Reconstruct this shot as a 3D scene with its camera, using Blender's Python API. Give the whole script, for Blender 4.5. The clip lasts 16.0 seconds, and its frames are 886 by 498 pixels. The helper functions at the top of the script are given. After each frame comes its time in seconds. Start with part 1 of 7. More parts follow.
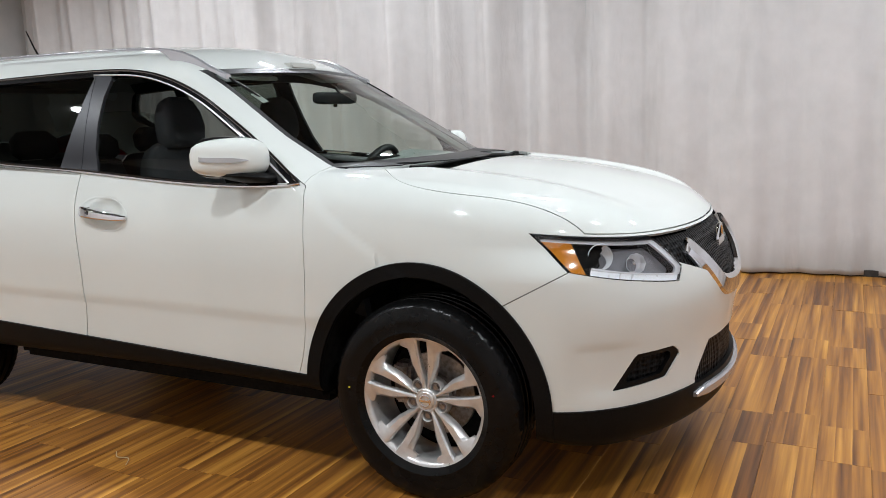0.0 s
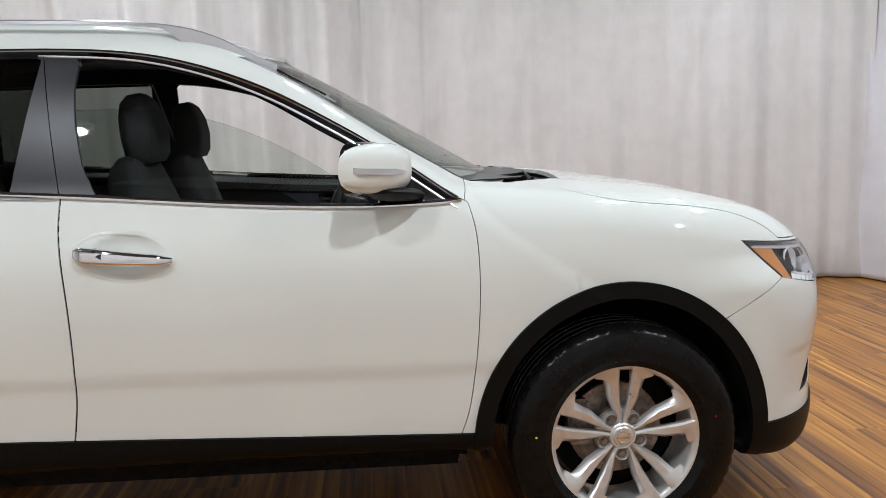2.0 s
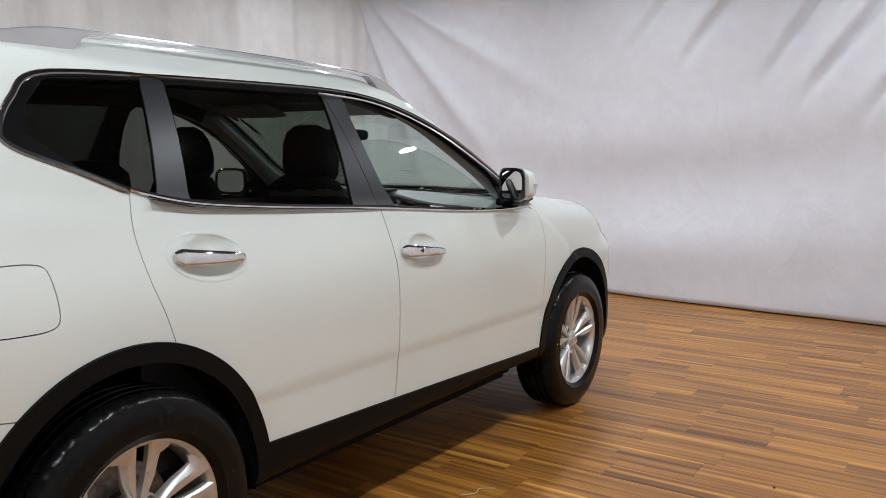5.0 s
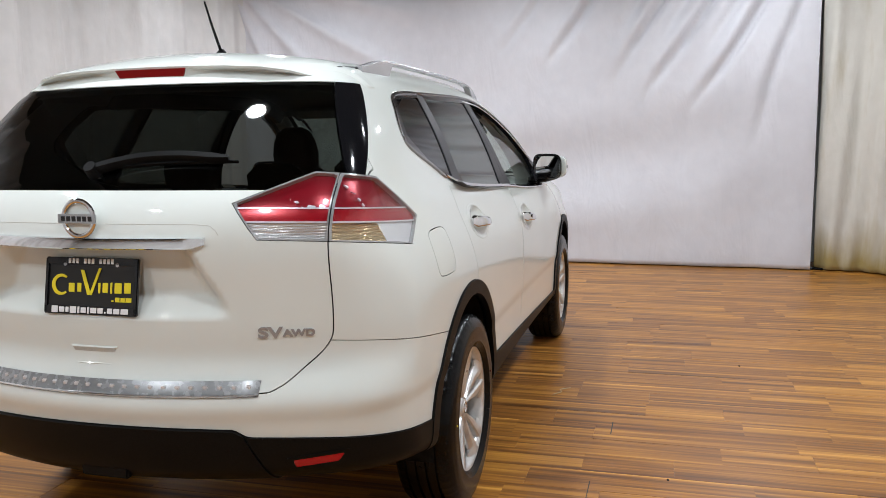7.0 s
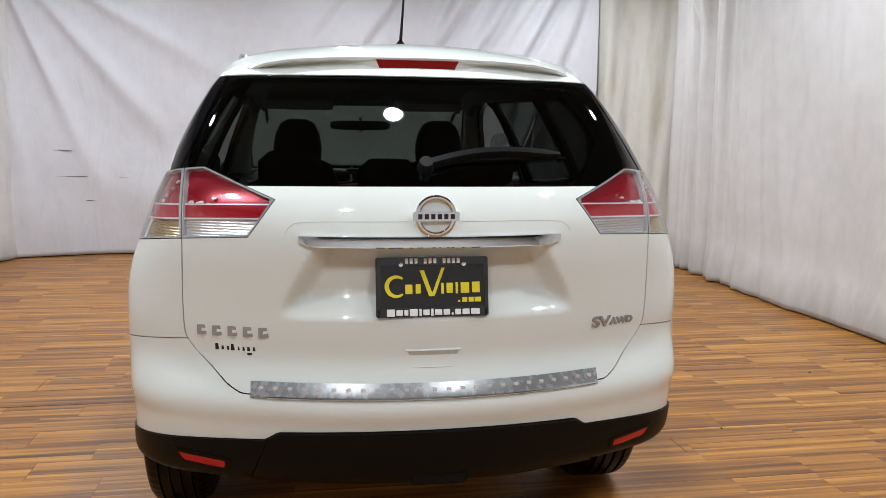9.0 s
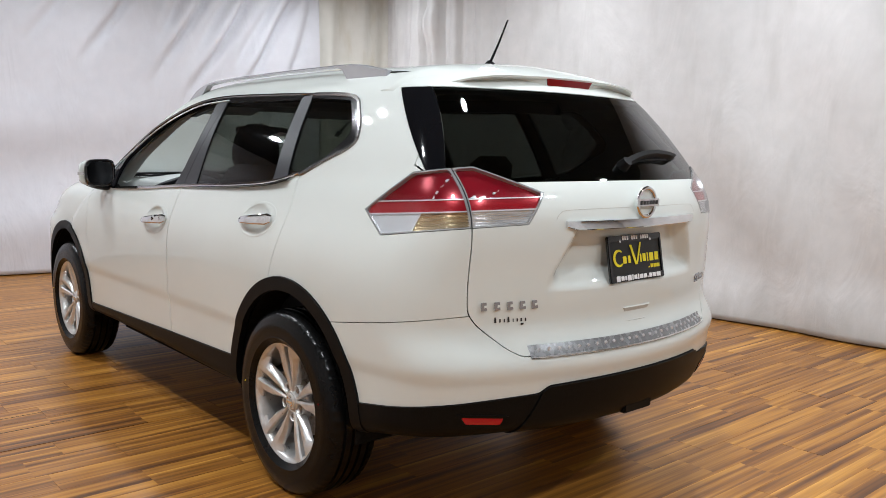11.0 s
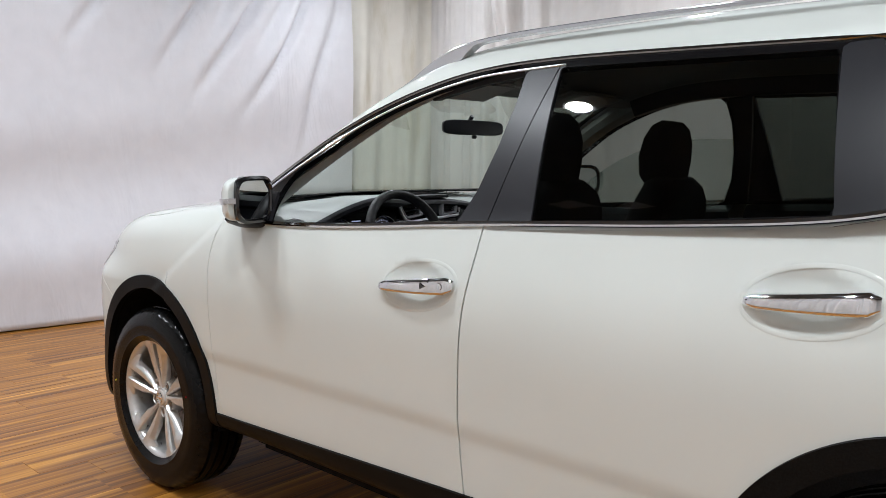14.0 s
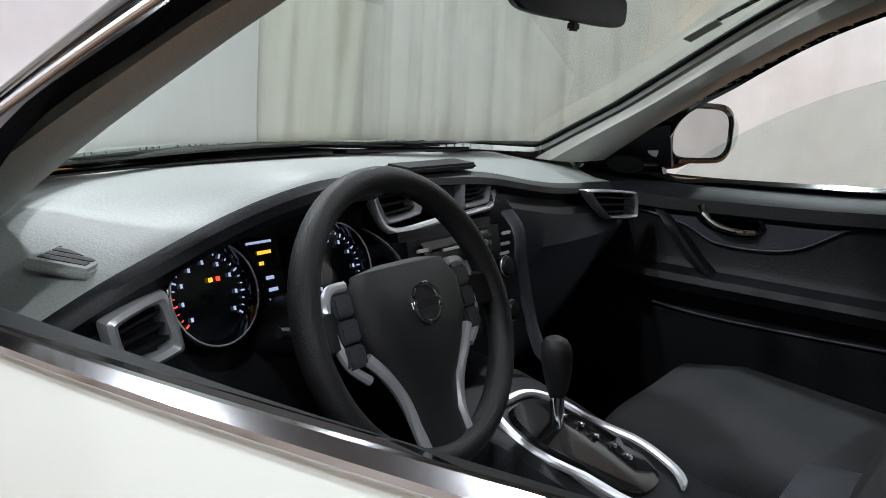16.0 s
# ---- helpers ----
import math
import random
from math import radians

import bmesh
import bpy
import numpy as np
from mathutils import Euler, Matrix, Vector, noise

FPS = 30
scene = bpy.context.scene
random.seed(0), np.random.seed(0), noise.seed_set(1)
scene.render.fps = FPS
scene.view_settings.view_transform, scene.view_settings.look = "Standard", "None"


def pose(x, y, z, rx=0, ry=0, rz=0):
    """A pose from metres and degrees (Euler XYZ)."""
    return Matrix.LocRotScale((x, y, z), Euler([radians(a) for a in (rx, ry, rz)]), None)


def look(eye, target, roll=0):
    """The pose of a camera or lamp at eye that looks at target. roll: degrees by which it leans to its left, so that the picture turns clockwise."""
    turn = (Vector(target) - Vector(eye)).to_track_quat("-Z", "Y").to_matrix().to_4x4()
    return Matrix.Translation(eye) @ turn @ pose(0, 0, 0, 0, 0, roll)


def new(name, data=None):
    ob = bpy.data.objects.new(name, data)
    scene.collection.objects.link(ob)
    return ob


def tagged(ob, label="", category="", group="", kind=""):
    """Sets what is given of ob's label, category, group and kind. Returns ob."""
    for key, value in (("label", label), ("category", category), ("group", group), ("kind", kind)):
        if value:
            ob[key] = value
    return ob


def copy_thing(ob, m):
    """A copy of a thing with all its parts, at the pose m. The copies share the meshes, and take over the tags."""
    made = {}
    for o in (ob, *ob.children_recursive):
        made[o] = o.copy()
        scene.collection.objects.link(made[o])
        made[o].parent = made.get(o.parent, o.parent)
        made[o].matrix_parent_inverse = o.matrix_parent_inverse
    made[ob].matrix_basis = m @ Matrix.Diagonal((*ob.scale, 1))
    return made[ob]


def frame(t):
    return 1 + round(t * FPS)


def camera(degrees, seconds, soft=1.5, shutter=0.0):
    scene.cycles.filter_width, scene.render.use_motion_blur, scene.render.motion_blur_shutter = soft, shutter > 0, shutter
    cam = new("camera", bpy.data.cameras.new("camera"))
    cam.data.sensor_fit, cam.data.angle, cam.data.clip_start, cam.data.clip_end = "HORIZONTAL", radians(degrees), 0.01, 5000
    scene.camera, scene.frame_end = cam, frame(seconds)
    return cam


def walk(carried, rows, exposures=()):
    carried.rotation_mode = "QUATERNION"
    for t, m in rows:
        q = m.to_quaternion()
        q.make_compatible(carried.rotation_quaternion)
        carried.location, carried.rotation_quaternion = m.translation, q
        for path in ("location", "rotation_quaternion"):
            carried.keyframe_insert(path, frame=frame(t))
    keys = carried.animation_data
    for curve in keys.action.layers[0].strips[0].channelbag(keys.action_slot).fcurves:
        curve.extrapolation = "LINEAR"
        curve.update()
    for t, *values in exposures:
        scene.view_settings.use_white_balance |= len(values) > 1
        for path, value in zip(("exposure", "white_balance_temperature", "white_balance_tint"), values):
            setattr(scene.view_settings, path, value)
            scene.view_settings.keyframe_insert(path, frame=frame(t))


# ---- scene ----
cam = camera(56.9, 16.0, soft=0.75)
PATH = [
    (0, (2.643, -3.264, 1.347), (1.758, -1.501, 1.017), -1.7),
    (0.5, (2.154, -3.334, 1.325), (1.47, -1.481, 1.013), -1.7),
    (1, (1.682, -3.315, 1.332), (1.189, -1.403, 1.016), -1.6),
    (1.5, (1.185, -3.274, 1.384), (0.964, -1.319, 1.022), -1.2),
    (2, (0.591, -3.241, 1.3), (0.765, -1.268, 1.021), -1.1),
    (2.5, (0.049, -3.207, 1.324), (0.612, -1.309, 1.04), -1.2),
    (3, (-0.513, -3.1, 1.352), (0.41, -1.348, 1.073), -0.7),
    (3.2, (-0.738, -3.086, 1.351), (0.294, -1.396, 1.072), -0.6),
    (5.3, (-2.95, -2.554, 1.337), (-1.23, -1.558, 1.106), 0.3),
    (5.5, (-3.155, -2.479, 1.352), (-1.4, -1.549, 1.117), 0.1),
    (6, (-3.576, -2.276, 1.35), (-1.763, -1.465, 1.113), -0.7),
    (6.5, (-4.006, -2.015, 1.366), (-2.142, -1.335, 1.114), -0.9),
    (7, (-4.281, -1.599, 1.373), (-2.37, -1.07, 1.108), -0.9),
    (7.5, (-4.48, -1.133, 1.368), (-2.532, -0.767, 1.098), -0.7),
    (8, (-4.53, -0.62, 1.382), (-2.558, -0.433, 1.103), -0.1),
    (8.5, (-4.538, -0.151, 1.378), (-2.558, -0.205, 1.099), 0.3),
    (9, (-4.501, 0.357, 1.393), (-2.55, 0.016, 1.11), 0.7),
    (9.2, (-4.49, 0.588, 1.404), (-2.566, 0.125, 1.114), 0.8),
    (11.3, (-3.965, 2.633, 1.328), (-2.52, 1.272, 1.082), 1.1),
    (11.5, (-3.886, 2.748, 1.319), (-2.469, 1.359, 1.07), 1.0),
    (12, (-3.538, 2.944, 1.336), (-2.139, 1.536, 1.089), 0.4),
    (12.5, (-3.088, 2.951, 1.32), (-1.669, 1.559, 1.097), 0.8),
    (13, (-2.598, 2.821, 1.318), (-1.177, 1.429, 1.11), 1.0),
    (13.5, (-2.115, 2.644, 1.334), (-0.713, 1.236, 1.112), 0.4),
    (14, (-1.62, 2.433, 1.312), (-0.273, 0.972, 1.090), 0.3),
    (14.5, (-1.136, 2.159, 1.333), (0.153, 0.650, 1.089), -0.3),
    (15, (-0.678, 1.799, 1.344), (0.529, 0.224, 1.09), 0.3),
    (15.5, (-0.355, 1.432, 1.332), (0.807, -0.167, 1.028), 1.6),
    (16, (-0.14, 1.131, 1.304), (1.01, -0.454, 0.898), 3.1),
]
walk(cam, [(t, look(eye, target, roll)) for t, eye, target, roll in PATH], exposures=((0, 0.0), (3.2, 0.0), (5.3, -0.14), (6.2, -0.12), (7.2, 0.0), (15.2, 0.0), (16, 0.36)))

# ---------------------------------------------------------------- world and light
world = bpy.data.worlds.new("world")
scene.world = world
world.use_nodes = True
world.node_tree.nodes["Background"].inputs[0].default_value = (0.9, 0.95, 1.0, 1)
world.node_tree.nodes["Background"].inputs[1].default_value = 0.02
scene.view_settings.exposure = 0.0

CEIL = 3.40
# the pair at x = -4.8 is added to brighten the car's rear
LAMPS = ((-3.24, -2.05), (-1.2, -2.45), (0.9, -2.45), (3.5, -2.35), (-2.2, 0.0), (2.35, 0.0), (3.4, 0.0), (-4.8, -0.9), (-4.8, 1.0), (-3.3, 2.3), (-1.1, 2.3), (1.36, 1.86), (0.98, 1.74), (3.5, 2.25))
LAMP_WATT = 37.0
LAMP_COLOUR = (0.925, 0.98, 1.045)


# ---------------------------------------------------------------- materials
def mat(name, base=(0.5, 0.5, 0.5), rough=0.5, metal=0.0, coat=0.0, spec=0.5, emit=None, power=0.0):
    m = bpy.data.materials.new(name)
    m.use_nodes = True
    b = m.node_tree.nodes["Principled BSDF"]
    b.inputs["Base Color"].default_value = (*base, 1)
    b.inputs["Roughness"].default_value = rough
    b.inputs["Metallic"].default_value = metal
    b.inputs["Coat Weight"].default_value = coat
    b.inputs["Coat Roughness"].default_value = 0.03
    b.inputs["Specular IOR Level"].default_value = spec
    if emit:
        b.inputs["Emission Color"].default_value = (*emit, 1)
        b.inputs["Emission Strength"].default_value = power
    return m


def grain(m, scale, low, high, bump=0.0, rough=None, detail=4.0, stretch=(1, 1, 1), second=0.0):
    """Noise in the base colour between two colours, with relief and changing gloss."""
    t = m.node_tree
    b = t.nodes["Principled BSDF"]
    co = t.nodes.new("ShaderNodeTexCoord")
    mp = t.nodes.new("ShaderNodeMapping")
    mp.inputs["Scale"].default_value = stretch
    t.links.new(co.outputs["Object"], mp.inputs["Vector"])
    n = t.nodes.new("ShaderNodeTexNoise")
    n.inputs["Scale"].default_value = scale
    n.inputs["Detail"].default_value = detail
    t.links.new(mp.outputs[0], n.inputs["Vector"])
    fac = n.outputs["Fac"]
    if second:
        n2 = t.nodes.new("ShaderNodeTexNoise")
        n2.inputs["Scale"].default_value = second
        n2.inputs["Detail"].default_value = 3
        t.links.new(mp.outputs[0], n2.inputs["Vector"])
        mx = t.nodes.new("ShaderNodeMath")
        mx.operation = "ADD"
        t.links.new(n.outputs["Fac"], mx.inputs[0])
        t.links.new(n2.outputs["Fac"], mx.inputs[1])
        hf = t.nodes.new("ShaderNodeMath")
        hf.operation = "MULTIPLY"
        hf.inputs[1].default_value = 0.5
        t.links.new(mx.outputs[0], hf.inputs[0])
        fac = hf.outputs[0]
    r = t.nodes.new("ShaderNodeValToRGB")
    r.color_ramp.elements[0].position, r.color_ramp.elements[1].position = 0.32, 0.68
    r.color_ramp.elements[0].color, r.color_ramp.elements[1].color = (*low, 1), (*high, 1)
    t.links.new(fac, r.inputs[0])
    t.links.new(r.outputs[0], b.inputs["Base Color"])
    if bump:
        bp = t.nodes.new("ShaderNodeBump")
        bp.inputs["Strength"].default_value = bump
        bp.inputs["Distance"].default_value = 0.002
        t.links.new(n.outputs["Fac"], bp.inputs["Height"])
        t.links.new(bp.outputs[0], b.inputs["Normal"])
    if rough:
        mr = t.nodes.new("ShaderNodeMapRange")
        mr.inputs["To Min"].default_value, mr.inputs["To Max"].default_value = rough
        t.links.new(fac, mr.inputs["Value"])
        t.links.new(mr.outputs[0], b.inputs["Roughness"])
    return m


def glass(name, tint, gloss=0.02):
    """A thin pane: tinted see-through with a mirror gloss that grows at a slant."""
    m = bpy.data.materials.new(name)
    m.use_nodes = True
    t = m.node_tree
    t.nodes.clear()
    out = t.nodes.new("ShaderNodeOutputMaterial")
    mix = t.nodes.new("ShaderNodeMixShader")
    tr = t.nodes.new("ShaderNodeBsdfTransparent")
    tr.inputs[0].default_value = (*tint, 1)
    gl = t.nodes.new("ShaderNodeBsdfGlossy")
    gl.inputs["Roughness"].default_value = gloss
    lw = t.nodes.new("ShaderNodeLayerWeight")
    lw.inputs["Blend"].default_value = 0.5
    pw = t.nodes.new("ShaderNodeMath")
    pw.operation = "POWER"
    pw.inputs[1].default_value = 4.5
    t.links.new(lw.outputs["Facing"], pw.inputs[0])
    fr = t.nodes.new("ShaderNodeMath")
    fr.operation = "MULTIPLY_ADD"
    fr.inputs[1].default_value, fr.inputs[2].default_value = 0.85, 0.06
    t.links.new(pw.outputs[0], fr.inputs[0])
    t.links.new(fr.outputs[0], mix.inputs[0])
    t.links.new(tr.outputs[0], mix.inputs[1])
    t.links.new(gl.outputs[0], mix.inputs[2])
    t.links.new(mix.outputs[0], out.inputs[0])
    return m


PAINT = grain(mat("pearl_white_paint", (0.72, 0.74, 0.71), 0.55, 0, 1.0, 0.1), 2.0, (0.665, 0.695, 0.658), (0.695, 0.725, 0.688))
CLAD = grain(mat("black_plastic_cladding", (0.008, 0.008, 0.009), 0.45, 0, 0, 0.10), 220, (0.003, 0.003, 0.003), (0.007, 0.007, 0.007), 0.12, (0.36, 0.5))
GLOSSBLACK = mat("gloss_black_trim", (0.006, 0.006, 0.007), 0.12, 0, 0.6)
SATIN = grain(mat("satin_black_film", (0.02, 0.02, 0.025), 0.35, 0, 0, 0.28), 5, (0.016, 0.016, 0.019), (0.022, 0.022, 0.026), 0.0, (0.3, 0.4))
DARK = grain(mat("dark_void", (0.006, 0.006, 0.006), 0.9, 0, 0, 0.1), 40, (0.004, 0.004, 0.004), (0.012, 0.011, 0.01))
PIANO = mat("black_pillar_panel", (0.005, 0.005, 0.006), 0.07, 0, 0, 0.15)
CHROME = mat("chrome", (0.82, 0.83, 0.85), 0.06, 1.0)
SILVER = grain(mat("silver_rail_paint", (0.5, 0.5, 0.54), 0.25, 0.55), 4, (0.50, 0.50, 0.52), (0.56, 0.56, 0.58), 0.0, (0.2, 0.28))
ALLOY = grain(mat("silver_alloy", (0.62, 0.61, 0.6), 0.3, 0.6, 0.5), 35, (0.62, 0.615, 0.60), (0.72, 0.715, 0.70), 0.0, (0.24, 0.36))
STEEL = grain(mat("brake_steel", (0.35, 0.34, 0.33), 0.4, 0.9), 60, (0.2, 0.18, 0.16), (0.42, 0.4, 0.38), 0.1)
RUBBER = grain(mat("tyre_rubber", (0.006, 0.006, 0.006), 0.3, 0, 0, 0.16), 30, (0.003, 0.003, 0.003), (0.007, 0.007, 0.007), 0.05, (0.16, 0.32), second=6)
DARKCHROME = mat("smoked_chrome", (0.70, 0.70, 0.72), 0.09, 1.0)
PRIVACY = glass("privacy_glass", (0.17, 0.19, 0.175))
QUARTERGLASS = glass("dark_quarter_glass", (0.085, 0.095, 0.088))
BACKGLASS = glass("tinted_back_glass", (0.10, 0.112, 0.104))
CLEAR = glass("clear_green_glass", (0.80, 0.86, 0.83))
SCREENGLASS = glass("green_windscreen_glass", (0.58, 0.66, 0.60))
SMOKE = mat("smoked_dark_chrome", (0.30, 0.29, 0.28), 0.15, 1.0)
REDLENS = mat("red_lens", (0.20, 0.004, 0.008), 0.12, 0, 0.3, 0.3)
AMBER = mat("amber_lens", (0.62, 0.22, 0.02), 0.12, 0, 0.8)
LENS = glass("clear_lens", (0.93, 0.94, 0.94))


def facets(m, scale, strength):
    t = m.node_tree
    b = t.nodes["Principled BSDF"]
    co = t.nodes.new("ShaderNodeTexCoord")
    v = t.nodes.new("ShaderNodeTexVoronoi")
    v.inputs["Scale"].default_value = scale
    bp = t.nodes.new("ShaderNodeBump")
    bp.inputs["Strength"].default_value = strength
    bp.inputs["Distance"].default_value = 0.01
    t.links.new(co.outputs["Object"], v.inputs["Vector"])
    t.links.new(v.outputs["Distance"], bp.inputs["Height"])
    t.links.new(bp.outputs[0], b.inputs["Normal"])
    return m


def ribs(m, scale, strength):
    """Fine moulded ribs across a lamp's reflector."""
    t = m.node_tree
    b = t.nodes["Principled BSDF"]
    co = t.nodes.new("ShaderNodeTexCoord")
    w = t.nodes.new("ShaderNodeTexWave")
    w.bands_direction = "Z"
    w.inputs["Scale"].default_value = scale
    w.inputs["Distortion"].default_value = 1.5
    bp = t.nodes.new("ShaderNodeBump")
    bp.inputs["Strength"].default_value = strength
    bp.inputs["Distance"].default_value = 0.006
    t.links.new(co.outputs["Object"], w.inputs["Vector"])
    t.links.new(w.outputs["Fac"], bp.inputs["Height"])
    t.links.new(bp.outputs[0], b.inputs["Normal"])
    return m


def honeycomb(m, scale):
    """A fine raised mesh of black plastic."""
    t = m.node_tree
    b = t.nodes["Principled BSDF"]
    co = t.nodes.new("ShaderNodeTexCoord")
    w = t.nodes.new("ShaderNodeTexVoronoi")
    w.inputs["Scale"].default_value = scale
    w.inputs["Randomness"].default_value = 0.15
    r = t.nodes.new("ShaderNodeValToRGB")
    r.color_ramp.elements[0].position, r.color_ramp.elements[1].position = 0.35, 0.5
    r.color_ramp.elements[0].color, r.color_ramp.elements[1].color = (0.002, 0.002, 0.002, 1), (0.012, 0.012, 0.012, 1)
    bp = t.nodes.new("ShaderNodeBump")
    bp.inputs["Strength"].default_value = 1.0
    bp.inputs["Distance"].default_value = 0.01
    t.links.new(co.outputs["Object"], w.inputs["Vector"])
    t.links.new(w.outputs["Distance"], r.inputs[0])
    t.links.new(r.outputs[0], b.inputs["Base Color"])
    t.links.new(w.outputs["Distance"], bp.inputs["Height"])
    t.links.new(bp.outputs[0], b.inputs["Normal"])
    return m


GRILLE = honeycomb(mat("black_grille_mesh", (0.01, 0.01, 0.01), 0.45, 0, 0, 0.06), 55)
REDGLOW = facets(mat("red_reflector", (0.30, 0.005, 0.016), 0.22, 0.35, 0.5), 240, 0.03)
LETTER = mat("badge_silver", (0.36, 0.37, 0.39), 0.25, 0.5)
REFLECT = ribs(mat("lamp_reflector", (0.74, 0.74, 0.75), 0.2, 0.7), 42, 0.4)
SMOOTHREF = mat("plain_lamp_reflector", (0.78, 0.79, 0.82), 0.28, 0.35, 0.5)
BOWLWHITE = mat("silvered_bowl", (0.85, 0.86, 0.88), 0.2, 0.0, 0.6)
LAMPGREY = mat("dark_lamp_bezel", (0.24, 0.24, 0.26), 0.3, 0.3, 0.4)
REDGUIDE = mat("bright_red_light_bar", (0.42, 0.006, 0.016), 0.22, 0.3, 0.3)
AMBERREF = ribs(mat("amber_reflector", (0.62, 0.47, 0.28), 0.2, 0.7), 40, 0.6)
WHITELIGHT = mat("running_light", (0.6, 0.62, 0.65), 0.2, 0, 0, 0.5, (0.9, 0.95, 1.0), 0.4)
GREYRIM = mat("grey_lamp_edge", (0.50, 0.505, 0.51), 0.14, 0.45, 0.6)
MIRROR = mat("mirror_glass", (0.85, 0.87, 0.88), 0.01, 1.0)
CABIN = grain(mat("soft_black_cabin_plastic", (0.02, 0.02, 0.021), 0.5, 0, 0, 0.25), 260, (0.010, 0.0105, 0.012), (0.020, 0.021, 0.025), 0.3, (0.38, 0.55))
CABINMID = grain(mat("slate_cabin_plastic", (0.06, 0.063, 0.075), 0.45), 260, (0.040, 0.043, 0.053), (0.060, 0.064, 0.077), 0.3, (0.38, 0.5))
# dark pad painted pale: glare through the windscreen is put into its colour
DASHTOP = grain(mat("glare_paled_dash_pad", (0.05, 0.05, 0.05), 0.45), 320, (0.30, 0.325, 0.31), (0.38, 0.405, 0.385), 0.25, (0.36, 0.5))
FABRIC = grain(mat("charcoal_seat_cloth", (0.02, 0.02, 0.022), 0.9), 420, (0.009, 0.009, 0.010), (0.026, 0.026, 0.029), 0.5, second=9)
LINER = grain(mat("grey_headliner", (0.32, 0.31, 0.29), 0.9), 500, (0.36, 0.35, 0.32), (0.46, 0.45, 0.42), 0.3)
TRIMGREY = grain(mat("grey_pillar_plastic", (0.24, 0.24, 0.22), 0.6), 300, (0.46, 0.46, 0.42), (0.54, 0.54, 0.50), 0.2)
LEATHER = grain(mat("black_wheel_grip", (0.012, 0.012, 0.013), 0.45), 900, (0.008, 0.008, 0.009), (0.022, 0.022, 0.023), 0.5, (0.38, 0.55))
METALTRIM = mat("satin_metal_trim", (0.78, 0.79, 0.82), 0.32, 0.6)
SCREENM = mat("dark_display", (0.005, 0.006, 0.009), 0.12, 0, 0.5)
GLOWWHITE = mat("instrument_light", (0.5, 0.6, 1), 0.5, 0, 0, 0.5, (0.55, 0.65, 1.0), 0.5)
GLOWRED = mat("warning_light", (0.9, 0.1, 0.05), 0.5, 0, 0, 0.5, (1.0, 0.08, 0.04), 1.0)
GLOWYEL = mat("amber_light", (0.9, 0.6, 0.05), 0.5, 0, 0, 0.5, (1.0, 0.62, 0.05), 0.8)
YELLOW = mat("yellow_print", (0.75, 0.62, 0.02), 0.4)
WHITEPRINT = mat("white_print", (0.75, 0.75, 0.75), 0.4)
BLACKPRINT = mat("black_print", (0.012, 0.012, 0.012), 0.4)


# ---------------------------------------------------------------- mesh helpers
def link_mesh(name, me, parent=None, label=""):
    ob = new(name, me)
    if parent is not None:
        ob.parent = parent
        ob.matrix_parent_inverse = Matrix()
    if label:
        ob["label"] = label
    return ob


def part(name, bm, material, parent=None, label="", smooth=True):
    me = bpy.data.meshes.new(name)
    bmesh.ops.recalc_face_normals(bm, faces=bm.faces[:])
    bm.to_mesh(me)
    bm.free()
    for m in material if isinstance(material, (list, tuple)) else [material]:
        me.materials.append(m)
    if smooth:
        me.shade_smooth()
        me.set_sharp_from_angle(angle=radians(35))
    return link_mesh(name, me, parent, label)


def thing(name, label, category, group="", kind="", at=(0, 0, 0)):
    ob = new(name)
    ob.location = at
    return tagged(ob, label, category, group, kind)


def add_box(bm, cx, cy, cz, sx, sy, sz, bevel=0.0, turn=None, seg=2, index=0):
    m = Matrix.Translation((cx, cy, cz)) @ (turn or Matrix()) @ Matrix.Diagonal((sx, sy, sz, 1))
    made = bmesh.ops.create_cube(bm, size=1, matrix=m)
    faces = list({f for v in made["verts"] for f in v.link_faces})
    if bevel:
        edges = list({e for v in made["verts"] for e in v.link_edges})
        res = bmesh.ops.bevel(bm, geom=edges, offset=bevel, segments=seg, affect="EDGES", clamp_overlap=True)
        faces = list(set(res["faces"]) | {f for f in faces if f.is_valid})
    for f in faces:
        if f.is_valid:
            f.material_index = index
    return bm


def add_cyl(bm, r1, r2, depth, matrix, seg=24, caps=True):
    bmesh.ops.create_cone(bm, cap_ends=caps, segments=seg, radius1=r1, radius2=r2, depth=depth, matrix=matrix)
    return bm


def add_lathe(bm, profile, matrix, seg=48, closed=False):
    """Turn (radius, height) rows round the local z axis."""
    rings = []
    for r, h in profile:
        rings.append([bm.verts.new(matrix @ Vector((r * math.cos(a), r * math.sin(a), h)))
                      for a in (2 * math.pi * k / seg for k in range(seg))])
    pairs = list(zip(rings, rings[1:])) + ([(rings[-1], rings[0])] if closed else [])
    for a, b in pairs:
        for k in range(seg):
            bm.faces.new((a[k], a[(k + 1) % seg], b[(k + 1) % seg], b[k]))
    return bm


def add_loft(bm, rings, cap=True, closed=True):
    """Faces between rings of points, each ring a closed loop."""
    vs = [[bm.verts.new(p) for p in ring] for ring in rings]
    n = len(vs[0])
    for a, b in zip(vs, vs[1:]):
        for k in range(n if closed else n - 1):
            bm.faces.new((a[k], a[(k + 1) % n], b[(k + 1) % n], b[k]))
    if cap:
        bm.faces.new(vs[0])
        bm.faces.new(vs[-1])
    return bm


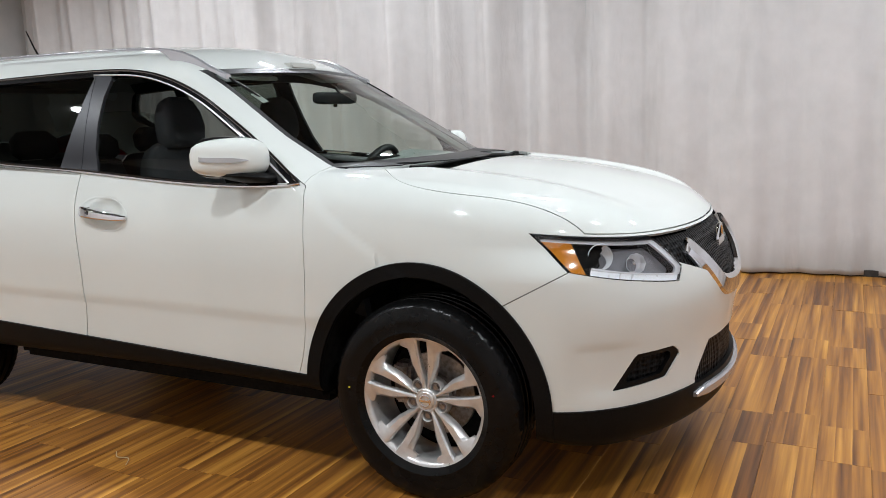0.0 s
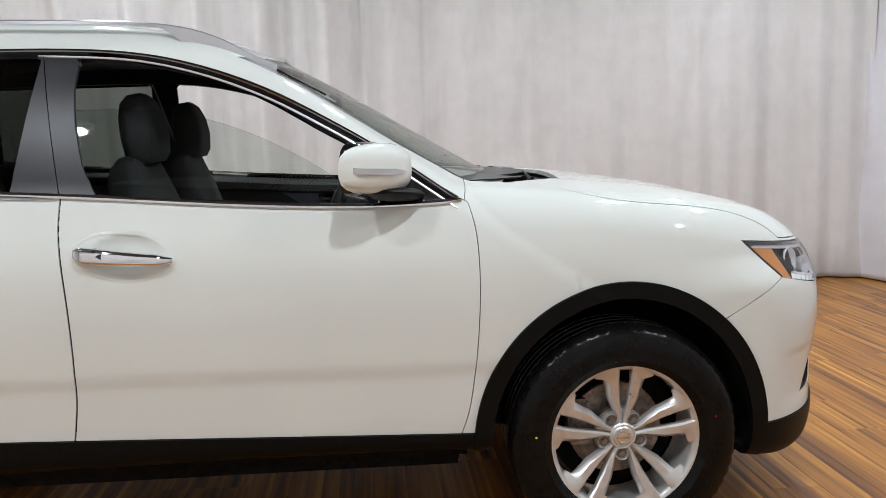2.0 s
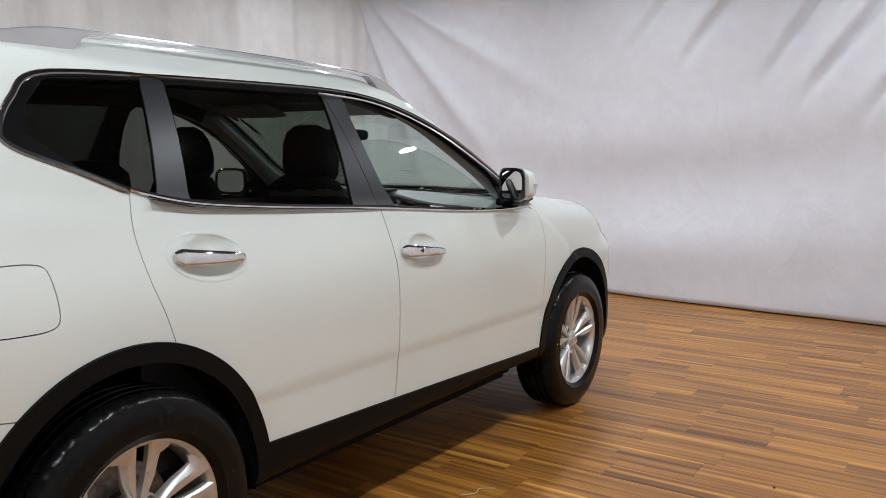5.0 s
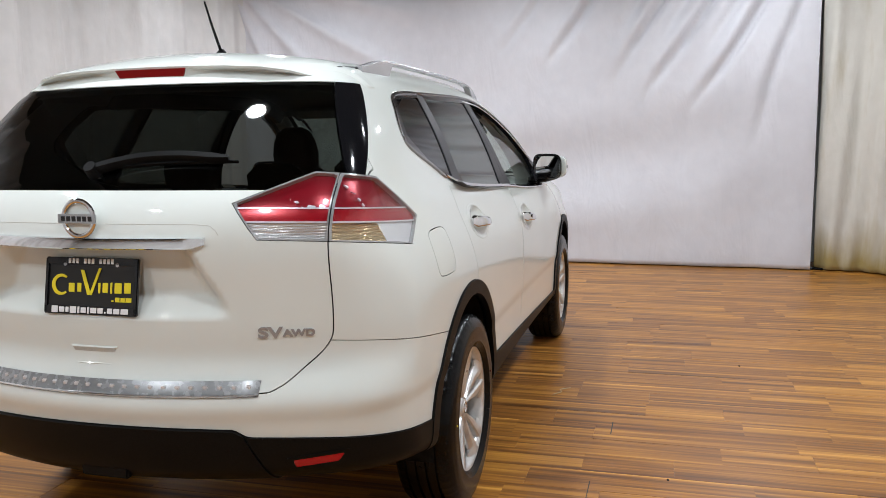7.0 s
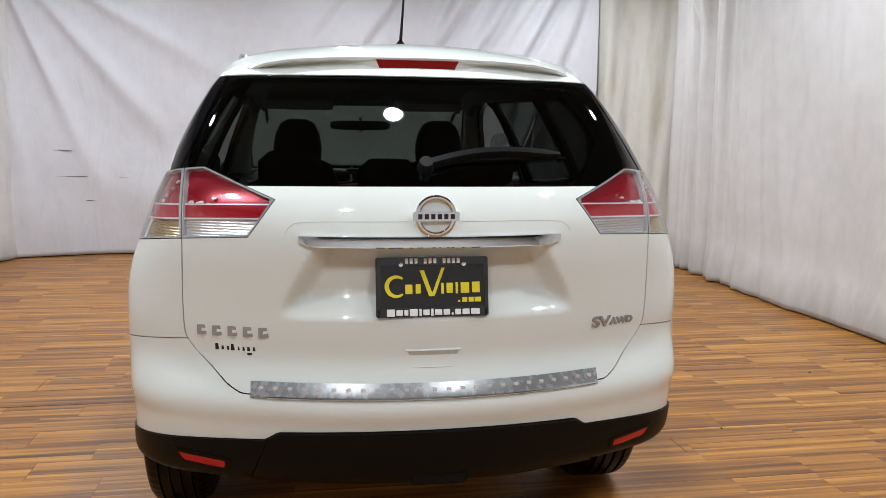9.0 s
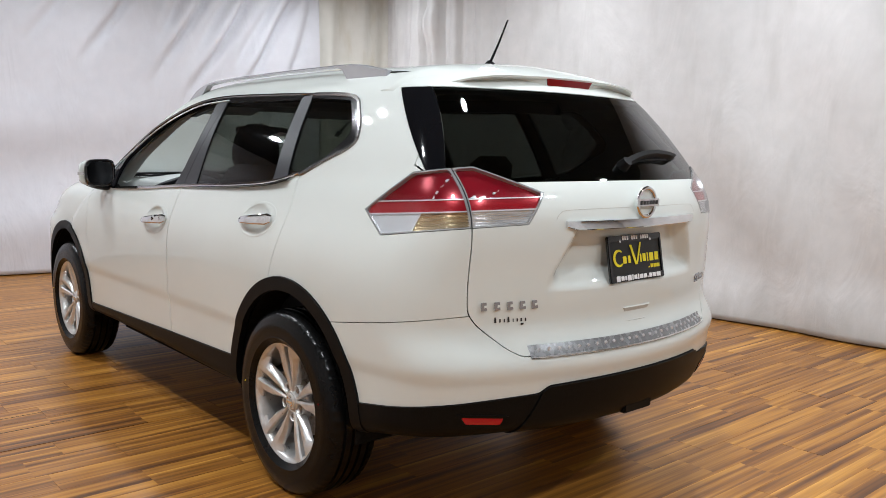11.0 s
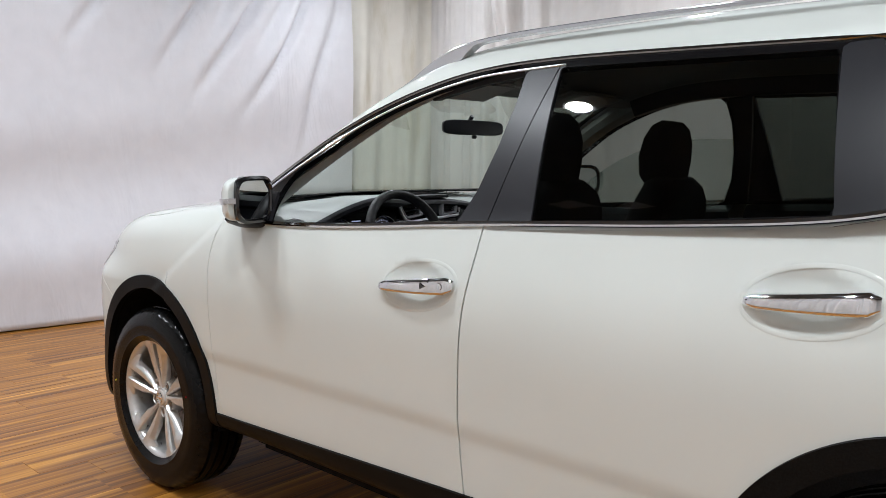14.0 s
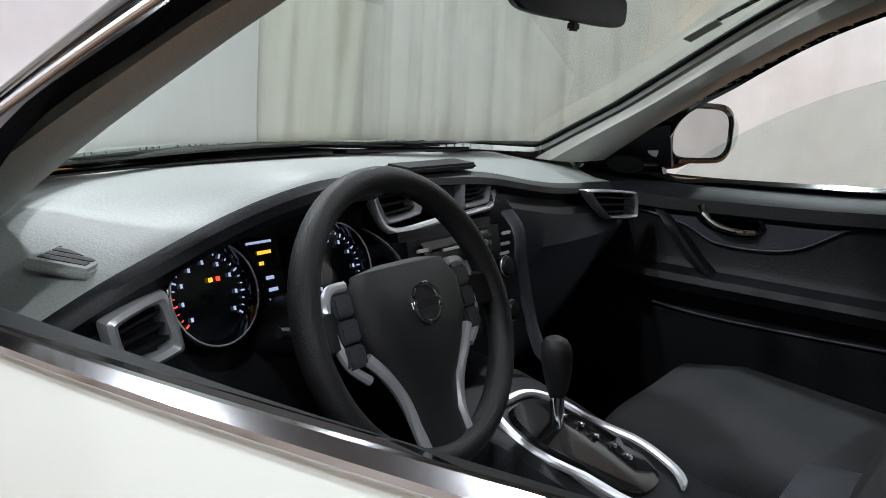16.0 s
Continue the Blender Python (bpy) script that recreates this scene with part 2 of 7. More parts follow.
def catmull(pts, n=8, closed=False):
    """A smooth line through the points."""
    P = np.array(pts, float)
    out, m = [], len(P)
    for i in range(m if closed else m - 1):
        p0, p1, p2, p3 = (P[(i - 1) % m] if closed or i else P[0], P[i], P[(i + 1) % m], P[(i + 2) % m] if closed or i + 2 < m else P[-1])
        for t in np.arange(n) / n:
            out.append(0.5 * (2 * p1 + (p2 - p0) * t + (2 * p0 - 5 * p1 + 4 * p2 - p3) * t**2 + (3 * p1 - p0 - 3 * p2 + p3) * t**3))
    if not closed:
        out.append(P[-1])
    return np.array(out)


def add_sweep(bm, path, normals, half_w, height, base=0.0, closed=False, taper=True):
    """A moulding with a rounded top along a path on a surface."""
    P, N = np.array(path, float), np.array(normals, float)
    T = np.gradient(P, axis=0)
    T /= np.linalg.norm(T, axis=1)[:, None] + 1e-9
    S = np.cross(T, N)
    S /= np.linalg.norm(S, axis=1)[:, None] + 1e-9
    rings = []
    prof = [(-1, base), (-1, height * 0.55), (-0.6, height), (0.6, height), (1, height * 0.55), (1, base)]
    for k in range(len(P)):
        w = half_w * (min(1, 0.35 + k / 3, 0.35 + (len(P) - 1 - k) / 3) if taper else 1)
        rings.append([Vector(P[k] + S[k] * a * w + N[k] * b) for a, b in prof])
    return add_loft(bm, rings, cap=True)


def add_tube(bm, path, radius, seg=10):
    P = np.array(path, float)
    T = np.gradient(P, axis=0)
    T /= np.linalg.norm(T, axis=1)[:, None] + 1e-9
    up = np.array((0.0, 0.0, 1.0))
    rings = []
    for k in range(len(P)):
        a = np.cross(T[k], up)
        if np.linalg.norm(a) < 1e-3:
            a = np.cross(T[k], (1.0, 0, 0))
        a /= np.linalg.norm(a)
        b = np.cross(T[k], a)
        r = radius[k] if hasattr(radius, "__len__") else radius
        rings.append([Vector(P[k] + r * (a * math.cos(q) + b * math.sin(q))) for q in (2 * math.pi * j / seg for j in range(seg))])
    return add_loft(bm, rings)


# ---------------------------------------------------------------- the shape of the car
def spline(xs, ys):
    """A natural cubic curve through (xs, ys), straight beyond its ends."""
    xs, ys = np.array(xs, float), np.array(ys, float)
    n, h = len(xs), np.diff(xs)
    A, r = np.eye(n), np.zeros(n)
    for i in range(1, n - 1):
        A[i, i - 1], A[i, i], A[i, i + 1] = h[i - 1], 2 * (h[i - 1] + h[i]), h[i]
        r[i] = 6 * ((ys[i + 1] - ys[i]) / h[i] - (ys[i] - ys[i - 1]) / h[i - 1])
    M = np.linalg.solve(A, r)

    def curve(q):
        q = np.asarray(q, float)
        c = np.clip(q, xs[0], xs[-1])
        i = np.clip(np.searchsorted(xs, c) - 1, 0, n - 2)
        a, b, w = xs[i + 1] - c, c - xs[i], h[i]
        v = (M[i] * a**3 + M[i + 1] * b**3) / (6 * w) + (ys[i] / w - M[i] * w / 6) * a + (ys[i + 1] / w - M[i + 1] * w / 6) * b
        s0 = (ys[1] - ys[0]) / h[0] - h[0] * M[1] / 6
        s1 = (ys[-1] - ys[-2]) / h[-1] + h[-1] * M[-2] / 6
        return v + np.where(q < xs[0], (q - xs[0]) * s0, 0) + np.where(q > xs[-1], (q - xs[-1]) * s1, 0)

    return curve


def smax(a, b, k):
    h = np.clip(0.5 + 0.5 * (a - b) / k, 0, 1)
    return b + (a - b) * h + k * h * (1 - h)


def ramp(v):
    v = np.clip(v, 0, 1)
    return v * v * (3 - 2 * v)


WHEEL_X, WHEEL_R = 1.3525, 0.357
half_width = spline([0.16, 0.26, 0.34, 0.42, 0.50, 0.60, 0.72, 0.85, 0.95, 1.03, 1.10, 1.16, 1.30, 1.45, 1.55, 1.63, 1.72],
                    [0.80, 0.852, 0.878, 0.8888, 0.8902, 0.8922, 0.8945, 0.8965, 0.889, 0.868, 0.8405, 0.8175, 0.7610, 0.687, 0.628, 0.577, 0.51])
end_taper = spline([-2.4, -2.2, -2.0, -1.8, -1.5, 0.0, 1.35, 1.5, 1.67, 1.8, 1.9, 2.0, 2.15, 2.3],
                   [-0.12, -0.07, -0.032, -0.01, 0.0, 0.004, 0.0, -0.008, -0.03, -0.065, -0.098, -0.14, -0.215, -0.31])
bumper_taper = spline([1.2, 1.35, 1.5, 1.67, 1.8, 1.9, 2.0, 2.15, 2.3], [0.0, 0.0, 0.0, -0.004, -0.022, -0.045, -0.078, -0.145, -0.24])
front_drop = spline([0.8, 1.2, 1.5, 1.75, 2.0, 2.3], [0.0, 0.004, 0.025, 0.065, 0.12, 0.2])
nose_line = spline([0.16, 0.24, 0.32, 0.42, 0.55, 0.70, 0.80, 0.90, 1.05], [2.165, 2.218, 2.246, 2.246, 2.252, 2.268, 2.250, 2.21, 2.12])
tail_line = spline([0.18, 0.28, 0.36, 0.46, 0.58, 0.655, 0.69, 0.74, 0.82, 0.95, 1.08, 1.16, 1.24, 1.34, 1.45, 1.58, 1.75],
                   [-2.12, -2.22, -2.28, -2.335, -2.36, -2.362, -2.345, -2.318, -2.315, -2.322, -2.33, -2.318, -2.278, -2.201, -2.104, -1.973, -1.80])
under_line = spline([-2.4, -2.2, -1.9, -1.7, -1.4, 1.4, 1.7, 1.85, 2.0, 2.3], [0.40, 0.40, 0.385, 0.345, 0.328, 0.322, 0.285, 0.25, 0.238, 0.235])
hood_line = spline([0.8, 1.0, 1.2, 1.5, 1.75, 1.95, 2.08, 2.18, 2.32], [1.178, 1.168, 1.153, 1.124, 1.083, 1.028, 0.972, 0.907, 0.76])
screen_line = spline([1.0, 1.16, 1.30, 1.45, 1.58, 1.75], [1.285, 1.030, 0.786, 0.526, 0.284, -0.05])
roof_line = spline([-2.3, -2.0, -1.75, -1.4, -1.0, -0.5, 0.0, 0.3, 0.7], [1.605, 1.648, 1.672, 1.692, 1.703, 1.704, 1.676, 1.624, 1.53])


def side_w(x, z):
    low = np.where(x > 0.8, front_drop(x), 0.0)
    cup = 0.0
    for cx, cz in ((-0.105, 0.976), (-1.108, 1.048)):
        cup = cup + 0.019 * ramp(1.0 - ((x - cx - 0.008) / 0.112) ** 2 - ((z - cz - 0.003) / 0.064) ** 2)
    full = ramp((0.92 - z) / 0.12) * (x > 1.2)
    scoop = 0.020 * ramp((x - 1.84) / 0.16) * ramp((0.605 - z) / 0.030) * ramp((z - 0.395) / 0.06)
    return half_width(z + low * (1 - 0.6 * full)) + end_taper(x) * (1 - full) + bumper_taper(x) * full - cup - scoop


def nose_x(y, z):
    return nose_line(z) - 0.40 * y**2 - 0.45 * np.maximum(np.abs(y) - 0.5, 0) ** 2


def tail_x(y, z):
    a = np.abs(y)
    dish = 0.055 * ramp((0.325 + 0.56 * (1.09 - z) - a) / 0.075) * ramp((z - 0.875) / 0.075) * ramp((1.105 - z) / 0.025)
    return tail_line(z) + 0.34 * y**2 + dish


def hood_z(x, y):
    return hood_line(x) - 0.085 * y**2 + 0.016 * ramp((np.abs(y) - 0.40) / 0.14) * ramp((2.1 - x) / 0.3)


def roof_z(x, y):
    return roof_line(x) - 0.16 * y**2


def body(x, y, z):
    """Signed shape of the whole car body: below zero inside."""
    side = np.abs(y) - side_w(x, z)
    tail = tail_x(y, z) - x
    low = smax(smax(side, x - nose_x(y, z), 0.11), tail, 0.14)
    low = smax(low, z - hood_z(x, y), 0.10)
    low = smax(low, under_line(x) - z, 0.05)
    top = smax(side, x - (screen_line(z) - 0.34 * y**2), 0.07)
    top = smax(smax(top, tail, 0.12), z - roof_z(x, y), 0.09)
    top = smax(top, 0.6 - z, 0.05)
    return -smax(-low, -top, 0.025)


def body_mesh(step=0.0145):
    """The body's surface as a fine mesh: one vertex a crossed cell, settled on the surface."""
    xs = np.arange(-2.42, 2.34, step)
    ys = (np.arange(-66, 66) + 0.5) * step
    zs = np.arange(0.17, 1.76, step)
    F = body(xs[:, None, None], ys[None, :, None], zs[None, None, :])
    S = F < 0
    c = S[:-1, :-1, :-1].astype(np.int8)
    total = np.zeros(c.shape, np.int8)
    for i in (0, 1):
        for j in (0, 1):
            for k in (0, 1):
                total += S[i:F.shape[0] - 1 + i, j:F.shape[1] - 1 + j, k:F.shape[2] - 1 + k]
    mixed = (total > 0) & (total < 8)
    idx = -np.ones(mixed.shape, int)
    cells = np.argwhere(mixed)
    idx[tuple(cells.T)] = np.arange(len(cells))
    V = np.stack([xs[cells[:, 0]], ys[cells[:, 1]], zs[cells[:, 2]]], 1) + step / 2
    for _ in range(6):
        f, g = body(*V.T), slope(V)
        V = V - np.clip(f / (g**2).sum(1), -0.01, 0.01)[:, None] * g
    quads = []
    for axis in range(3):
        a = [slice(None)] * 3
        b = [slice(None)] * 3
        a[axis], b[axis] = slice(0, -1), slice(1, None)
        cross = np.argwhere(S[tuple(a)] != S[tuple(b)])
        u, v = (axis + 1) % 3, (axis + 2) % 3
        cross = cross[(cross[:, u] > 0) & (cross[:, v] > 0) & (cross[:, u] < mixed.shape[u]) & (cross[:, v] < mixed.shape[v])]
        flip = S[tuple(cross.T)]
        q = []
        for du, dv in ((-1, -1), (0, -1), (0, 0), (-1, 0)):
            w = cross.copy()
            w[:, u] += du
            w[:, v] += dv
            q.append(idx[tuple(w.T)])
        q = np.stack(q, 1)
        q[~flip] = q[~flip][:, ::-1]
        quads.append(q)
    Q = np.concatenate(quads)
    d1 = np.linalg.norm(V[Q[:, 0]] - V[Q[:, 2]], axis=1) <= np.linalg.norm(V[Q[:, 1]] - V[Q[:, 3]], axis=1)
    T = np.concatenate([np.where(d1[:, None], Q[:, [0, 1, 2]], Q[:, [0, 1, 3]]), np.where(d1[:, None], Q[:, [0, 2, 3]], Q[:, [1, 2, 3]])])
    return V, T


def slope(V, e=0.002):
    V = np.asarray(V, float)
    return np.stack([(body(*(V + d).T) - body(*(V - d).T)) / (2 * e) for d in np.eye(3) * e], 1)


def unit(g):
    return g / (np.linalg.norm(g, axis=-1, keepdims=True) + 1e-12)


def settle(P, along, reach=0.35):
    """Move points along an axis onto the body's surface, from outside."""
    P, d = np.array(P, float), np.array(along, float)
    lo, hi = np.zeros(len(P)), np.full(len(P), 2.0)
    grid = np.linspace(0, 1.4, 281)
    vals = np.stack([body(*(P + g * d).T) for g in grid], 1)
    first = np.argmax(vals < 0, axis=1)
    lo, hi = grid[np.maximum(first - 1, 0)], grid[first]
    for _ in range(18):
        mid = (lo + hi) / 2
        out = body(*(P + mid[:, None] * d).T) > 0
        lo, hi = np.where(out, mid, lo), np.where(out, hi, mid)
    P = P + ((lo + hi) / 2)[:, None] * d
    return P, unit(slope(P))


def on_side(pts, s):
    """Points (x, z) of the side view on the body's side s (1 left, -1 right), with normals."""
    p = np.array(pts, float)
    return settle(np.stack([p[:, 0], np.full(len(p), 1.3 * s), p[:, 1]], 1), (0, -s, 0))


def on_rear(pts):
    p = np.array(pts, float)
    return settle(np.stack([np.full(len(p), -2.75), p[:, 0], p[:, 1]], 1), (1, 0, 0))


def on_top(pts):
    p = np.array(pts, float)
    return settle(np.stack([p[:, 0], p[:, 1], np.full(len(p), 1.95)], 1), (0, 0, -1))


# ---------------------------------------------------------------- cutting the skin into panels
def inside(poly):
    """Signed distance to a closed 2D outline, above zero inside."""
    P = np.array(poly, float)
    Q = np.roll(P, -1, 0)
    E = Q - P
    L = (E**2).sum(1)

    def field(u, v):
        d = np.full(len(u), 1e9)
        odd = np.zeros(len(u), bool)
        for k in range(len(P)):
            wx, wy = u - P[k, 0], v - P[k, 1]
            t = np.clip((wx * E[k, 0] + wy * E[k, 1]) / (L[k] + 1e-12), 0, 1)
            d = np.minimum(d, (wx - E[k, 0] * t) ** 2 + (wy - E[k, 1] * t) ** 2)
            hit = (P[k, 1] > v) != (Q[k, 1] > v)
            odd ^= hit & (u < P[k, 0] + (v - P[k, 1]) / (E[k, 1] if E[k, 1] else 1e-9) * E[k, 0])
        return np.where(odd, 1, -1) * np.sqrt(d)

    return field


def line(a, b):
    """Signed distance to the line a to b in 2D, above zero on its left."""
    dx, dy = b[0] - a[0], b[1] - a[1]
    n = math.hypot(dx, dy)
    return lambda u, v: (dx * (v - a[1]) - dy * (u - a[0])) / n


def side_of(fn, s):
    """A side-view field for side s: off that side it is far below zero."""
    return lambda V: np.where(V[:, 1] * s > 0.28, fn(V[:, 0], V[:, 2]), -1.0)


def cut(V, T, s):
    """Split triangles along s = 0: all vertices, and the triangles above and below."""
    pos = s > 0
    n = pos[T].sum(1)
    up, down, mix = T[n == 3], T[n == 0], T[(n > 0) & (n < 3)]
    if not len(mix):
        return V, up, down
    p = pos[mix]
    lone_val = p.sum(1) == 1
    lone = np.argmax(p == lone_val[:, None], axis=1)
    r = np.arange(len(mix))
    a, b, c = mix[r, lone], mix[r, (lone + 1) % 3], mix[r, (lone + 2) % 3]
    e = np.sort(np.concatenate([np.stack([a, b], 1), np.stack([a, c], 1)]), axis=1)
    ue, inv = np.unique(e, axis=0, return_inverse=True)
    inv = inv.reshape(-1)
    w = s[ue[:, 0]] / (s[ue[:, 0]] - s[ue[:, 1]])
    N = V[ue[:, 0]] + (V[ue[:, 1]] - V[ue[:, 0]]) * w[:, None]
    ab, ac = inv[: len(mix)] + len(V), inv[len(mix):] + len(V)
    tip = np.stack([a, ab, ac], 1)
    q = np.concatenate([np.stack([ab, b, c], 1), np.stack([ab, c, ac], 1)])
    l2 = np.concatenate([lone_val, lone_val])
    up = np.concatenate([up, tip[lone_val], q[~l2]])
    down = np.concatenate([down, tip[~lone_val], q[l2]])
    return np.concatenate([V, N]), up, down


def take(mesh, fields, gap=0.003):
    """Cut out of a mesh the piece where all fields are above zero; a gap parts it from the rest."""
    V, keep = mesh
    rest = []

    def values(fn, tris):
        used = np.unique(tris)
        s = np.full(len(V), -1.0)
        if len(used):
            s[used] = fn(V[used])
        return s

    for fn in fields:
        V, keep, down = cut(V, keep, values(fn, keep))
        rest.append(down)
    left = np.concatenate(rest)
    if gap:
        for fn in fields:
            V, keep, _ = cut(V, keep, values(fn, keep) - gap)
    return (V, keep), (V, left)


def over(a, b):
    """Above zero over the line through a and b."""
    return lambda u, v: (v - a[1] - (b[1] - a[1]) / (b[0] - a[0]) * (u - a[0])) / math.hypot(1, (b[1] - a[1]) / (b[0] - a[0]))


def under(a, b):
    fn = over(a, b)
    return lambda u, v: -fn(u, v)


def skin(name, mesh, material, parent, label="", lift=0.0, depth=0.014, normals=None):
    """A panel from a piece of the skin, with its edges turned inwards."""
    V, T = mesh
    area = np.linalg.norm(np.cross(V[T[:, 1]] - V[T[:, 0]], V[T[:, 2]] - V[T[:, 0]]), axis=1)
    T = T[area > 1e-10]
    used, T = np.unique(T, return_inverse=True)
    T = T.reshape(-1, 3)
    V = V[used]
    N = unit(slope(V))
    V = V + N * lift
    e = np.concatenate([T[:, [0, 1]], T[:, [1, 2]], T[:, [2, 0]]])
    key = np.sort(e, 1)
    _, first, count = np.unique(key, axis=0, return_index=True, return_counts=True)
    rim = e[first[count == 1]]
    n = len(V)
    ids = np.unique(rim)
    where = -np.ones(n, int)
    where[ids] = np.arange(len(ids))
    top, low = V[ids], V[ids] - N[ids] * (depth + max(lift, 0))
    tang = np.zeros((len(ids), 3))
    d = V[rim[:, 1]] - V[rim[:, 0]]
    np.add.at(tang, where[rim[:, 0]], d)
    np.add.at(tang, where[rim[:, 1]], d)
    out = unit(np.cross(tang, N[ids]))
    a, b = where[rim[:, 0]] + n, where[rim[:, 1]] + n
    k = len(ids)
    quads = np.stack([b, a, a + k, b + k], 1)
    allv = np.concatenate([V, top, low])
    alln = np.concatenate([N, out, out])
    me = bpy.data.meshes.new(name)
    me.from_pydata(allv.tolist(), [], T.tolist() + quads.tolist())
    me.update()
    me.shade_smooth()
    me.normals_split_custom_set_from_vertices(alln.tolist())
    me.materials.append(material)
    return link_mesh(name, me, parent, label)


# ---------------------------------------------------------------- the car: panels
car = thing("suv_car", "white compact suv parked on the wooden showroom floor", "car")
skin_mesh = body_mesh()
SIDES = ((1, "left"), (-1, "right"))

DLO_TOP = [(-1.600, 1.394), (-1.548, 1.470), (-1.445, 1.541), (-1.12, 1.562), (-0.77, 1.571), (-0.375, 1.577), (-0.114, 1.563), (0.091, 1.520), (0.293, 1.446), (0.486, 1.345), (0.672, 1.233), (0.858, 1.106)]
BELT = [(0.858, 1.100), (0.592, 1.091), (0.234, 1.104), (-0.29, 1.140), (-0.78, 1.166), (-1.11, 1.193), (-1.302, 1.234), (-1.434, 1.292), (-1.578, 1.352)]
DLO = np.concatenate([catmull(DLO_TOP, 6), catmull(BELT, 6)])
DOOR_FRONT = [(0.880, 1.10), (0.900, 1.0), (0.905, 0.836), (0.895, 0.66), (0.873, 0.495), (0.846, 0.408)]
DOOR_MID = [(-0.285, 1.141), (-0.284, 1.04), (-0.268, 0.866), (-0.262, 0.70), (-0.264, 0.56), (-0.278, 0.442)]
DOOR_REAR = [(-1.302, 1.234), (-1.326, 1.135), (-1.315, 1.01), (-1.283, 0.912), (-1.258, 0.835), (-1.25, 0.80)]
FRONT_WIN = [(-0.266, 1.537), (-0.064, 1.533), (0.11, 1.489), (0.275, 1.422), (0.44, 1.327), (0.575, 1.240), (0.618, 1.103), (0.46, 1.107), (0.10, 1.127), (-0.192, 1.148)]
REAR_WIN = [(-0.376, 1.547), (-1.062, 1.536), (-1.118, 1.208), (-0.80, 1.182), (-0.425, 1.160)]
QUARTER_WIN = [(-1.146, 1.540), (-1.438, 1.522), (-1.510, 1.452), (-1.545, 1.388), (-1.43, 1.300), (-1.305, 1.248), (-1.215, 1.226)]


def oval(cx, cz, a, b):
    """Above zero inside an arch opening, in metres."""
    return lambda u, v: (1 - np.sqrt(((u - cx) / a) ** 2 + ((v - cz) / b) ** 2)) * min(a, b)


ARCHES = ((WHEEL_X - 0.004, 0.355, 0.413, 0.447, 0.468, 0.498), (-WHEEL_X - 0.030, 0.355, 0.417, 0.447, 0.472, 0.500))

# wheel openings
for cx, cz, a, b, a2, b2 in ARCHES:
    fn = oval(cx, cz, a, b)
    _, skin_mesh = take(skin_mesh, [lambda V, fn=fn: np.where(np.abs(V[:, 1]) > 0.5, fn(V[:, 0], V[:, 2]), -1.0)], 0.0)

# dark shell behind the joints, below the windows
V0, T0 = skin_mesh
inner = T0[(V0[T0][:, :, 2].max(1) < 1.06) & (V0[T0][:, :, 0].max(1) < 1.95) & (V0[T0][:, :, 0].min(1) > -2.26)]
skin("inner_shell", (V0, inner), DARK, car, "black sealed space behind the panel joints", lift=-0.011, depth=0.0)

panels = {}


def panel(name, fields, material, label="", gap=0.003, lift=0.0, parent=None, depth=0.014):
    global skin_mesh
    piece, skin_mesh = take(skin_mesh, fields, gap)
    return skin(name, piece, material, parent or car, label, lift, depth) if len(piece[1]) else None


def xz(fn):
    return lambda V: fn(V[:, 0], V[:, 2])


def yz(fn):
    return lambda V: fn(np.abs(V[:, 1]), V[:, 2])


# --- glass and black trim of the sides
glass_of = {}
for s, word in SIDES:
    piece, skin_mesh = take(skin_mesh, [side_of(inside(DLO), s)], 0.001)
    fw, piece = take(piece, [side_of(inside(catmull(FRONT_WIN, 4, True)), s)], 0.001)
    rw, piece = take(piece, [side_of(inside(catmull(REAR_WIN[:2], 2).tolist() + REAR_WIN[2:]), s)], 0.001)
    qw, piece = take(piece, [side_of(inside(QUARTER_WIN), s)], 0.001)
    glass_of[s] = (fw, rw, qw)
    # pillars in satin film, the rest gloss black
    bp, piece = take(piece, [side_of(inside([(-0.270, 1.546), (-0.389, 1.559), (-0.43, 1.150), (-0.185, 1.135)]), s)], 0.0006)
    fr, rr = take(bp, [side_of(line((-0.375, 1.56), (-0.29, 1.138)), s)], 0.003)
    skin("pillar_trim", fr, SATIN, car, "satin black door pillar film")
    skin("pillar_trim", rr, SATIN, car, "satin black door pillar film")
    cp, piece = take(piece, [side_of(inside([(-1.064, 1.549), (-1.142, 1.552), (-1.236, 1.22), (-1.30, 1.24), (-1.30, 1.22), (-1.118, 1.190)]), s)], 0.0006)
    skin("pillar_trim", cp, SATIN, car, "satin black rear pillar film")
    skin("window_surround", piece, GLOSSBLACK, car, "gloss black window surround", depth=0.02)
    qp = skin("quarter_window", qw, QUARTERGLASS, car, "dark privacy glass quarter window", lift=-0.004, depth=0.002)

# --- arch cladding
for cx, cz, a, b, a2, b2 in ARCHES:
    fn = oval(cx, cz, a2, b2)
    for s, word in SIDES:
        panel("wheel_arch_cladding", [lambda V, fn=fn, s=s: np.where(V[:, 1] * s > 0.6, fn(V[:, 0], V[:, 2]), -1.0)], CLAD, "black plastic wheel arch trim", 0.001, lift=0.009)

# --- tailgate group
TAIL_CUT = 0.684
lamp_fields = [
    xz(over((-1.787, 1.136), (-1.905, 1.057))), xz(over((-1.905, 1.057), (-2.19, 1.096))),
    xz(under((-1.787, 1.136), (-1.958, 1.270))), xz(under((-1.958, 1.268), (-2.12, 1.292))),
    yz(under((0.425, 1.207), (0.645, 1.300))), yz(over((0.425, 1.207), (0.490, 1.118))),
    lambda V: -1.70 - V[:, 0],
]
lamps, skin_mesh = take(skin_mesh, lamp_fields, 0.002)

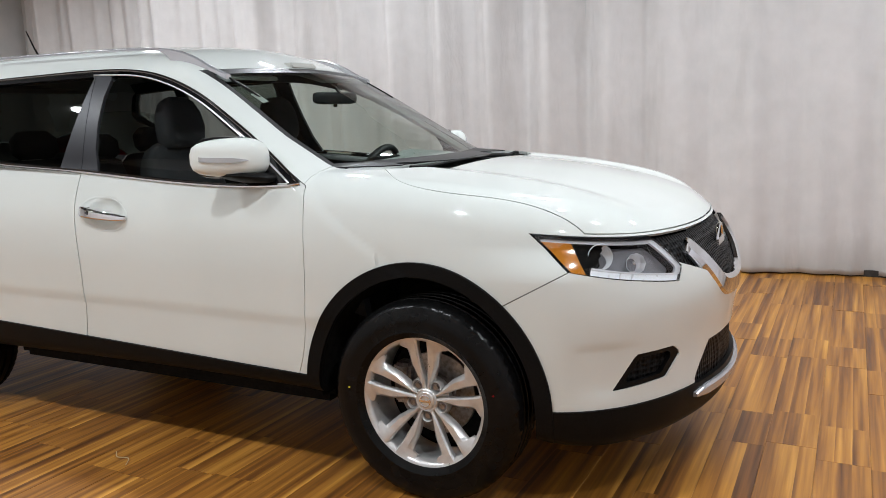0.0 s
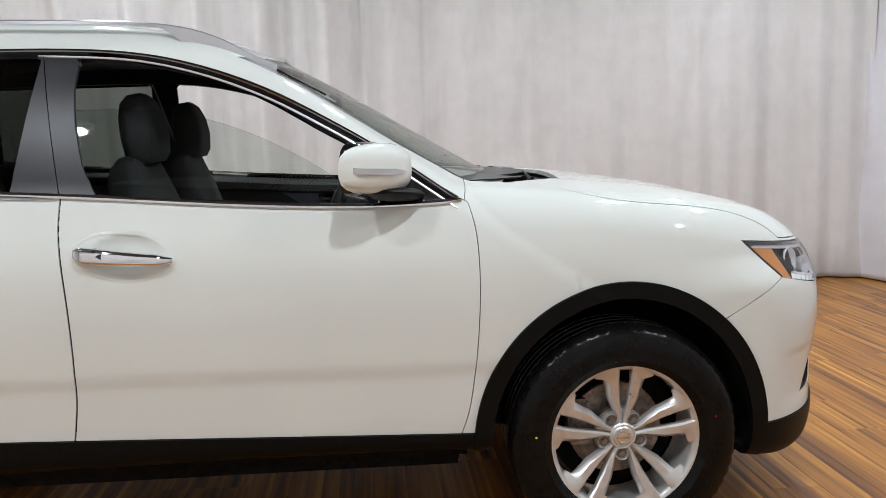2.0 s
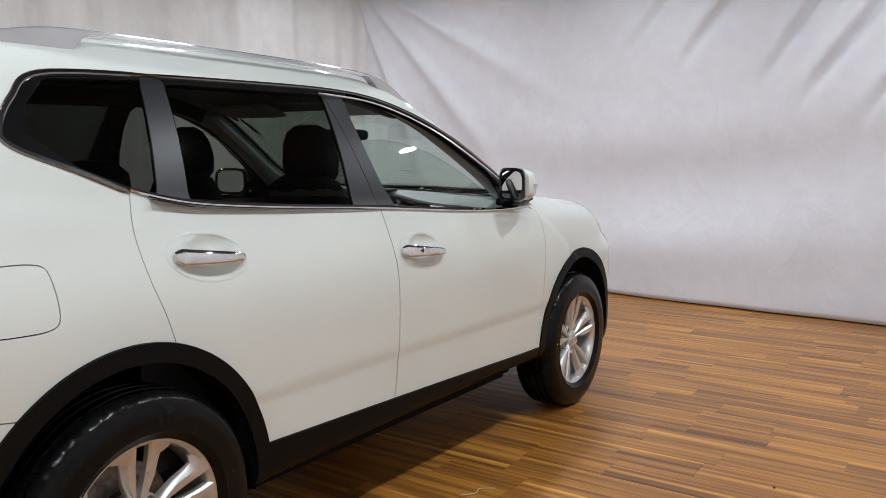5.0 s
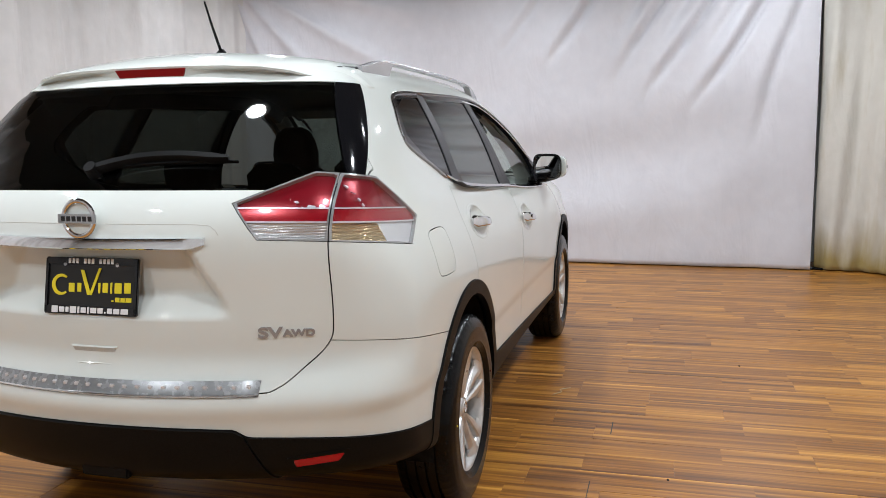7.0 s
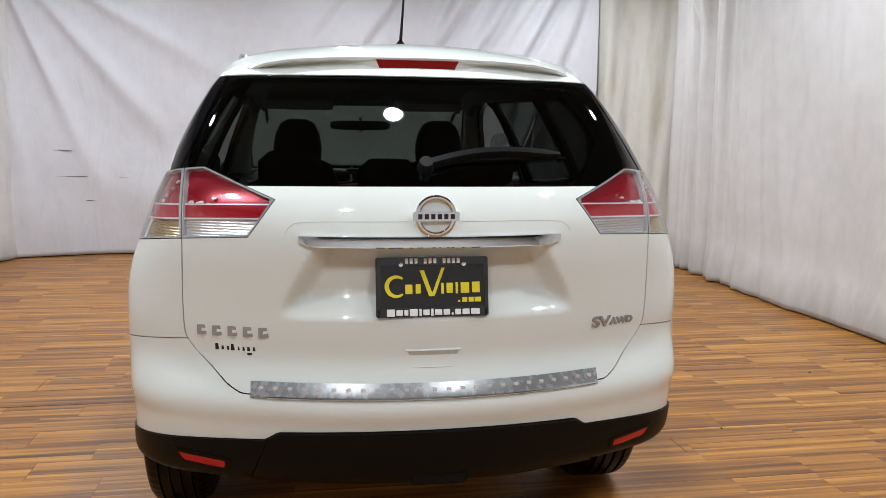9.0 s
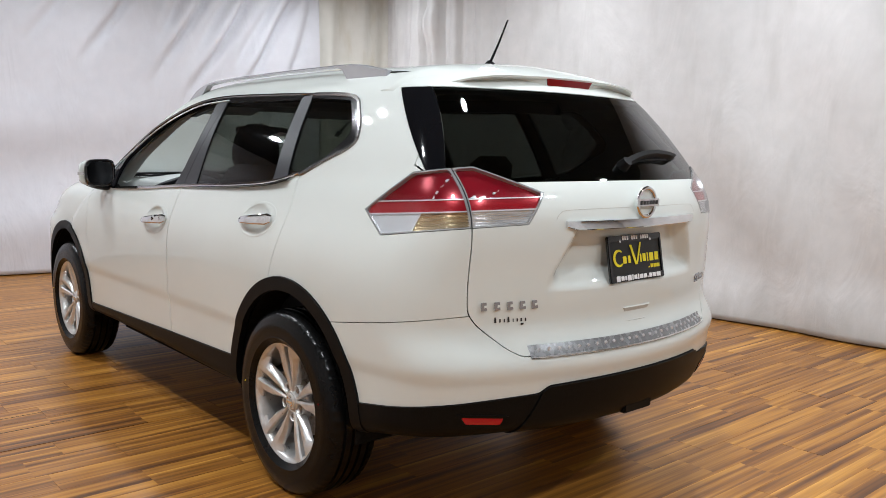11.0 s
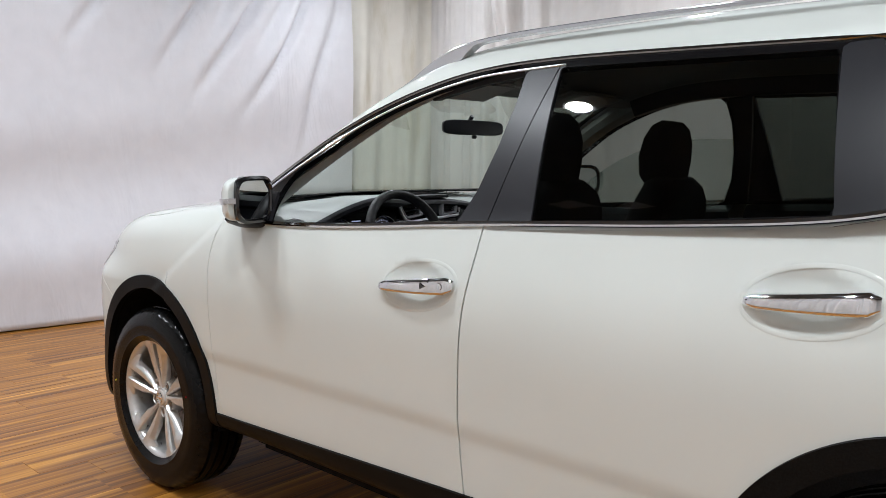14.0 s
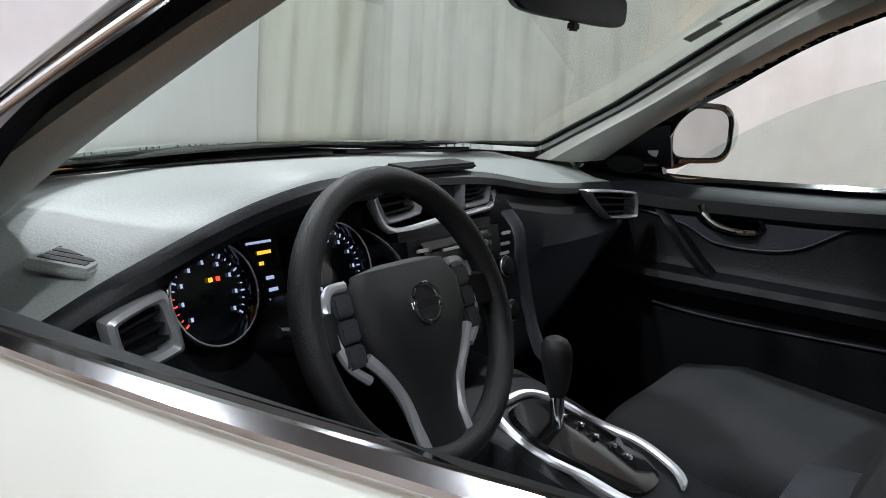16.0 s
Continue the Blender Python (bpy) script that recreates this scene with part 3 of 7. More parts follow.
behind = xz(line((-1.969, 1.304), (-1.758, 1.512)))
rear_dark, skin_mesh = take(skin_mesh, [behind, lambda V: V[:, 2] - (1.240 + 0.004 * np.cos(V[:, 1] * 3)), lambda V: 1.560 - V[:, 2], lambda V: -1.6 - V[:, 0]], 0.0015)
gl, dp = take(rear_dark, [lambda V: 0.712 - 0.42 * (V[:, 2] - 1.245) - np.abs(V[:, 1])], 0.0015)
skin("back_window", gl, BACKGLASS, car, "dark tinted rear window", lift=-0.002, depth=0.004)
for s, word in SIDES:
    skin("rear_pillar_trim", take(dp, [lambda V, s=s: V[:, 1] * s - 0.1], 0.0)[0], PIANO, car, "gloss black panel beside the rear window")

gate_low = inside(catmull([(0.684, 1.40), (0.684, 1.1), (0.688, 0.87), (0.672, 0.80), (0.61, 0.735), (0.545, 0.682), (0.46, 0.672), (0.0, 0.680), (-0.2, 0.680), (-0.2, 1.40)], 4, True))
tailgate = panel("tailgate", [lambda V: -1.95 - V[:, 0], lambda V: gate_low(np.abs(V[:, 1]), V[:, 2])], PAINT, "white tailgate", 0.0036)

# --- roof hatch end, bumpers
rear_black = lambda V: np.minimum(0.475 + (-1.8 - V[:, 0]) * 0.145 + 0.022 * ramp((0.47 - np.abs(V[:, 1])) / 0.05) * (V[:, 0] < -2.2) - V[:, 2], -1.66 - V[:, 0])
reflector = inside([(0.578, 0.446), (0.692, 0.459), (0.712, 0.485), (0.572, 0.470)])
reflector_bezel = inside([(0.566, 0.432), (0.705, 0.445), (0.730, 0.497), (0.556, 0.478)])
skin("rear_reflector", take(skin_mesh, [lambda V: -2.0 - V[:, 0], lambda V: np.where(V[:, 1] > 0, reflector(V[:, 1], V[:, 2]), -1.0)], 0.0)[0], REDGUIDE, car, "red plastic rear reflector", lift=0.0075)
skin("rear_reflector", take(skin_mesh, [lambda V: -2.0 - V[:, 0], lambda V: np.where(V[:, 1] < 0, reflector(-V[:, 1], V[:, 2]), -1.0)], 0.0)[0], REDGUIDE, car, "red plastic rear reflector", lift=0.0075)
for s, word in SIDES:
    bezel = take(skin_mesh, [lambda V: -2.0 - V[:, 0], lambda V, s=s: np.where(V[:, 1] * s > 0, reflector_bezel(V[:, 1] * s, V[:, 2]), -1.0), lambda V, s=s: -np.where(V[:, 1] * s > 0, reflector(V[:, 1] * s, V[:, 2]), -1.0)], 0.0)[0]
    skin("reflector_bezel", bezel, CLAD, car, "gloss black frame round the reflector", lift=0.0085)
centre_low = lambda V: np.minimum(0.478 + 0.40 * (0.49 - V[:, 2]) - np.abs(V[:, 1]), -2.1 - V[:, 0])
panel("rear_bumper_insert", [rear_black, centre_low], CLAD, "raised black centre panel of the rear bumper", 0.003, lift=0.011)
panel("rear_bumper_cladding", [rear_black], CLAD, "textured black plastic lower rear bumper", 0.0015, lift=0.006)
rear_bumper = panel("rear_bumper", [lambda V: -1.60 - V[:, 0], xz(under((-1.66, 0.733), (-2.235, 0.822)))], PAINT, "white rear bumper")

# --- front: lamps, grille, bumper
LAMP_TOP = lambda x: 0.957 - 0.095 * np.maximum(x - 1.73, 0)
head_fields = [xz(over((1.728, 0.957), (1.859, 0.838))), xz(over((1.859, 0.838), (2.134, 0.772))), lambda V: LAMP_TOP(V[:, 0]) - V[:, 2],
               lambda V: np.abs(V[:, 1]) - 0.49 - np.where(V[:, 2] > 0.815, 0.68 * (V[:, 2] - 0.815), 0.8 * (0.815 - V[:, 2])), lambda V: V[:, 0] - 1.70]
heads, skin_mesh = take(skin_mesh, head_fields, 0.003)
grille_fields = [lambda V: V[:, 0] - 1.95, lambda V: LAMP_TOP(V[:, 0]) - V[:, 2], lambda V: V[:, 2] - 0.66 - 0.335 * np.abs(V[:, 1]), lambda V: 0.60 - np.abs(V[:, 1])]
panel("grille", grille_fields, GRILLE, "black honeycomb front grille", 0.002, lift=-0.022)
panel("front_bumper_cladding", [lambda V: V[:, 0] - 1.70, lambda V: 0.380 - V[:, 2]], CLAD, "black plastic lower front bumper", 0.0015, lift=0.006)
fog = inside([(1.98, 0.434), (2.045, 0.549), (2.135, 0.549), (2.15, 0.518), (2.116, 0.445)])
panel("lower_grille", [lambda V: V[:, 0] - 2.0, lambda V: 0.40 - np.abs(V[:, 1]) - 0.9 * np.maximum(V[:, 2] - 0.40, 0), lambda V: 0.515 - V[:, 2]], GRILLE, "black lower air intake", 0.0015, lift=-0.01)
for s, word in SIDES:
    fog_piece, skin_mesh = take(skin_mesh, [lambda V, s=s: np.where(V[:, 1] * s > 0.2, fog(V[:, 0], V[:, 2]), -1.0)], 0.001)
    fog_in, fog_rim = take(fog_piece, [lambda V: fog(V[:, 0], V[:, 2]) - 0.016], 0.0)
    skin("fog_lamp_bezel", fog_rim, CLAD, car, "black fog lamp bezel", lift=-0.004)
    skin("fog_lamp_grille", fog_in, GRILLE, car, "black honeycomb fog lamp blank", lift=-0.022)
panel("front_bumper", [lambda V: V[:, 0] - 1.60, xz(under((1.66, 0.728), (1.859, 0.838))), lambda V: 0.86 - V[:, 2]], PAINT, "white front bumper")

# --- sills and arch cladding
for s, word in SIDES:
    panel("rocker_cladding", [side_of(lambda u, v: 0.408 + (0.846 - u) * 0.0302 - v, s), lambda V: 1.2 - np.abs(V[:, 0]), lambda V: np.abs(V[:, 1]) - 0.74], CLAD, "black plastic sill cladding", 0.0015, lift=0.007)

# --- doors
FD = catmull(DOOR_FRONT, 5).tolist() + [(0.846, 0.30), (-0.278, 0.30)] + catmull(DOOR_MID[::-1], 5).tolist() + [(-0.33, 1.30), (0.6, 1.25)]
RD = catmull(DOOR_MID, 5).tolist() + [(-0.278, 0.30), (-0.90, 0.30), (-1.25, 0.79)] + catmull(DOOR_REAR[::-1], 5).tolist() + [(-1.30, 1.30), (-0.33, 1.30)]
door = {}
for s, word in SIDES:
    door["front", s] = panel("front_door", [side_of(inside(FD), s)], PAINT, "white front door", 0.0026, depth=0.006)
    door["rear", s] = panel("rear_door", [side_of(inside(RD), s)], PAINT, "white rear door", 0.0026, depth=0.006)
    if s < 0:
        fuel = inside(catmull([(-1.762, 0.95), (-1.765, 1.05), (-1.745, 1.076), (-1.670, 1.083), (-1.600, 1.078), (-1.575, 1.055), (-1.568, 0.96), (-1.590, 0.928), (-1.670, 0.924), (-1.740, 0.930)], 4, True))
        panel("fuel_flap", [side_of(fuel, s)], PAINT, "white fuel filler flap", 0.003)

# --- windscreen, cowl, hood, roof
screen_fields = [lambda V: V[:, 0] - 0.15, lambda V: 0.674 - 0.26 * np.maximum(V[:, 2] - 1.27, 0) - np.abs(V[:, 1]), lambda V: V[:, 2] - 1.152, lambda V: 1.568 - 0.05 * V[:, 1] ** 2 - V[:, 2], lambda V: 1.3 - V[:, 0], lambda V: screen_line(V[:, 2]) - 0.34 * V[:, 1] ** 2 + 0.25 - V[:, 0]]
ws, skin_mesh = take(skin_mesh, screen_fields, 0.001)
pane, frit = take(ws, [lambda V: 0.674 - 0.26 * np.maximum(V[:, 2] - 1.27, 0) - np.abs(V[:, 1]) - 0.022, lambda V: V[:, 2] - 1.166, lambda V: 1.568 - 0.05 * V[:, 1] ** 2 - V[:, 2] - 0.022], 0.0)
windscreen = skin("windscreen", pane, SCREENGLASS, car, "clear windscreen with a slight green tint", depth=0.004)
windscreen.visible_shadow = False
skin("windscreen_border", frit, BLACKPRINT, windscreen, "black printed edge of the windscreen", depth=0.004)
HOOD_BACK = lambda y: 1.268 - 0.06 * y**2 - 1.1 * np.maximum(np.abs(y) - 0.48, 0)
panel("cowl", [lambda V: V[:, 0] - 0.90, lambda V: HOOD_BACK(V[:, 1]) - V[:, 0], lambda V: 0.675 - np.abs(V[:, 1]), lambda V: V[:, 2] - 1.0, lambda V: 1.152 - V[:, 2]], CLAD, "black plastic cowl below the windscreen", 0.001, lift=-0.028)
HOODW = spline([1.02, 1.09, 1.15, 1.20, 1.26, 1.36, 1.43, 1.546, 1.678, 1.79, 1.844, 1.873, 1.95], [0.54, 0.63, 0.700, 0.752, 0.784, 0.801, 0.802, 0.791, 0.773, 0.760, 0.753, 0.750, 0.746])
panel("hood", [lambda V: V[:, 0] - HOOD_BACK(V[:, 1]), lambda V: HOODW(V[:, 0]) - np.abs(V[:, 1]), lambda V: V[:, 2] - LAMP_TOP(V[:, 0]) - 0.006, lambda V: V[:, 2] - 0.86], PAINT, "white hood", 0.0034)
for s, word in SIDES:
    panel("front_fender", [lambda V, s=s: V[:, 1] * s - 0.3, lambda V: V[:, 0] - 0.80, xz(lambda u, v: u - 0.868 - 0.33 * (v - 1.108)), lambda V: 1.19 - V[:, 2], lambda V: V[:, 2] - 0.23], PAINT, "white front fender")
skin("body_shell", skin_mesh, PAINT, car, "white painted roof, pillars and rear quarters")

for s, word in SIDES:
    fw, rw, qw = glass_of[s]
    skin("rear_door_window", rw, PRIVACY, door["rear", s], "dark privacy glass", lift=-0.004, depth=0.002)
    if s < 0:
        drop = catmull([(-0.23, 1.395), (-0.1, 1.396), (0.05, 1.378), (0.2, 1.335), (0.35, 1.268), (0.5, 1.178), (0.62, 1.09)], 4)
        low_pane, _ = take(fw, [side_of(lambda u, v: np.interp(u, drop[:, 0], drop[:, 1]) - v, s)], 0.0)
        skin("front_door_window", low_pane, CLEAR, door["front", s], "half-lowered clear window pane", lift=-0.012, depth=0.004)



# ---------------------------------------------------------------- the car: lamps
def split_lamp(mesh, s):
    return take(mesh, [lambda V, s=s: V[:, 1] * s], 0.0)[0]


for s, word in SIDES:
    whole = split_lamp(lamps, s)
    outer, inner_l = take(whole, [lambda V: np.abs(V[:, 1]) - TAIL_CUT], 0.0)
    inner_l = take(inner_l, [lambda V: TAIL_CUT - 0.003 - np.abs(V[:, 1])], 0.0)[0]
    for piece, where in ((outer, "outer"), (inner_l, "gate")):
        lens = skin("tail_lamp", piece, LENS, car, "tail lamp with red and clear sections", lift=0.003, depth=0.02)
        edge = lambda V: np.min([fn(V) for fn in lamp_fields] + [np.abs(np.abs(V[:, 1]) - TAIL_CUT)], axis=0) - 0.0065
        core, rim = take(piece, [edge], 0.0)
        skin("lamp_rim", rim, GREYRIM, lens, "grey lamp edge", lift=0.001, depth=0.018)
        divide = xz(over((-1.80, 1.122), (-2.20, 1.152)))
        red, clear = take(core, [divide], 0.001)
        band, red2 = take(red, [xz(under((-1.80, 1.166), (-2.20, 1.194))), xz(over((-1.80, 1.1625), (-2.20, 1.1905)))], 0.0)
        upper, lower = take(red2, [xz(over((-1.80, 1.164), (-2.20, 1.192)))], 0.0)
        skin("red_section", upper, REDGLOW, lens, "faceted red reflector section", lift=-0.014, depth=0.006)
        skin("light_bar", lower, REDGUIDE, lens, "bright red light bar", lift=-0.008, depth=0.006)
        skin("light_line", band, SMOOTHREF, lens, "thin pale line across the red", lift=-0.005, depth=0.006)
        edge_line = take(core, [xz(under((-1.80, 1.1245), (-2.20, 1.1545))), xz(over((-1.80, 1.1205), (-2.20, 1.1505)))], 0.0)[0]
        skin("light_line", edge_line, SMOOTHREF, lens, "pale line under the red", lift=-0.004, depth=0.006)
        if where == "outer":
            amb, clear = take(clear, [lambda V: -2.03 - 0.25 * (V[:, 2] - 1.1) - V[:, 0]], 0.0)
            skin("turn_section", amb, AMBERREF, lens, "amber and clear turn signal section", lift=-0.012, depth=0.006)
            upright = take(core, [lambda V: 0.003 - np.abs(V[:, 0] + 2.055 + 0.25 * (V[:, 2] - 1.16)), xz(over((-1.80, 1.164), (-2.20, 1.192)))], 0.0)[0]
            skin("light_line", upright, SMOOTHREF, lens, "upright pale line in the red", lift=-0.006, depth=0.006)
            skin("clear_section", clear, SMOOTHREF, lens, "clear reversing section", lift=-0.010, depth=0.006)
        else:
            def bent(V, pts=((0.672, 1.196), (0.612, 1.196), (0.572, 1.222))):
                a = np.full(len(V), 9.0)
                for (y0, z0), (y1, z1) in zip(pts, pts[1:]):
                    dy, dz = y1 - y0, z1 - z0
                    k = np.clip(((np.abs(V[:, 1]) - y0) * dy + (V[:, 2] - z0) * dz) / (dy * dy + dz * dz), 0, 1)
                    a = np.minimum(a, np.hypot(np.abs(V[:, 1]) - y0 - k * dy, V[:, 2] - z0 - k * dz))
                return 0.0032 - a

            hook, _ = take(core, [bent], 0.0)
            skin("light_guide", hook, SMOOTHREF, lens, "pale hooked light guide", lift=-0.004, depth=0.006)
            skin("clear_section", clear, REFLECT, lens, "ribbed clear reversing section", lift=-0.010, depth=0.006)

    # head lamp
    whole = split_lamp(heads, s)
    lens = skin("head_lamp", whole, LENS, car, "clear head lamp with amber corner", lift=0.003, depth=0.02)
    inner_edge = lambda V: (np.abs(V[:, 1]) - 0.49 - np.where(V[:, 2] > 0.815, 0.68 * (V[:, 2] - 0.815), 0.8 * (0.815 - V[:, 2]))) * 0.8
    low_edge = lambda V: over((1.859, 0.838), (2.134, 0.772))(V[:, 0], V[:, 2])
    edge = lambda V: np.minimum(np.minimum(LAMP_TOP(V[:, 0]) - V[:, 2] - 0.014, head_fields[0](V) - 0.007), np.minimum(low_edge(V), inner_edge(V)) - 0.003)
    core, rim = take(whole, [edge], 0.0)
    skin("lamp_rim", rim, GLOSSBLACK, lens, "black lamp edge", lift=0.0, depth=0.02)
    low, core = take(core, [lambda V: 0.026 - np.minimum(low_edge(V), inner_edge(V)), lambda V: V[:, 0] - 1.925], 0.0)
    led, frame_piece = take(low, [lambda V: 0.021 - low_edge(V), lambda V: low_edge(V) - 0.004], 0.0)
    run = skin("running_light", frame_piece, SMOOTHREF, lens, "bright silver running light frame", lift=-0.004, depth=0.008)
    skin("led_strip", led, WHITELIGHT, run, "lit white led strip", lift=-0.010, depth=0.006)
    for k in range(6):
        xa = 1.945 + k * 0.030
        rib = take(low, [lambda V, xa=xa: 0.0022 - np.abs(V[:, 0] - xa), lambda V: 0.024 - low_edge(V)], 0.0)[0]
        if len(rib[1]):
            skin("led_divider", rib, SMOOTHREF, run, "", lift=-0.005, depth=0.004)
    line_t, core = take(core, [lambda V: 0.022 - (LAMP_TOP(V[:, 0]) - V[:, 2])], 0.0)
    skin("chrome_line", line_t, SMOOTHREF, lens, "silver line along the lamp's top", lift=-0.006, depth=0.006)
    amb, core = take(core, [lambda V: 1.835 + 0.62 * (0.957 - V[:, 2]) - V[:, 0]], 0.001)
    skin("turn_section", amb, AMBER, lens, "amber corner section", lift=-0.006, depth=0.006)
    skin("reflector", core, LAMPGREY, lens, "dark grey lamp interior", lift=-0.040, depth=0.03)
    for cx, cz, rr, mm, word2 in ((1.945, 0.884, 0.042, BOWLWHITE, "bright bowl reflector of the main lamp"), (2.045, 0.850, 0.034, SMOOTHREF, "faceted chrome reflector")):
        c, n = on_side([(cx, cz)], s)
        bm = bmesh.new()
        aim = Vector((0.60, s * 0.78, 0.12))
        m = Matrix.Translation(Vector(c[0] - n[0] * 0.022)) @ aim.to_track_quat("Z", "Y").to_matrix().to_4x4()
        add_lathe(bm, [(rr, 0.010), (rr * 1.04, 0.006), (rr, 0.004), (rr * 0.8, -0.014), (rr * 0.45, -0.024), (0.0005, -0.027)], m, 28 if mm is BOWLWHITE else 9)
        bowl = part("reflector_bowl", bm, mm, lens, word2, smooth=mm is BOWLWHITE)
        bm = bmesh.new()
        add_lathe(bm, [(0.007, -0.025), (0.007, -0.010), (0.004, -0.005), (0.0005, -0.004)], m, 16)
        part("bulb", bm, CHROME, bowl, "small bulb cap")

# third brake lamp, badge and trim of the tailgate
SPOIL_Y = np.array([-0.625, -0.61, -0.59, -0.56, -0.52, -0.46, -0.38, -0.26, -0.13, 0.0, 0.13, 0.26, 0.38, 0.46, 0.52, 0.56, 0.59, 0.61, 0.625])
bm = bmesh.new()
rings = []
for y in SPOIL_Y:
    k = abs(y) / 0.64
    fall = 0.13 * k**6 + 0.022 * k**2
    back = -1.972 + 0.08 * k**2 + 1.5 * max(0, k - 0.62) ** 2
    zt = 1.622 - fall * 0.75
    thick = 0.052 * (1 - 0.35 * k**6)
    # hollow in the rear face either side of the brake lamp
    dent = 0.030 * float(ramp((abs(y) - 0.15) / 0.06) * ramp((0.585 - abs(y)) / 0.05))
    xf = -1.60 - 0.05 * (1 - k)
    top = []
    for f in (0.0, 0.4, 0.75):
        x = xf + f * (back + 0.012 - xf)
        zr = float(on_top([(x, y)])[0][0][2])
        top.append((x, y, zr * (1 - f**3) + max(zr, zt) * f**3 + 0.004 + 0.006 * f))
    xu = max(-1.76, back + 0.048)
    zu = float(on_top([(-1.70, y)])[0][0][2]) - 0.06
    rings.append(top + [(back + 0.012, y, zt), (back, y, zt - 0.006), (back + 0.003, y, zt - 0.013), (back + 0.006 + dent, y, zt - 0.018), (back + 0.012 + dent, y, zt - thick + 0.012), (back + 0.014, y, zt - thick + 0.002), (back + 0.026, y, zt - thick - 0.004), (xu, y, min(zu, zt - thick + 0.004))])
add_loft(bm, [[Vector(p) for p in r] for r in rings])
spoiler = part("rear_spoiler", bm, PAINT, car, "white roof spoiler over the rear window")
bm = bmesh.new()
rings = []
for y in np.linspace(-0.128, 0.128, 9):
    b = -1.972 + 0.08 * (y / 0.64) ** 2
    w = y * 0.90
    rings.append([Vector(p) for p in ((b - 0.001, y, 1.609), (b + 0.007, w, 1.582), (b + 0.03, w, 1.582), (b + 0.03, y, 1.609))])
add_loft(bm, rings)
part("brake_lamp", bm, REDLENS, spoiler, "red high brake lamp")

bm = bmesh.new()
bar = [(y, 1.094) for y in np.linspace(-0.365, 0.365, 25)]
P, N = on_rear([(y, 1.118) for y, z in bar])
rings = []
for (x, y, z) in P:
    k = max(0, abs(y) - 0.33) / 0.035
    rings.append([Vector(q) for q in ((x + 0.006, y, 1.116), (x - 0.013, y, 1.113), (x - 0.017 + 0.006 * k, y, 1.103 + 0.004 * k), (x - 0.0195 + 0.008 * k, y, 1.086 + 0.010 * k), (x - 0.016 + 0.008 * k, y, 1.083 + 0.010 * k), (x + 0.012, y, 1.083 + 0.010 * k))])
add_loft(bm, rings)
part("chrome_bar", bm, CHROME, tailgate, "chrome strip above the number plate")

bm = bmesh.new()
ring = Matrix.Translation((-2.343, 0, 1.169)) @ Matrix.Rotation(-math.pi / 2, 4, "Y") @ Matrix.Rotation(0.0, 4, "Z")
add_lathe(bm, [(0.050 + 0.0075 * math.cos(a), 0.005 * math.sin(a)) for a in np.linspace(0, 2 * math.pi, 12, endpoint=False)], ring, 40, closed=True)
add_box(bm, -2.349, 0, 1.169, 0.008, 0.126, 0.026, 0.002)
emblem = part("round_badge", bm, CHROME, tailgate, "chrome ring badge with a crossbar")
for k in range(6):
    bm = bmesh.new()
    add_box(bm, -2.3535, 0.044 - k * 0.0176, 1.169, 0.002, 0.011, 0.014)
    part("bar", bm, BLACKPRINT, emblem)
bm = bmesh.new()
add_cyl(bm, 0.046, 0.046, 0.004, Matrix.Translation((-2.3365, 0, 1.169)) @ Matrix.Rotation(math.pi / 2, 4, "Y"), 32)
part("badge_base", bm, PAINT, emblem)

# number plate holder: black plate with dealer colours as plain bars
lean = Matrix.Translation((-2.302, 0.002, 0.969)) @ Matrix.Rotation(radians(10), 4, "Y")


def tilted(bm, y, z, w, h, d=0.003, lift=0.0, bevel=0.0):
    """A small block on the tilted plate, y to the left and z up from its middle."""
    m = lean @ Matrix.Translation((-0.004 - lift, y, z)) @ Matrix.Diagonal((d, w, h, 1))
    made = bmesh.ops.create_cube(bm, size=1, matrix=m)
    if bevel:
        bmesh.ops.bevel(bm, geom=list({e for v in made["verts"] for e in v.link_edges}), offset=bevel, segments=2, affect="EDGES")
    return bm


plate = part("number_plate", tilted(bmesh.new(), 0, 0, 0.298, 0.150, 0.006), BLACKPRINT, tailgate, "black dealer plate in a black frame")
bm = bmesh.new()
for y, z, w, h in ((0, 0.071, 0.312, 0.022), (0, -0.070, 0.312, 0.026), (0.150, 0, 0.014, 0.164), (-0.150, 0, 0.014, 0.164)):
    tilted(bm, y, z, w, h, 0.012, 0.002, 0.003)
part("plate_frame", bm, GLOSSBLACK, plate, "black plastic plate frame")
def arc_shape(y, z, r, thick, a0, a1, squash=1.0):
    """A flat arc on the tilted plate."""
    bm = bmesh.new()
    rings = []
    for a in np.radians(np.linspace(a0, a1, 20)):
        k = thick * (0.45 + 0.55 * math.sin((a - radians(a0)) / radians(a1 - a0) * math.pi))
        rings.append([lean @ Vector((-0.009 - d, y + q * math.cos(a), z + q * math.sin(a) * squash)) for q, d in ((r - k, 0), (r, 0), (r, 0.0015), (r - k, 0.0015))])
    return add_loft(bm, rings)


def slant_bar(y0, z0, y1, z1, w):
    """A flat slanted bar on the tilted plate."""
    return add_loft(bmesh.new(), [[lean @ Vector((-0.009 - d, y + q, z)) for q, d in ((-w / 2, 0), (w / 2, 0), (w / 2, 0.0015), (-w / 2, 0.0015))] for y, z in ((y0, z0), (y1, z1))])


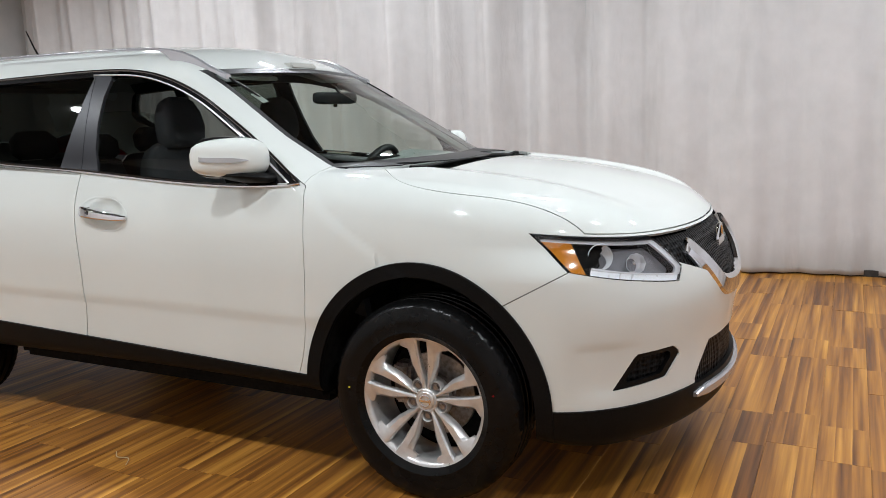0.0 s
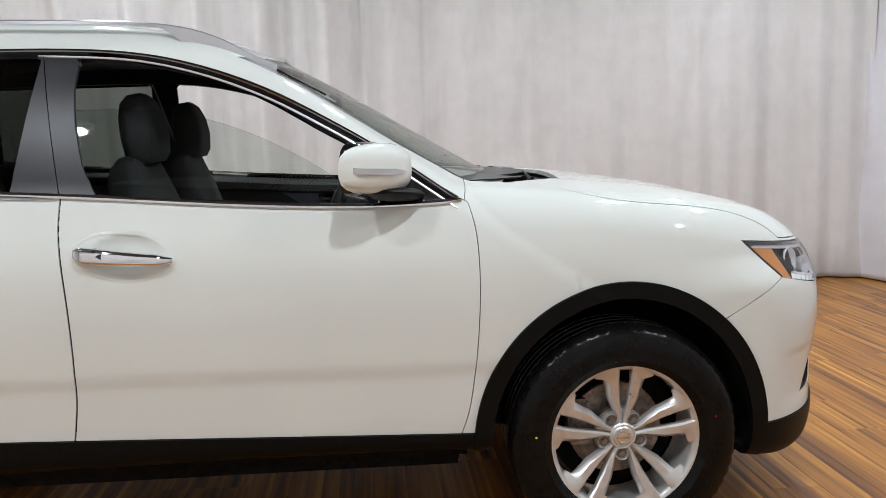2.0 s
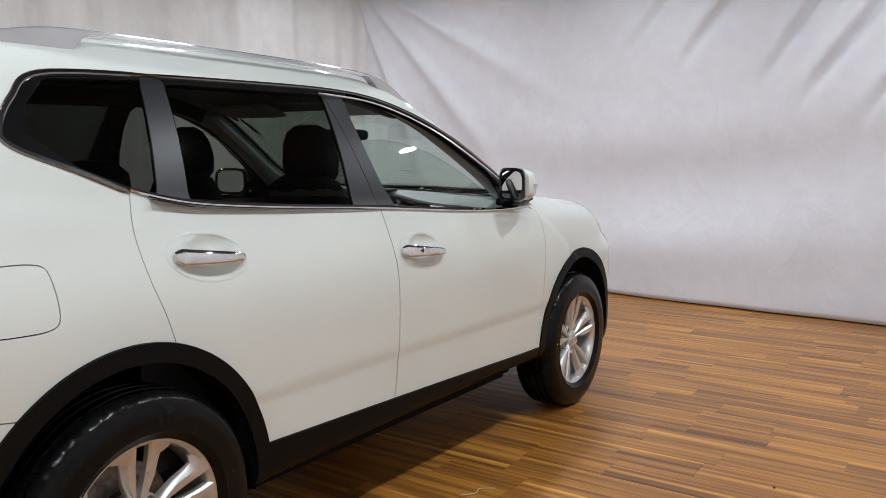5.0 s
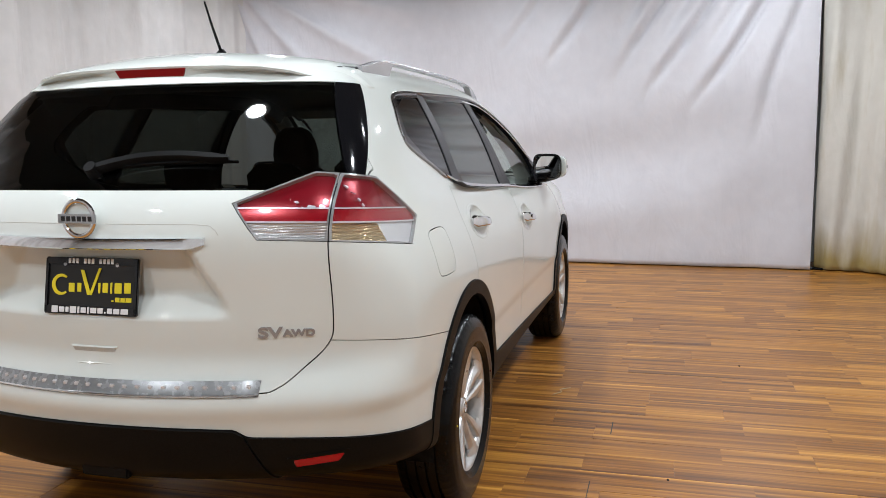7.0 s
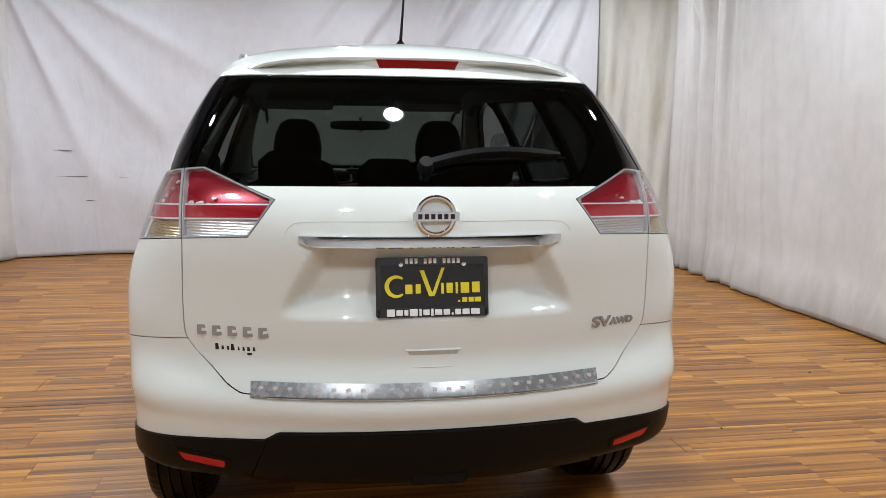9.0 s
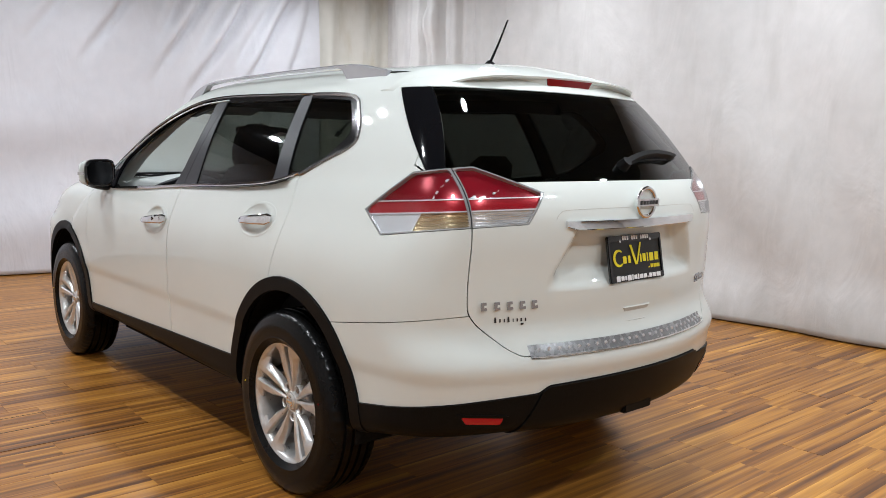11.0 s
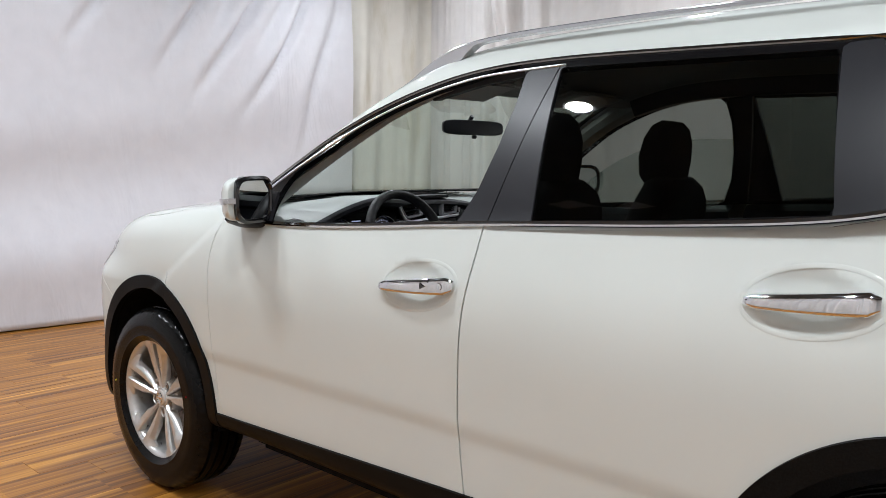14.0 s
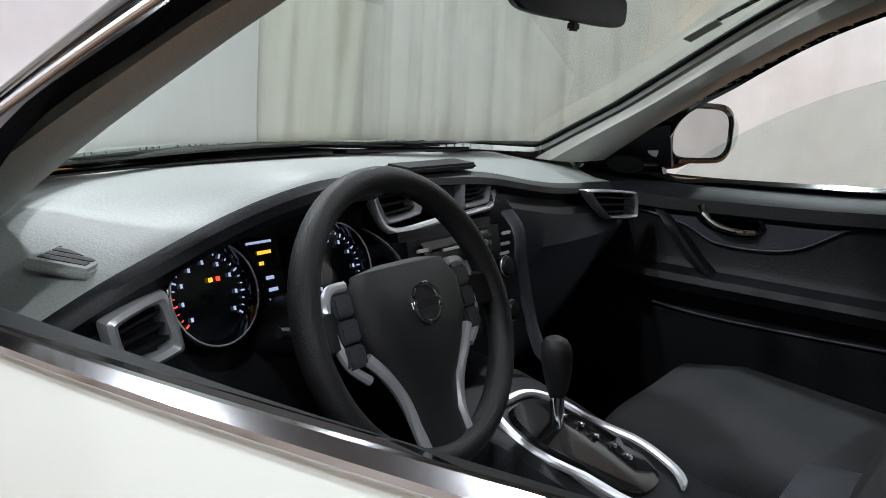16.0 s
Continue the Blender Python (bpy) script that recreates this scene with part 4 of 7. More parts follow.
part("arc", arc_shape(0.102, 0.002, 0.031, 0.012, -132, 132, 1.0), YELLOW, plate, "yellow printed arc")
part("wedge", slant_bar(0.030, 0.046, 0.004, -0.026, 0.012), YELLOW, plate, "yellow printed slanted bar")
part("wedge", slant_bar(-0.030, 0.052, 0.000, -0.026, 0.009), YELLOW, plate, "yellow printed slanted bar")
for y, z, w, h in ((0.066, -0.006, 0.020, 0.026), (0.040, -0.005, 0.014, 0.026), (-0.028, -0.005, 0.008, 0.030), (-0.048, -0.004, 0.018, 0.028), (-0.068, -0.004, 0.007, 0.032), (-0.091, -0.004, 0.024, 0.030), (-0.122, -0.003, 0.022, 0.030)):
    bar = tilted(bmesh.new(), y, z, w, h, 0.002, 0.004, 0.0009)
    part("bar", bar, YELLOW, plate, "yellow printed shape")
for y, w in ((-0.074, 0.006), (-0.090, 0.014), (-0.108, 0.014), (-0.127, 0.018)):
    part("bar", tilted(bmesh.new(), y, -0.037 + (0.004 if w < 0.01 else 0) * -1, w, 0.013 if w > 0.01 else 0.005, 0.002, 0.004), YELLOW, plate, "small yellow printed shape")
for k in range(12):
    if k not in (3, 7):
        part("bar", tilted(bmesh.new(), 0.072 - k * 0.0131, 0.0715, 0.0088, 0.0145, 0.002, 0.009, 0.0008), WHITEPRINT, plate, "white printed bar")
for k, w in enumerate((0.022, 0.018, 0.011, 0.022, 0.007, 0.018, 0.007, 0.020, 0.018, 0.006, 0.017, 0.020, 0.025)):
    y = 0.128 - sum((0.022, 0.018, 0.011, 0.022, 0.007, 0.018, 0.007, 0.020, 0.018, 0.006, 0.017, 0.020, 0.025)[:k]) - 0.004 * k - w / 2
    part("bar", tilted(bmesh.new(), y, -0.070 - (0.005 if k == 9 else 0), w, 0.006 if k == 9 else (0.020 if k in (0, 3, 4, 6) else 0.0155), 0.002, 0.009, 0.0008), WHITEPRINT, plate, "white printed bar")
for y in (0.088, -0.088):
    bm = bmesh.new()
    add_cyl(bm, 0.006, 0.005, 0.006, lean @ Matrix.Translation((-0.009, y, 0.062)) @ Matrix.Rotation(math.pi / 2, 4, "Y"), 12)
    part("screw", bm, CHROME, plate)


def on_gate(name, y, z, w, h, material, parent, label="", lift=0.0, d=0.004):
    """A small raised block on the tailgate."""
    P, N = on_rear([(y, z)])
    n = Vector(N[0])
    m = Matrix.Translation(Vector(P[0]) + n * lift) @ Matrix(((n.x, 0, 0, 0), (n.y, 1, 0, 0), (n.z, 0, 1, 0), (0, 0, 0, 1))) @ Matrix.Diagonal((d, w, h, 1))
    bm = bmesh.new()
    made = bmesh.ops.create_cube(bm, size=1, matrix=m)
    return part(name, bm, material, parent, label)


for k in range(5):
    y = 0.628 - k * 0.0425
    blk = on_gate("letter_block", y, 0.840, 0.037, 0.027, LETTER, tailgate, "chrome badge block")
    on_gate("slot", y, 0.840, 0.012, 0.008, PAINT, blk, "", 0.0008)
for k, w in enumerate((0.016, 0.010, 0.009, 0.015, 0.006, 0.009, 0.012, 0.010)):
    on_gate("bar", 0.590 - k * 0.0145, 0.790 + (0.003 if k in (0, 3) else 0), w, 0.018 if k in (0, 3) else 0.011, BLACKPRINT, tailgate, "small black printed bar", 0.0, 0.001)
on_gate("bar", 0.497, 0.776, 0.024, 0.006, BLACKPRINT, tailgate, "small black printed bar", 0.0, 0.001)


def lettering(name, text, size, depth, matrix, material, parent, label):
    cu = bpy.data.curves.new(name, "FONT")
    cu.offset = 0.0014
    cu.body, cu.size, cu.extrude, cu.align_x, cu.align_y = text, size, depth, "CENTER", "CENTER"
    ob = new(name, cu)
    me = bpy.data.meshes.new_from_object(ob.evaluated_get(bpy.context.evaluated_depsgraph_get()))
    bpy.data.objects.remove(ob)
    me.transform(matrix)
    me.materials.clear()
    me.materials.append(material)
    return link_mesh(name, me, parent, label)


for text, y, z, size, wide in (("SV", -0.520, 0.838, 0.044, 1.45), ("AWD", -0.596, 0.836, 0.028, 1.30)):
    P, N = on_rear([(y, z)])
    n = Vector(N[0])
    right = Vector((0, 0, 1)).cross(n).normalized()
    up = n.cross(right)
    m = Matrix((right, up, n)).transposed().to_4x4()
    m.translation = Vector(P[0]) + n * 0.002
    lettering("badge_letters", text, size, 0.002, m @ Matrix.Diagonal((wide, 1, 1, 1)), LETTER, tailgate, "silver trim letters")

# joint round the garnish over the chrome bar
bm = bmesh.new()
P, N = on_rear(catmull([(0.40, 1.118), (0.385, 1.138), (0.34, 1.150), (0.10, 1.153), (0.075, 1.153)], 5))
add_sweep(bm, P, N, 0.0012, 0.0006)
part("panel_joint", bm, TRIMGREY, tailgate, "fine joint over the chrome bar")
bm = bmesh.new()
P, N = on_rear(catmull([(-0.40, 1.118), (-0.385, 1.138), (-0.34, 1.150), (-0.10, 1.153), (-0.075, 1.153)], 5))
add_sweep(bm, P, N, 0.0012, 0.0006)
part("panel_joint", bm, TRIMGREY, tailgate, "fine joint over the chrome bar")

# pull-handle recess, bumper step plate, wiper
P, N = on_rear([(y, 0.768) for y in np.linspace(-0.076, 0.074, 13)])
bm = bmesh.new()
rings = []
for x, y, z in P:
    k = y / 0.076
    lo = y * 0.72
    rings.append([Vector(q) for q in ((x - 0.002, y * 1.04, 0.797), (x - 0.004, y, 0.793), (x + 0.003, y * 0.97, 0.788), (x + 0.006, lo, 0.762), (x - 0.002, lo, 0.750), (x - 0.006, lo * 1.02, 0.746), (x - 0.002, lo * 1.06, 0.741), (x + 0.02, lo, 0.745), (x + 0.02, y, 0.79))])
add_loft(bm, rings)
part("tailgate_grip", bm, PAINT, tailgate, "white moulded tailgate grip")
# shade beneath the grip's upper edge, put in as a grey strip
bm = bmesh.new()
add_loft(bm, [[Vector(q) for q in ((x - 0.0045, y * 0.96, 0.7925), (x - 0.0005, y * 0.90, 0.780), (x + 0.012, y * 0.90, 0.780), (x + 0.012, y * 0.96, 0.7925))] for x, y, z in P])
part("grip_shadow_gap", bm, TRIMGREY, tailgate, "underside of the tailgate grip, greyed for its shade")

ys = np.linspace(-0.5, 0.5, 41)
zs = np.linspace(0.664, 0.706, 7)
bm = bmesh.new()
G = []
for z in zs:
    P, N = on_rear([(y, z) for y in ys])
    G.append([bm.verts.new(Vector(p + n * (0.005 if 0 < k < 40 else 0.001))) for k, (p, n) in enumerate(zip(P, N))])
for a, b in zip(G, G[1:]):
    for k in range(40):
        bm.faces.new((a[k], a[k + 1], b[k + 1], b[k]))
STEPMETAL = grain(mat("brushed_step_metal", (0.45, 0.45, 0.45), 0.3, 0.45), 40, (0.24, 0.245, 0.25), (0.31, 0.315, 0.32), 0.1, (0.22, 0.32))
step = part("bumper_step_plate", bm, STEPMETAL, rear_bumper, "ribbed silver bumper step plate")
P, N = on_rear([(y, 0.668) for y in ys])
bm = bmesh.new()
add_sweep(bm, P + N * 0.004, N, 0.0035, 0.005)
part("edge_bead", bm, CHROME, step, "polished lower bead")
for y in np.linspace(-0.47, 0.47, 25):
    P, N = on_rear([(y, 0.690)])
    bm = bmesh.new()
    add_box(bm, P[0][0] - 0.003, y, 0.690, 0.008, 0.018, 0.014, 0.003)
    part("stud", bm, METALTRIM, step)

bm = bmesh.new()
path = [(0.015, 1.292), (-0.06, 1.312), (-0.15, 1.326), (-0.26, 1.328), (-0.385, 1.318)]
P, N = on_rear(catmull(path, 5))
add_sweep(bm, P, N, 0.014, 0.030, 0.004)
wiper = part("rear_wiper", bm, CLAD, car, "black rear wiper arm")
bm = bmesh.new()
add_cyl(bm, 0.024, 0.018, 0.034, Matrix.Translation(Vector(P[0] + N[0] * 0.016)) @ Vector(N[0]).to_track_quat("Z", "Y").to_matrix().to_4x4(), 20)
part("pivot", bm, CLAD, wiper)
bm = bmesh.new()
P2, N2 = on_rear([(y, 1.297 + 0.02 * math.sin((0.05 - y) * 4)) for y in np.linspace(-0.03, -0.41, 14)])
add_sweep(bm, P2, N2, 0.005, 0.012, 0.001)
part("blade", bm, RUBBER, wiper)

# ---------------------------------------------------------------- the car: chrome, handles, mirrors, rails
for s, word in SIDES:
    P, N = on_side(catmull(BELT[:7], 8), s)
    bm = bmesh.new()
    add_sweep(bm, P + N * 0.001 + np.array((0, 0, 0.004)), unit(N + np.array((0, 0, 0.55))), 0.0085, 0.0065)
    part("belt_moulding", bm, DARKCHROME, car, "chrome strip under the side windows")
    P, N = on_side(catmull([(x, z - 0.004) for x, z in BELT[6:]] + [(-1.594, 1.394), (-1.543, 1.466), (-1.442, 1.536), (-1.12, 1.556)], 8), s)
    bm = bmesh.new()
    add_sweep(bm, P, N, 0.0085, 0.006)
    part("window_moulding", bm, SMOKE, car, "dark chrome edge round the quarter window")
    P, N = on_side(catmull([(x, z - 0.006) for x, z in DLO_TOP[3:]], 8), s)
    bm = bmesh.new()
    add_sweep(bm, P, N, 0.006, 0.006)
    part("window_moulding", bm, SMOKE, car, "dark chrome strip over the side windows")

    P, N = on_side(catmull([(x - 0.012, z - 0.024) for x, z in DLO_TOP[5:]], 8), s)
    bm = bmesh.new()
    add_sweep(bm, P, N, 0.0035, 0.004)
    part("weatherstrip", bm, METALTRIM, car, "grey line in the door frame seal")

    # wells behind the arches
    for cx, cz, a, b, a2, b2 in ARCHES:
        bm = bmesh.new()
        rings = []
        for y in (0.872, 0.72, 0.56, 0.50):
            rings.append([Vector((cx + (a + 0.012) * math.cos(q) * (1 if y > 0.52 else 0.98), s * y, cz + (b + 0.012) * math.sin(q))) for q in np.linspace(-0.08, math.pi + 0.08, 30)])
        rings.append([Vector((cx, s * 0.50, cz))] * 30)
        add_loft(bm, rings, cap=False, closed=False)
        part("wheel_well", bm, DARK, car, "black wheel well liner")

    # door handles
    for which, x0, x1, z0, z1 in (("front", -0.240, 0.030, 0.986, 0.962), ("rear", -1.228, -0.985, 1.060, 1.040)):
        xs = np.linspace(x0, x1, 15)
        P, N = on_side([((x0 + x1) / 2, (z0 + z1) / 2), (x0 - 0.02, z0), (x1 + 0.02, z1)], s)
        bm = bmesh.new()
        rings = []
        for k, x in enumerate(xs):
            t = k / 14
            yb = P[1][1] * (1 - t) + P[2][1] * t
            bow = 0.034 * math.sin(math.pi * min(1, max(0, 0.08 + 0.86 * t))) ** 0.6
            h = 0.0235 * (1 - 0.42 * t) * (1 if 0 < k < 13 else (0.8 if k == 13 else 0.55))
            z = z0 * (1 - t) + z1 * t
            th = 0.014 if 0 < k < 14 else 0.004
            yc = yb + s * (bow - 0.006)
            rings.append([Vector((x, yc + s * (th * math.copysign(abs(math.cos(q)) ** 0.5, math.cos(q)) * (1 if math.cos(q) > 0 else 0.6) - 0.22 * h * math.sin(q)), z + h * math.copysign(abs(math.sin(q)) ** 0.7, math.sin(q)))) for q in np.linspace(0, 2 * math.pi, 22, endpoint=False)])
        add_loft(bm, rings)
        hd = part("door_handle", bm, CHROME, door[which, s], "chrome pull handle")
        mx, mz, tilt = (x0 + x1) / 2 - 0.004, (z0 + z1) / 2, (z1 - z0) / (x1 - x0)
        loop = [(mx + 0.134 * math.cos(q), mz + 0.066 * math.sin(q) + tilt * 0.134 * math.cos(q)) for q in np.linspace(0, 2 * math.pi, 48, endpoint=False)]
        PL2, NL2 = on_side(loop, s)
        bm = bmesh.new()
        add_sweep(bm, PL2, NL2, 0.005, 0.0012, closed=True)
        part("cup_lip", bm, PAINT, door[which, s], "raised white lip round the handle cup")
        if which == "front":
            bm = bmesh.new()
            add_box(bm, x0 + 0.063, P[1][1] + s * 0.0235, z0 - 0.004, 0.0022, 0.026, 0.040, 0.0)
            part("handle_joint", bm, GLOSSBLACK, hd)
            bm = bmesh.new()
            add_cyl(bm, 0.0095, 0.0095, 0.008, Matrix.Translation((x0 + 0.080, P[1][1] + s * 0.0405, z0 - 0.004)) @ Matrix.Rotation(math.pi / 2, 4, "X") @ Matrix.Rotation(math.pi / 2, 4, "Z"), 3)
            part("handle_button", bm, GLOSSBLACK, hd, "black wedge-shaped handle button")
            if s > 0:
                bm = bmesh.new()
                add_lathe(bm, [(0.011, -0.004), (0.0115, 0.002), (0.009, 0.003), (0.007, 0.0), (0.0005, -0.001)], Matrix.Translation((x0 + 0.030, P[1][1] + s * 0.028, z0 - 0.003)) @ Matrix.Rotation(-math.pi / 2, 4, "X"), 20)
                part("key_lock", bm, STEEL, hd, "round steel key lock")

    # side mirror: the glass faces inwards to the driver
    inward = 0.36 if s > 0 else 0.56
    rear_x = lambda y: 0.614 - inward * (y - 0.835)
    bm = bmesh.new()
    rings = []
    for y, xf, cz, hz in ((0.826, 0.690, 1.194, 0.036), (0.832, 0.706, 1.198, 0.054), (0.850, 0.716, 1.202, 0.066), (0.885, 0.714, 1.205, 0.071), (0.93, 0.698, 1.206, 0.072), (0.97, 0.672, 1.206, 0.069), (1.00, 0.640, 1.206, 0.063), (1.020, 0.610, 1.206, 0.055), (1.032, 0.580, 1.206, 0.044), (1.036, 0.562, 1.206, 0.028)):
        xr = rear_x(y) + 0.006
        cx, ax = (xf + xr) / 2, (xf - xr) / 2
        ring = []
        for q in np.linspace(0, 2 * math.pi, 32, endpoint=False):
            c, n = math.cos(q), math.sin(q)
            x = cx + ax * math.copysign(abs(c) ** (0.75 if c > 0 else 0.3), c)
            z = cz + hz * math.copysign(abs(n) ** 0.6, n) * (1 - 0.18 * max(0, c))
            ring.append(Vector((x, s * y, z)))
        rings.append(ring)
    add_loft(bm, rings)
    mir = part("side_mirror", bm, PAINT, car, "white side mirror housing")

    def face_ring(grow, dx, cz=1.206):
        """An upright rounded loop round the mirror's slanted opening."""
        pts = []
        for q in np.linspace(0, 2 * math.pi, 36, endpoint=False):
            c, n = math.cos(q), math.sin(q)
            y = 0.918 + (0.088 + grow) * math.copysign(abs(c) ** 0.42, c)
            h = (0.072 + grow) * (1 - 0.13 * max(0, c) ** 2)
            pts.append(Vector((rear_x(y) + dx, s * y, cz + h * math.copysign(abs(n) ** 0.5, n))))
        return pts

    bm = bmesh.new()
    add_loft(bm, [face_ring(-0.004, 0.03), face_ring(0.004, 0.012), face_ring(0.003, -0.006), face_ring(-0.006, -0.012), face_ring(-0.011, -0.006), face_ring(-0.011, 0.02)])
    rim = part("mirror_rim", bm, GLOSSBLACK, mir, "black rim round the mirror glass")
    bm = bmesh.new()
    add_loft(bm, [face_ring(-0.0115, d) for d in (-0.0045, 0.004)])
    part("mirror_glass", bm, MIRROR, mir, "mirror glass")
    bm = bmesh.new()
    rings = []
    for y, a, cx, cz, hz in ((0.79, 0.050, 0.70, 1.122, 0.020), (0.84, 0.066, 0.690, 1.124, 0.020), (0.90, 0.075, 0.665, 1.130, 0.020), (0.95, 0.060, 0.640, 1.138, 0.014), (0.985, 0.035, 0.615, 1.144, 0.006)):
        rings.append([Vector((cx + a * math.copysign(abs(math.cos(q)) ** 0.7, math.cos(q)), s * y, cz + hz * math.sin(q))) for q in np.linspace(0, 2 * math.pi, 18, endpoint=False)])
    add_loft(bm, rings)
    part("mirror_foot", bm, CLAD, mir, "black mirror foot")
    bm = bmesh.new()
    rings = []
    for t, (x, y) in enumerate(catmull([(0.545, 1.030), (0.560, 1.038), (0.582, 1.034), (0.610, 1.022), (0.640, 1.002), (0.670, 0.973), (0.694, 0.938)], 3)):
        h = 0.0085 * (1 if t < 14 else (18.5 - t) / 4.5)
        zz = 1.206 - 0.0005 * t
        n = Vector((y - 0.9, 0, 0))
        ox, oy = (0.0, 0.0035) if t < 9 else (0.003, 0.003)
        rings.append([Vector((x + ox, s * (y + oy), zz + h)), Vector((x + ox, s * (y + oy), zz - h)), Vector((x - 0.012, s * (y - 0.012), zz - h)), Vector((x - 0.012, s * (y - 0.012), zz + h))])
    add_loft(bm, rings)
    part("mirror_signal", bm, GREYRIM, mir, "dark repeater strip on the mirror")
    bm = bmesh.new()
    P, N = on_side([(0.60, 1.12), (0.85, 1.108), (0.70, 1.20), (0.60, 1.225)], s)
    add_loft(bm, [[Vector(p + n * d) for p, n in zip(P, N)] for d in (0.0, 0.012)])
    part("mirror_sail", bm, SATIN, mir, "black triangle behind the mirror")
    mir.location = (0.006, 0.008, -0.030) if s > 0 else (0.0, 0.014, 0.0)

    # roof rail
    xs = np.linspace(-1.56, 0.31, 60)
    yr = 0.572 - 0.035 * ((xs + 0.6) / 0.95) ** 2 * 0.6
    S, _ = on_top(np.stack([xs, s * yr], 1))
    rise = np.interp(xs, [-1.56, -1.50, -1.43, -1.36, -0.6, -0.1, 0.12, 0.25, 0.31], [0.004, 0.022, 0.040, 0.047, 0.049, 0.046, 0.036, 0.014, 0.002])
    zt = S[:, 2] + rise
    zt = np.convolve(np.pad(zt, 3, mode="edge"), np.ones(7) / 7, "valid")
    span = ramp((xs + 1.31) / 0.05) * ramp((0.03 - xs) / 0.06)
    zl = (S[:, 2] - 0.012) * (1 - span) + (zt - 0.013) * span
    bm = bmesh.new()
    rings = []
    for k, x in enumerate(xs):
        y, w = s * yr[k], 0.016
        rings.append([Vector(q) for q in ((x, y - w, zl[k]), (x, y - w * 0.9, zt[k] - 0.005), (x, y - w * 0.4, zt[k]), (x, y + w * 0.4, zt[k]), (x, y + w * 0.9, zt[k] - 0.005), (x, y + w, zl[k]))])
    add_loft(bm, rings)
    part("roof_rail", bm, SILVER, car, "silver roof rail")
    for xa, xb in ((-1.75, -1.55), (0.30, 0.46)):
        xx = np.linspace(xa, xb, 8)
        P, N = on_top(np.stack([xx, np.full(8, s * 0.545)], 1))
        bm = bmesh.new()
        add_sweep(bm, P, N, 0.009, 0.004)
        part("roof_channel", bm, CLAD, car, "black roof joint strip")

# aerial
P, N = on_top([(-1.525, 0.0)])
zb = P[0][2]
bm = bmesh.new()
add_loft(bm, [[Vector((-1.525 + 0.002 * k + a * math.cos(q), 0.6 * a * math.sin(q), zb - 0.004 + h)) for q in np.linspace(0, 2 * math.pi, 16, endpoint=False)] for k, (a, h) in enumerate(((0.055, 0), (0.050, 0.009), (0.030, 0.018), (0.010, 0.034)))])
aerial = part("aerial", bm, CLAD, car, "black roof aerial")
bm = bmesh.new()
add_tube(bm, [(-1.524, 0, zb + 0.02), (-1.575, 0, zb + 0.10), (-1.622, 0, zb + 0.185)], [0.006, 0.0045, 0.0035], 8)
part("rod", bm, RUBBER, aerial)

# grille chrome, front badge, wipers, silver lip
vee = catmull([(0.395, 0.880), (0.355, 0.838), (0.275, 0.755), (0.20, 0.700), (0.10, 0.682), (0.0, 0.678)], 6)
vee = np.concatenate([vee, vee[::-1][1:] * (-1, 1)])
P, N = settle(np.stack([np.full(len(vee), 2.75), vee[:, 0], vee[:, 1]], 1), (-1, 0, 0))
bm = bmesh.new()
add_sweep(bm, P - N * 0.022, N, 0.042, 0.028)
part("grille_chrome", bm, CHROME, car, "v-shaped chrome grille bar")
P, N = settle([(2.75, 0, 0.83)], (-1, 0, 0))
bm = bmesh.new()
m = Matrix.Translation(Vector(P[0]) + Vector((-0.026, 0, 0))) @ Matrix.Rotation(math.pi / 2, 4, "Y")
add_lathe(bm, [(0.062 + 0.010 * math.cos(a), 0.008 * math.sin(a)) for a in np.linspace(0, 2 * math.pi, 12, endpoint=False)], m, 36, closed=True)
add_box(bm, P[0][0] - 0.022, 0, 0.83, 0.012, 0.155, 0.030, 0.003)
part("round_badge", bm, CHROME, car, "chrome ring badge with a crossbar")
lip = [(y, 0.335 + 0.02 * abs(y)) for y in np.linspace(-0.42, 0.42, 21)]
P, N = settle([(2.75, y, z) for y, z in lip], (-1, 0, 0))
bm = bmesh.new()
add_sweep(bm, P + N * 0.006, N, 0.022, 0.016)
part("skid_strip", bm, SILVER, car, "silver lower bumper strip")
for y0, y1 in ((0.58, 0.02), (0.0, -0.52)):
    ys = np.linspace(y0, y1, 12)
    P, N = on_top([(1.185 - 0.10 * y * y - 0.02 * k / 11, y) for k, y in enumerate(ys)])
    bm = bmesh.new()
    add_tube(bm, P - N * 0.006, 0.007, 8)
    part("front_wiper", bm, CLAD, car, "black windscreen wiper")
bm = bmesh.new()
add_box(bm, -0.03, 0, 0.315, 1.82, 1.50, 0.15, 0.03)
part("underbody", bm, DARK, car, "black underbody between the wheels")
bm = bmesh.new()
add_box(bm, -1.25, 0, 0.285, 0.12, 1.2, 0.06, 0.02)
part("rear_axle", bm, DARK, car, "dark rear axle")
bm = bmesh.new()
add_box(bm, 1.35, 0, 0.30, 0.10, 1.2, 0.06, 0.02)
part("front_axle", bm, DARK, car, "dark front axle")
bm = bmesh.new()
add_box(bm, -2.322, -0.018, 0.424, 0.03, 0.160, 0.038, 0.006)
part("tow_cover", bm, CLAD, car, "black cover in the rear bumper")


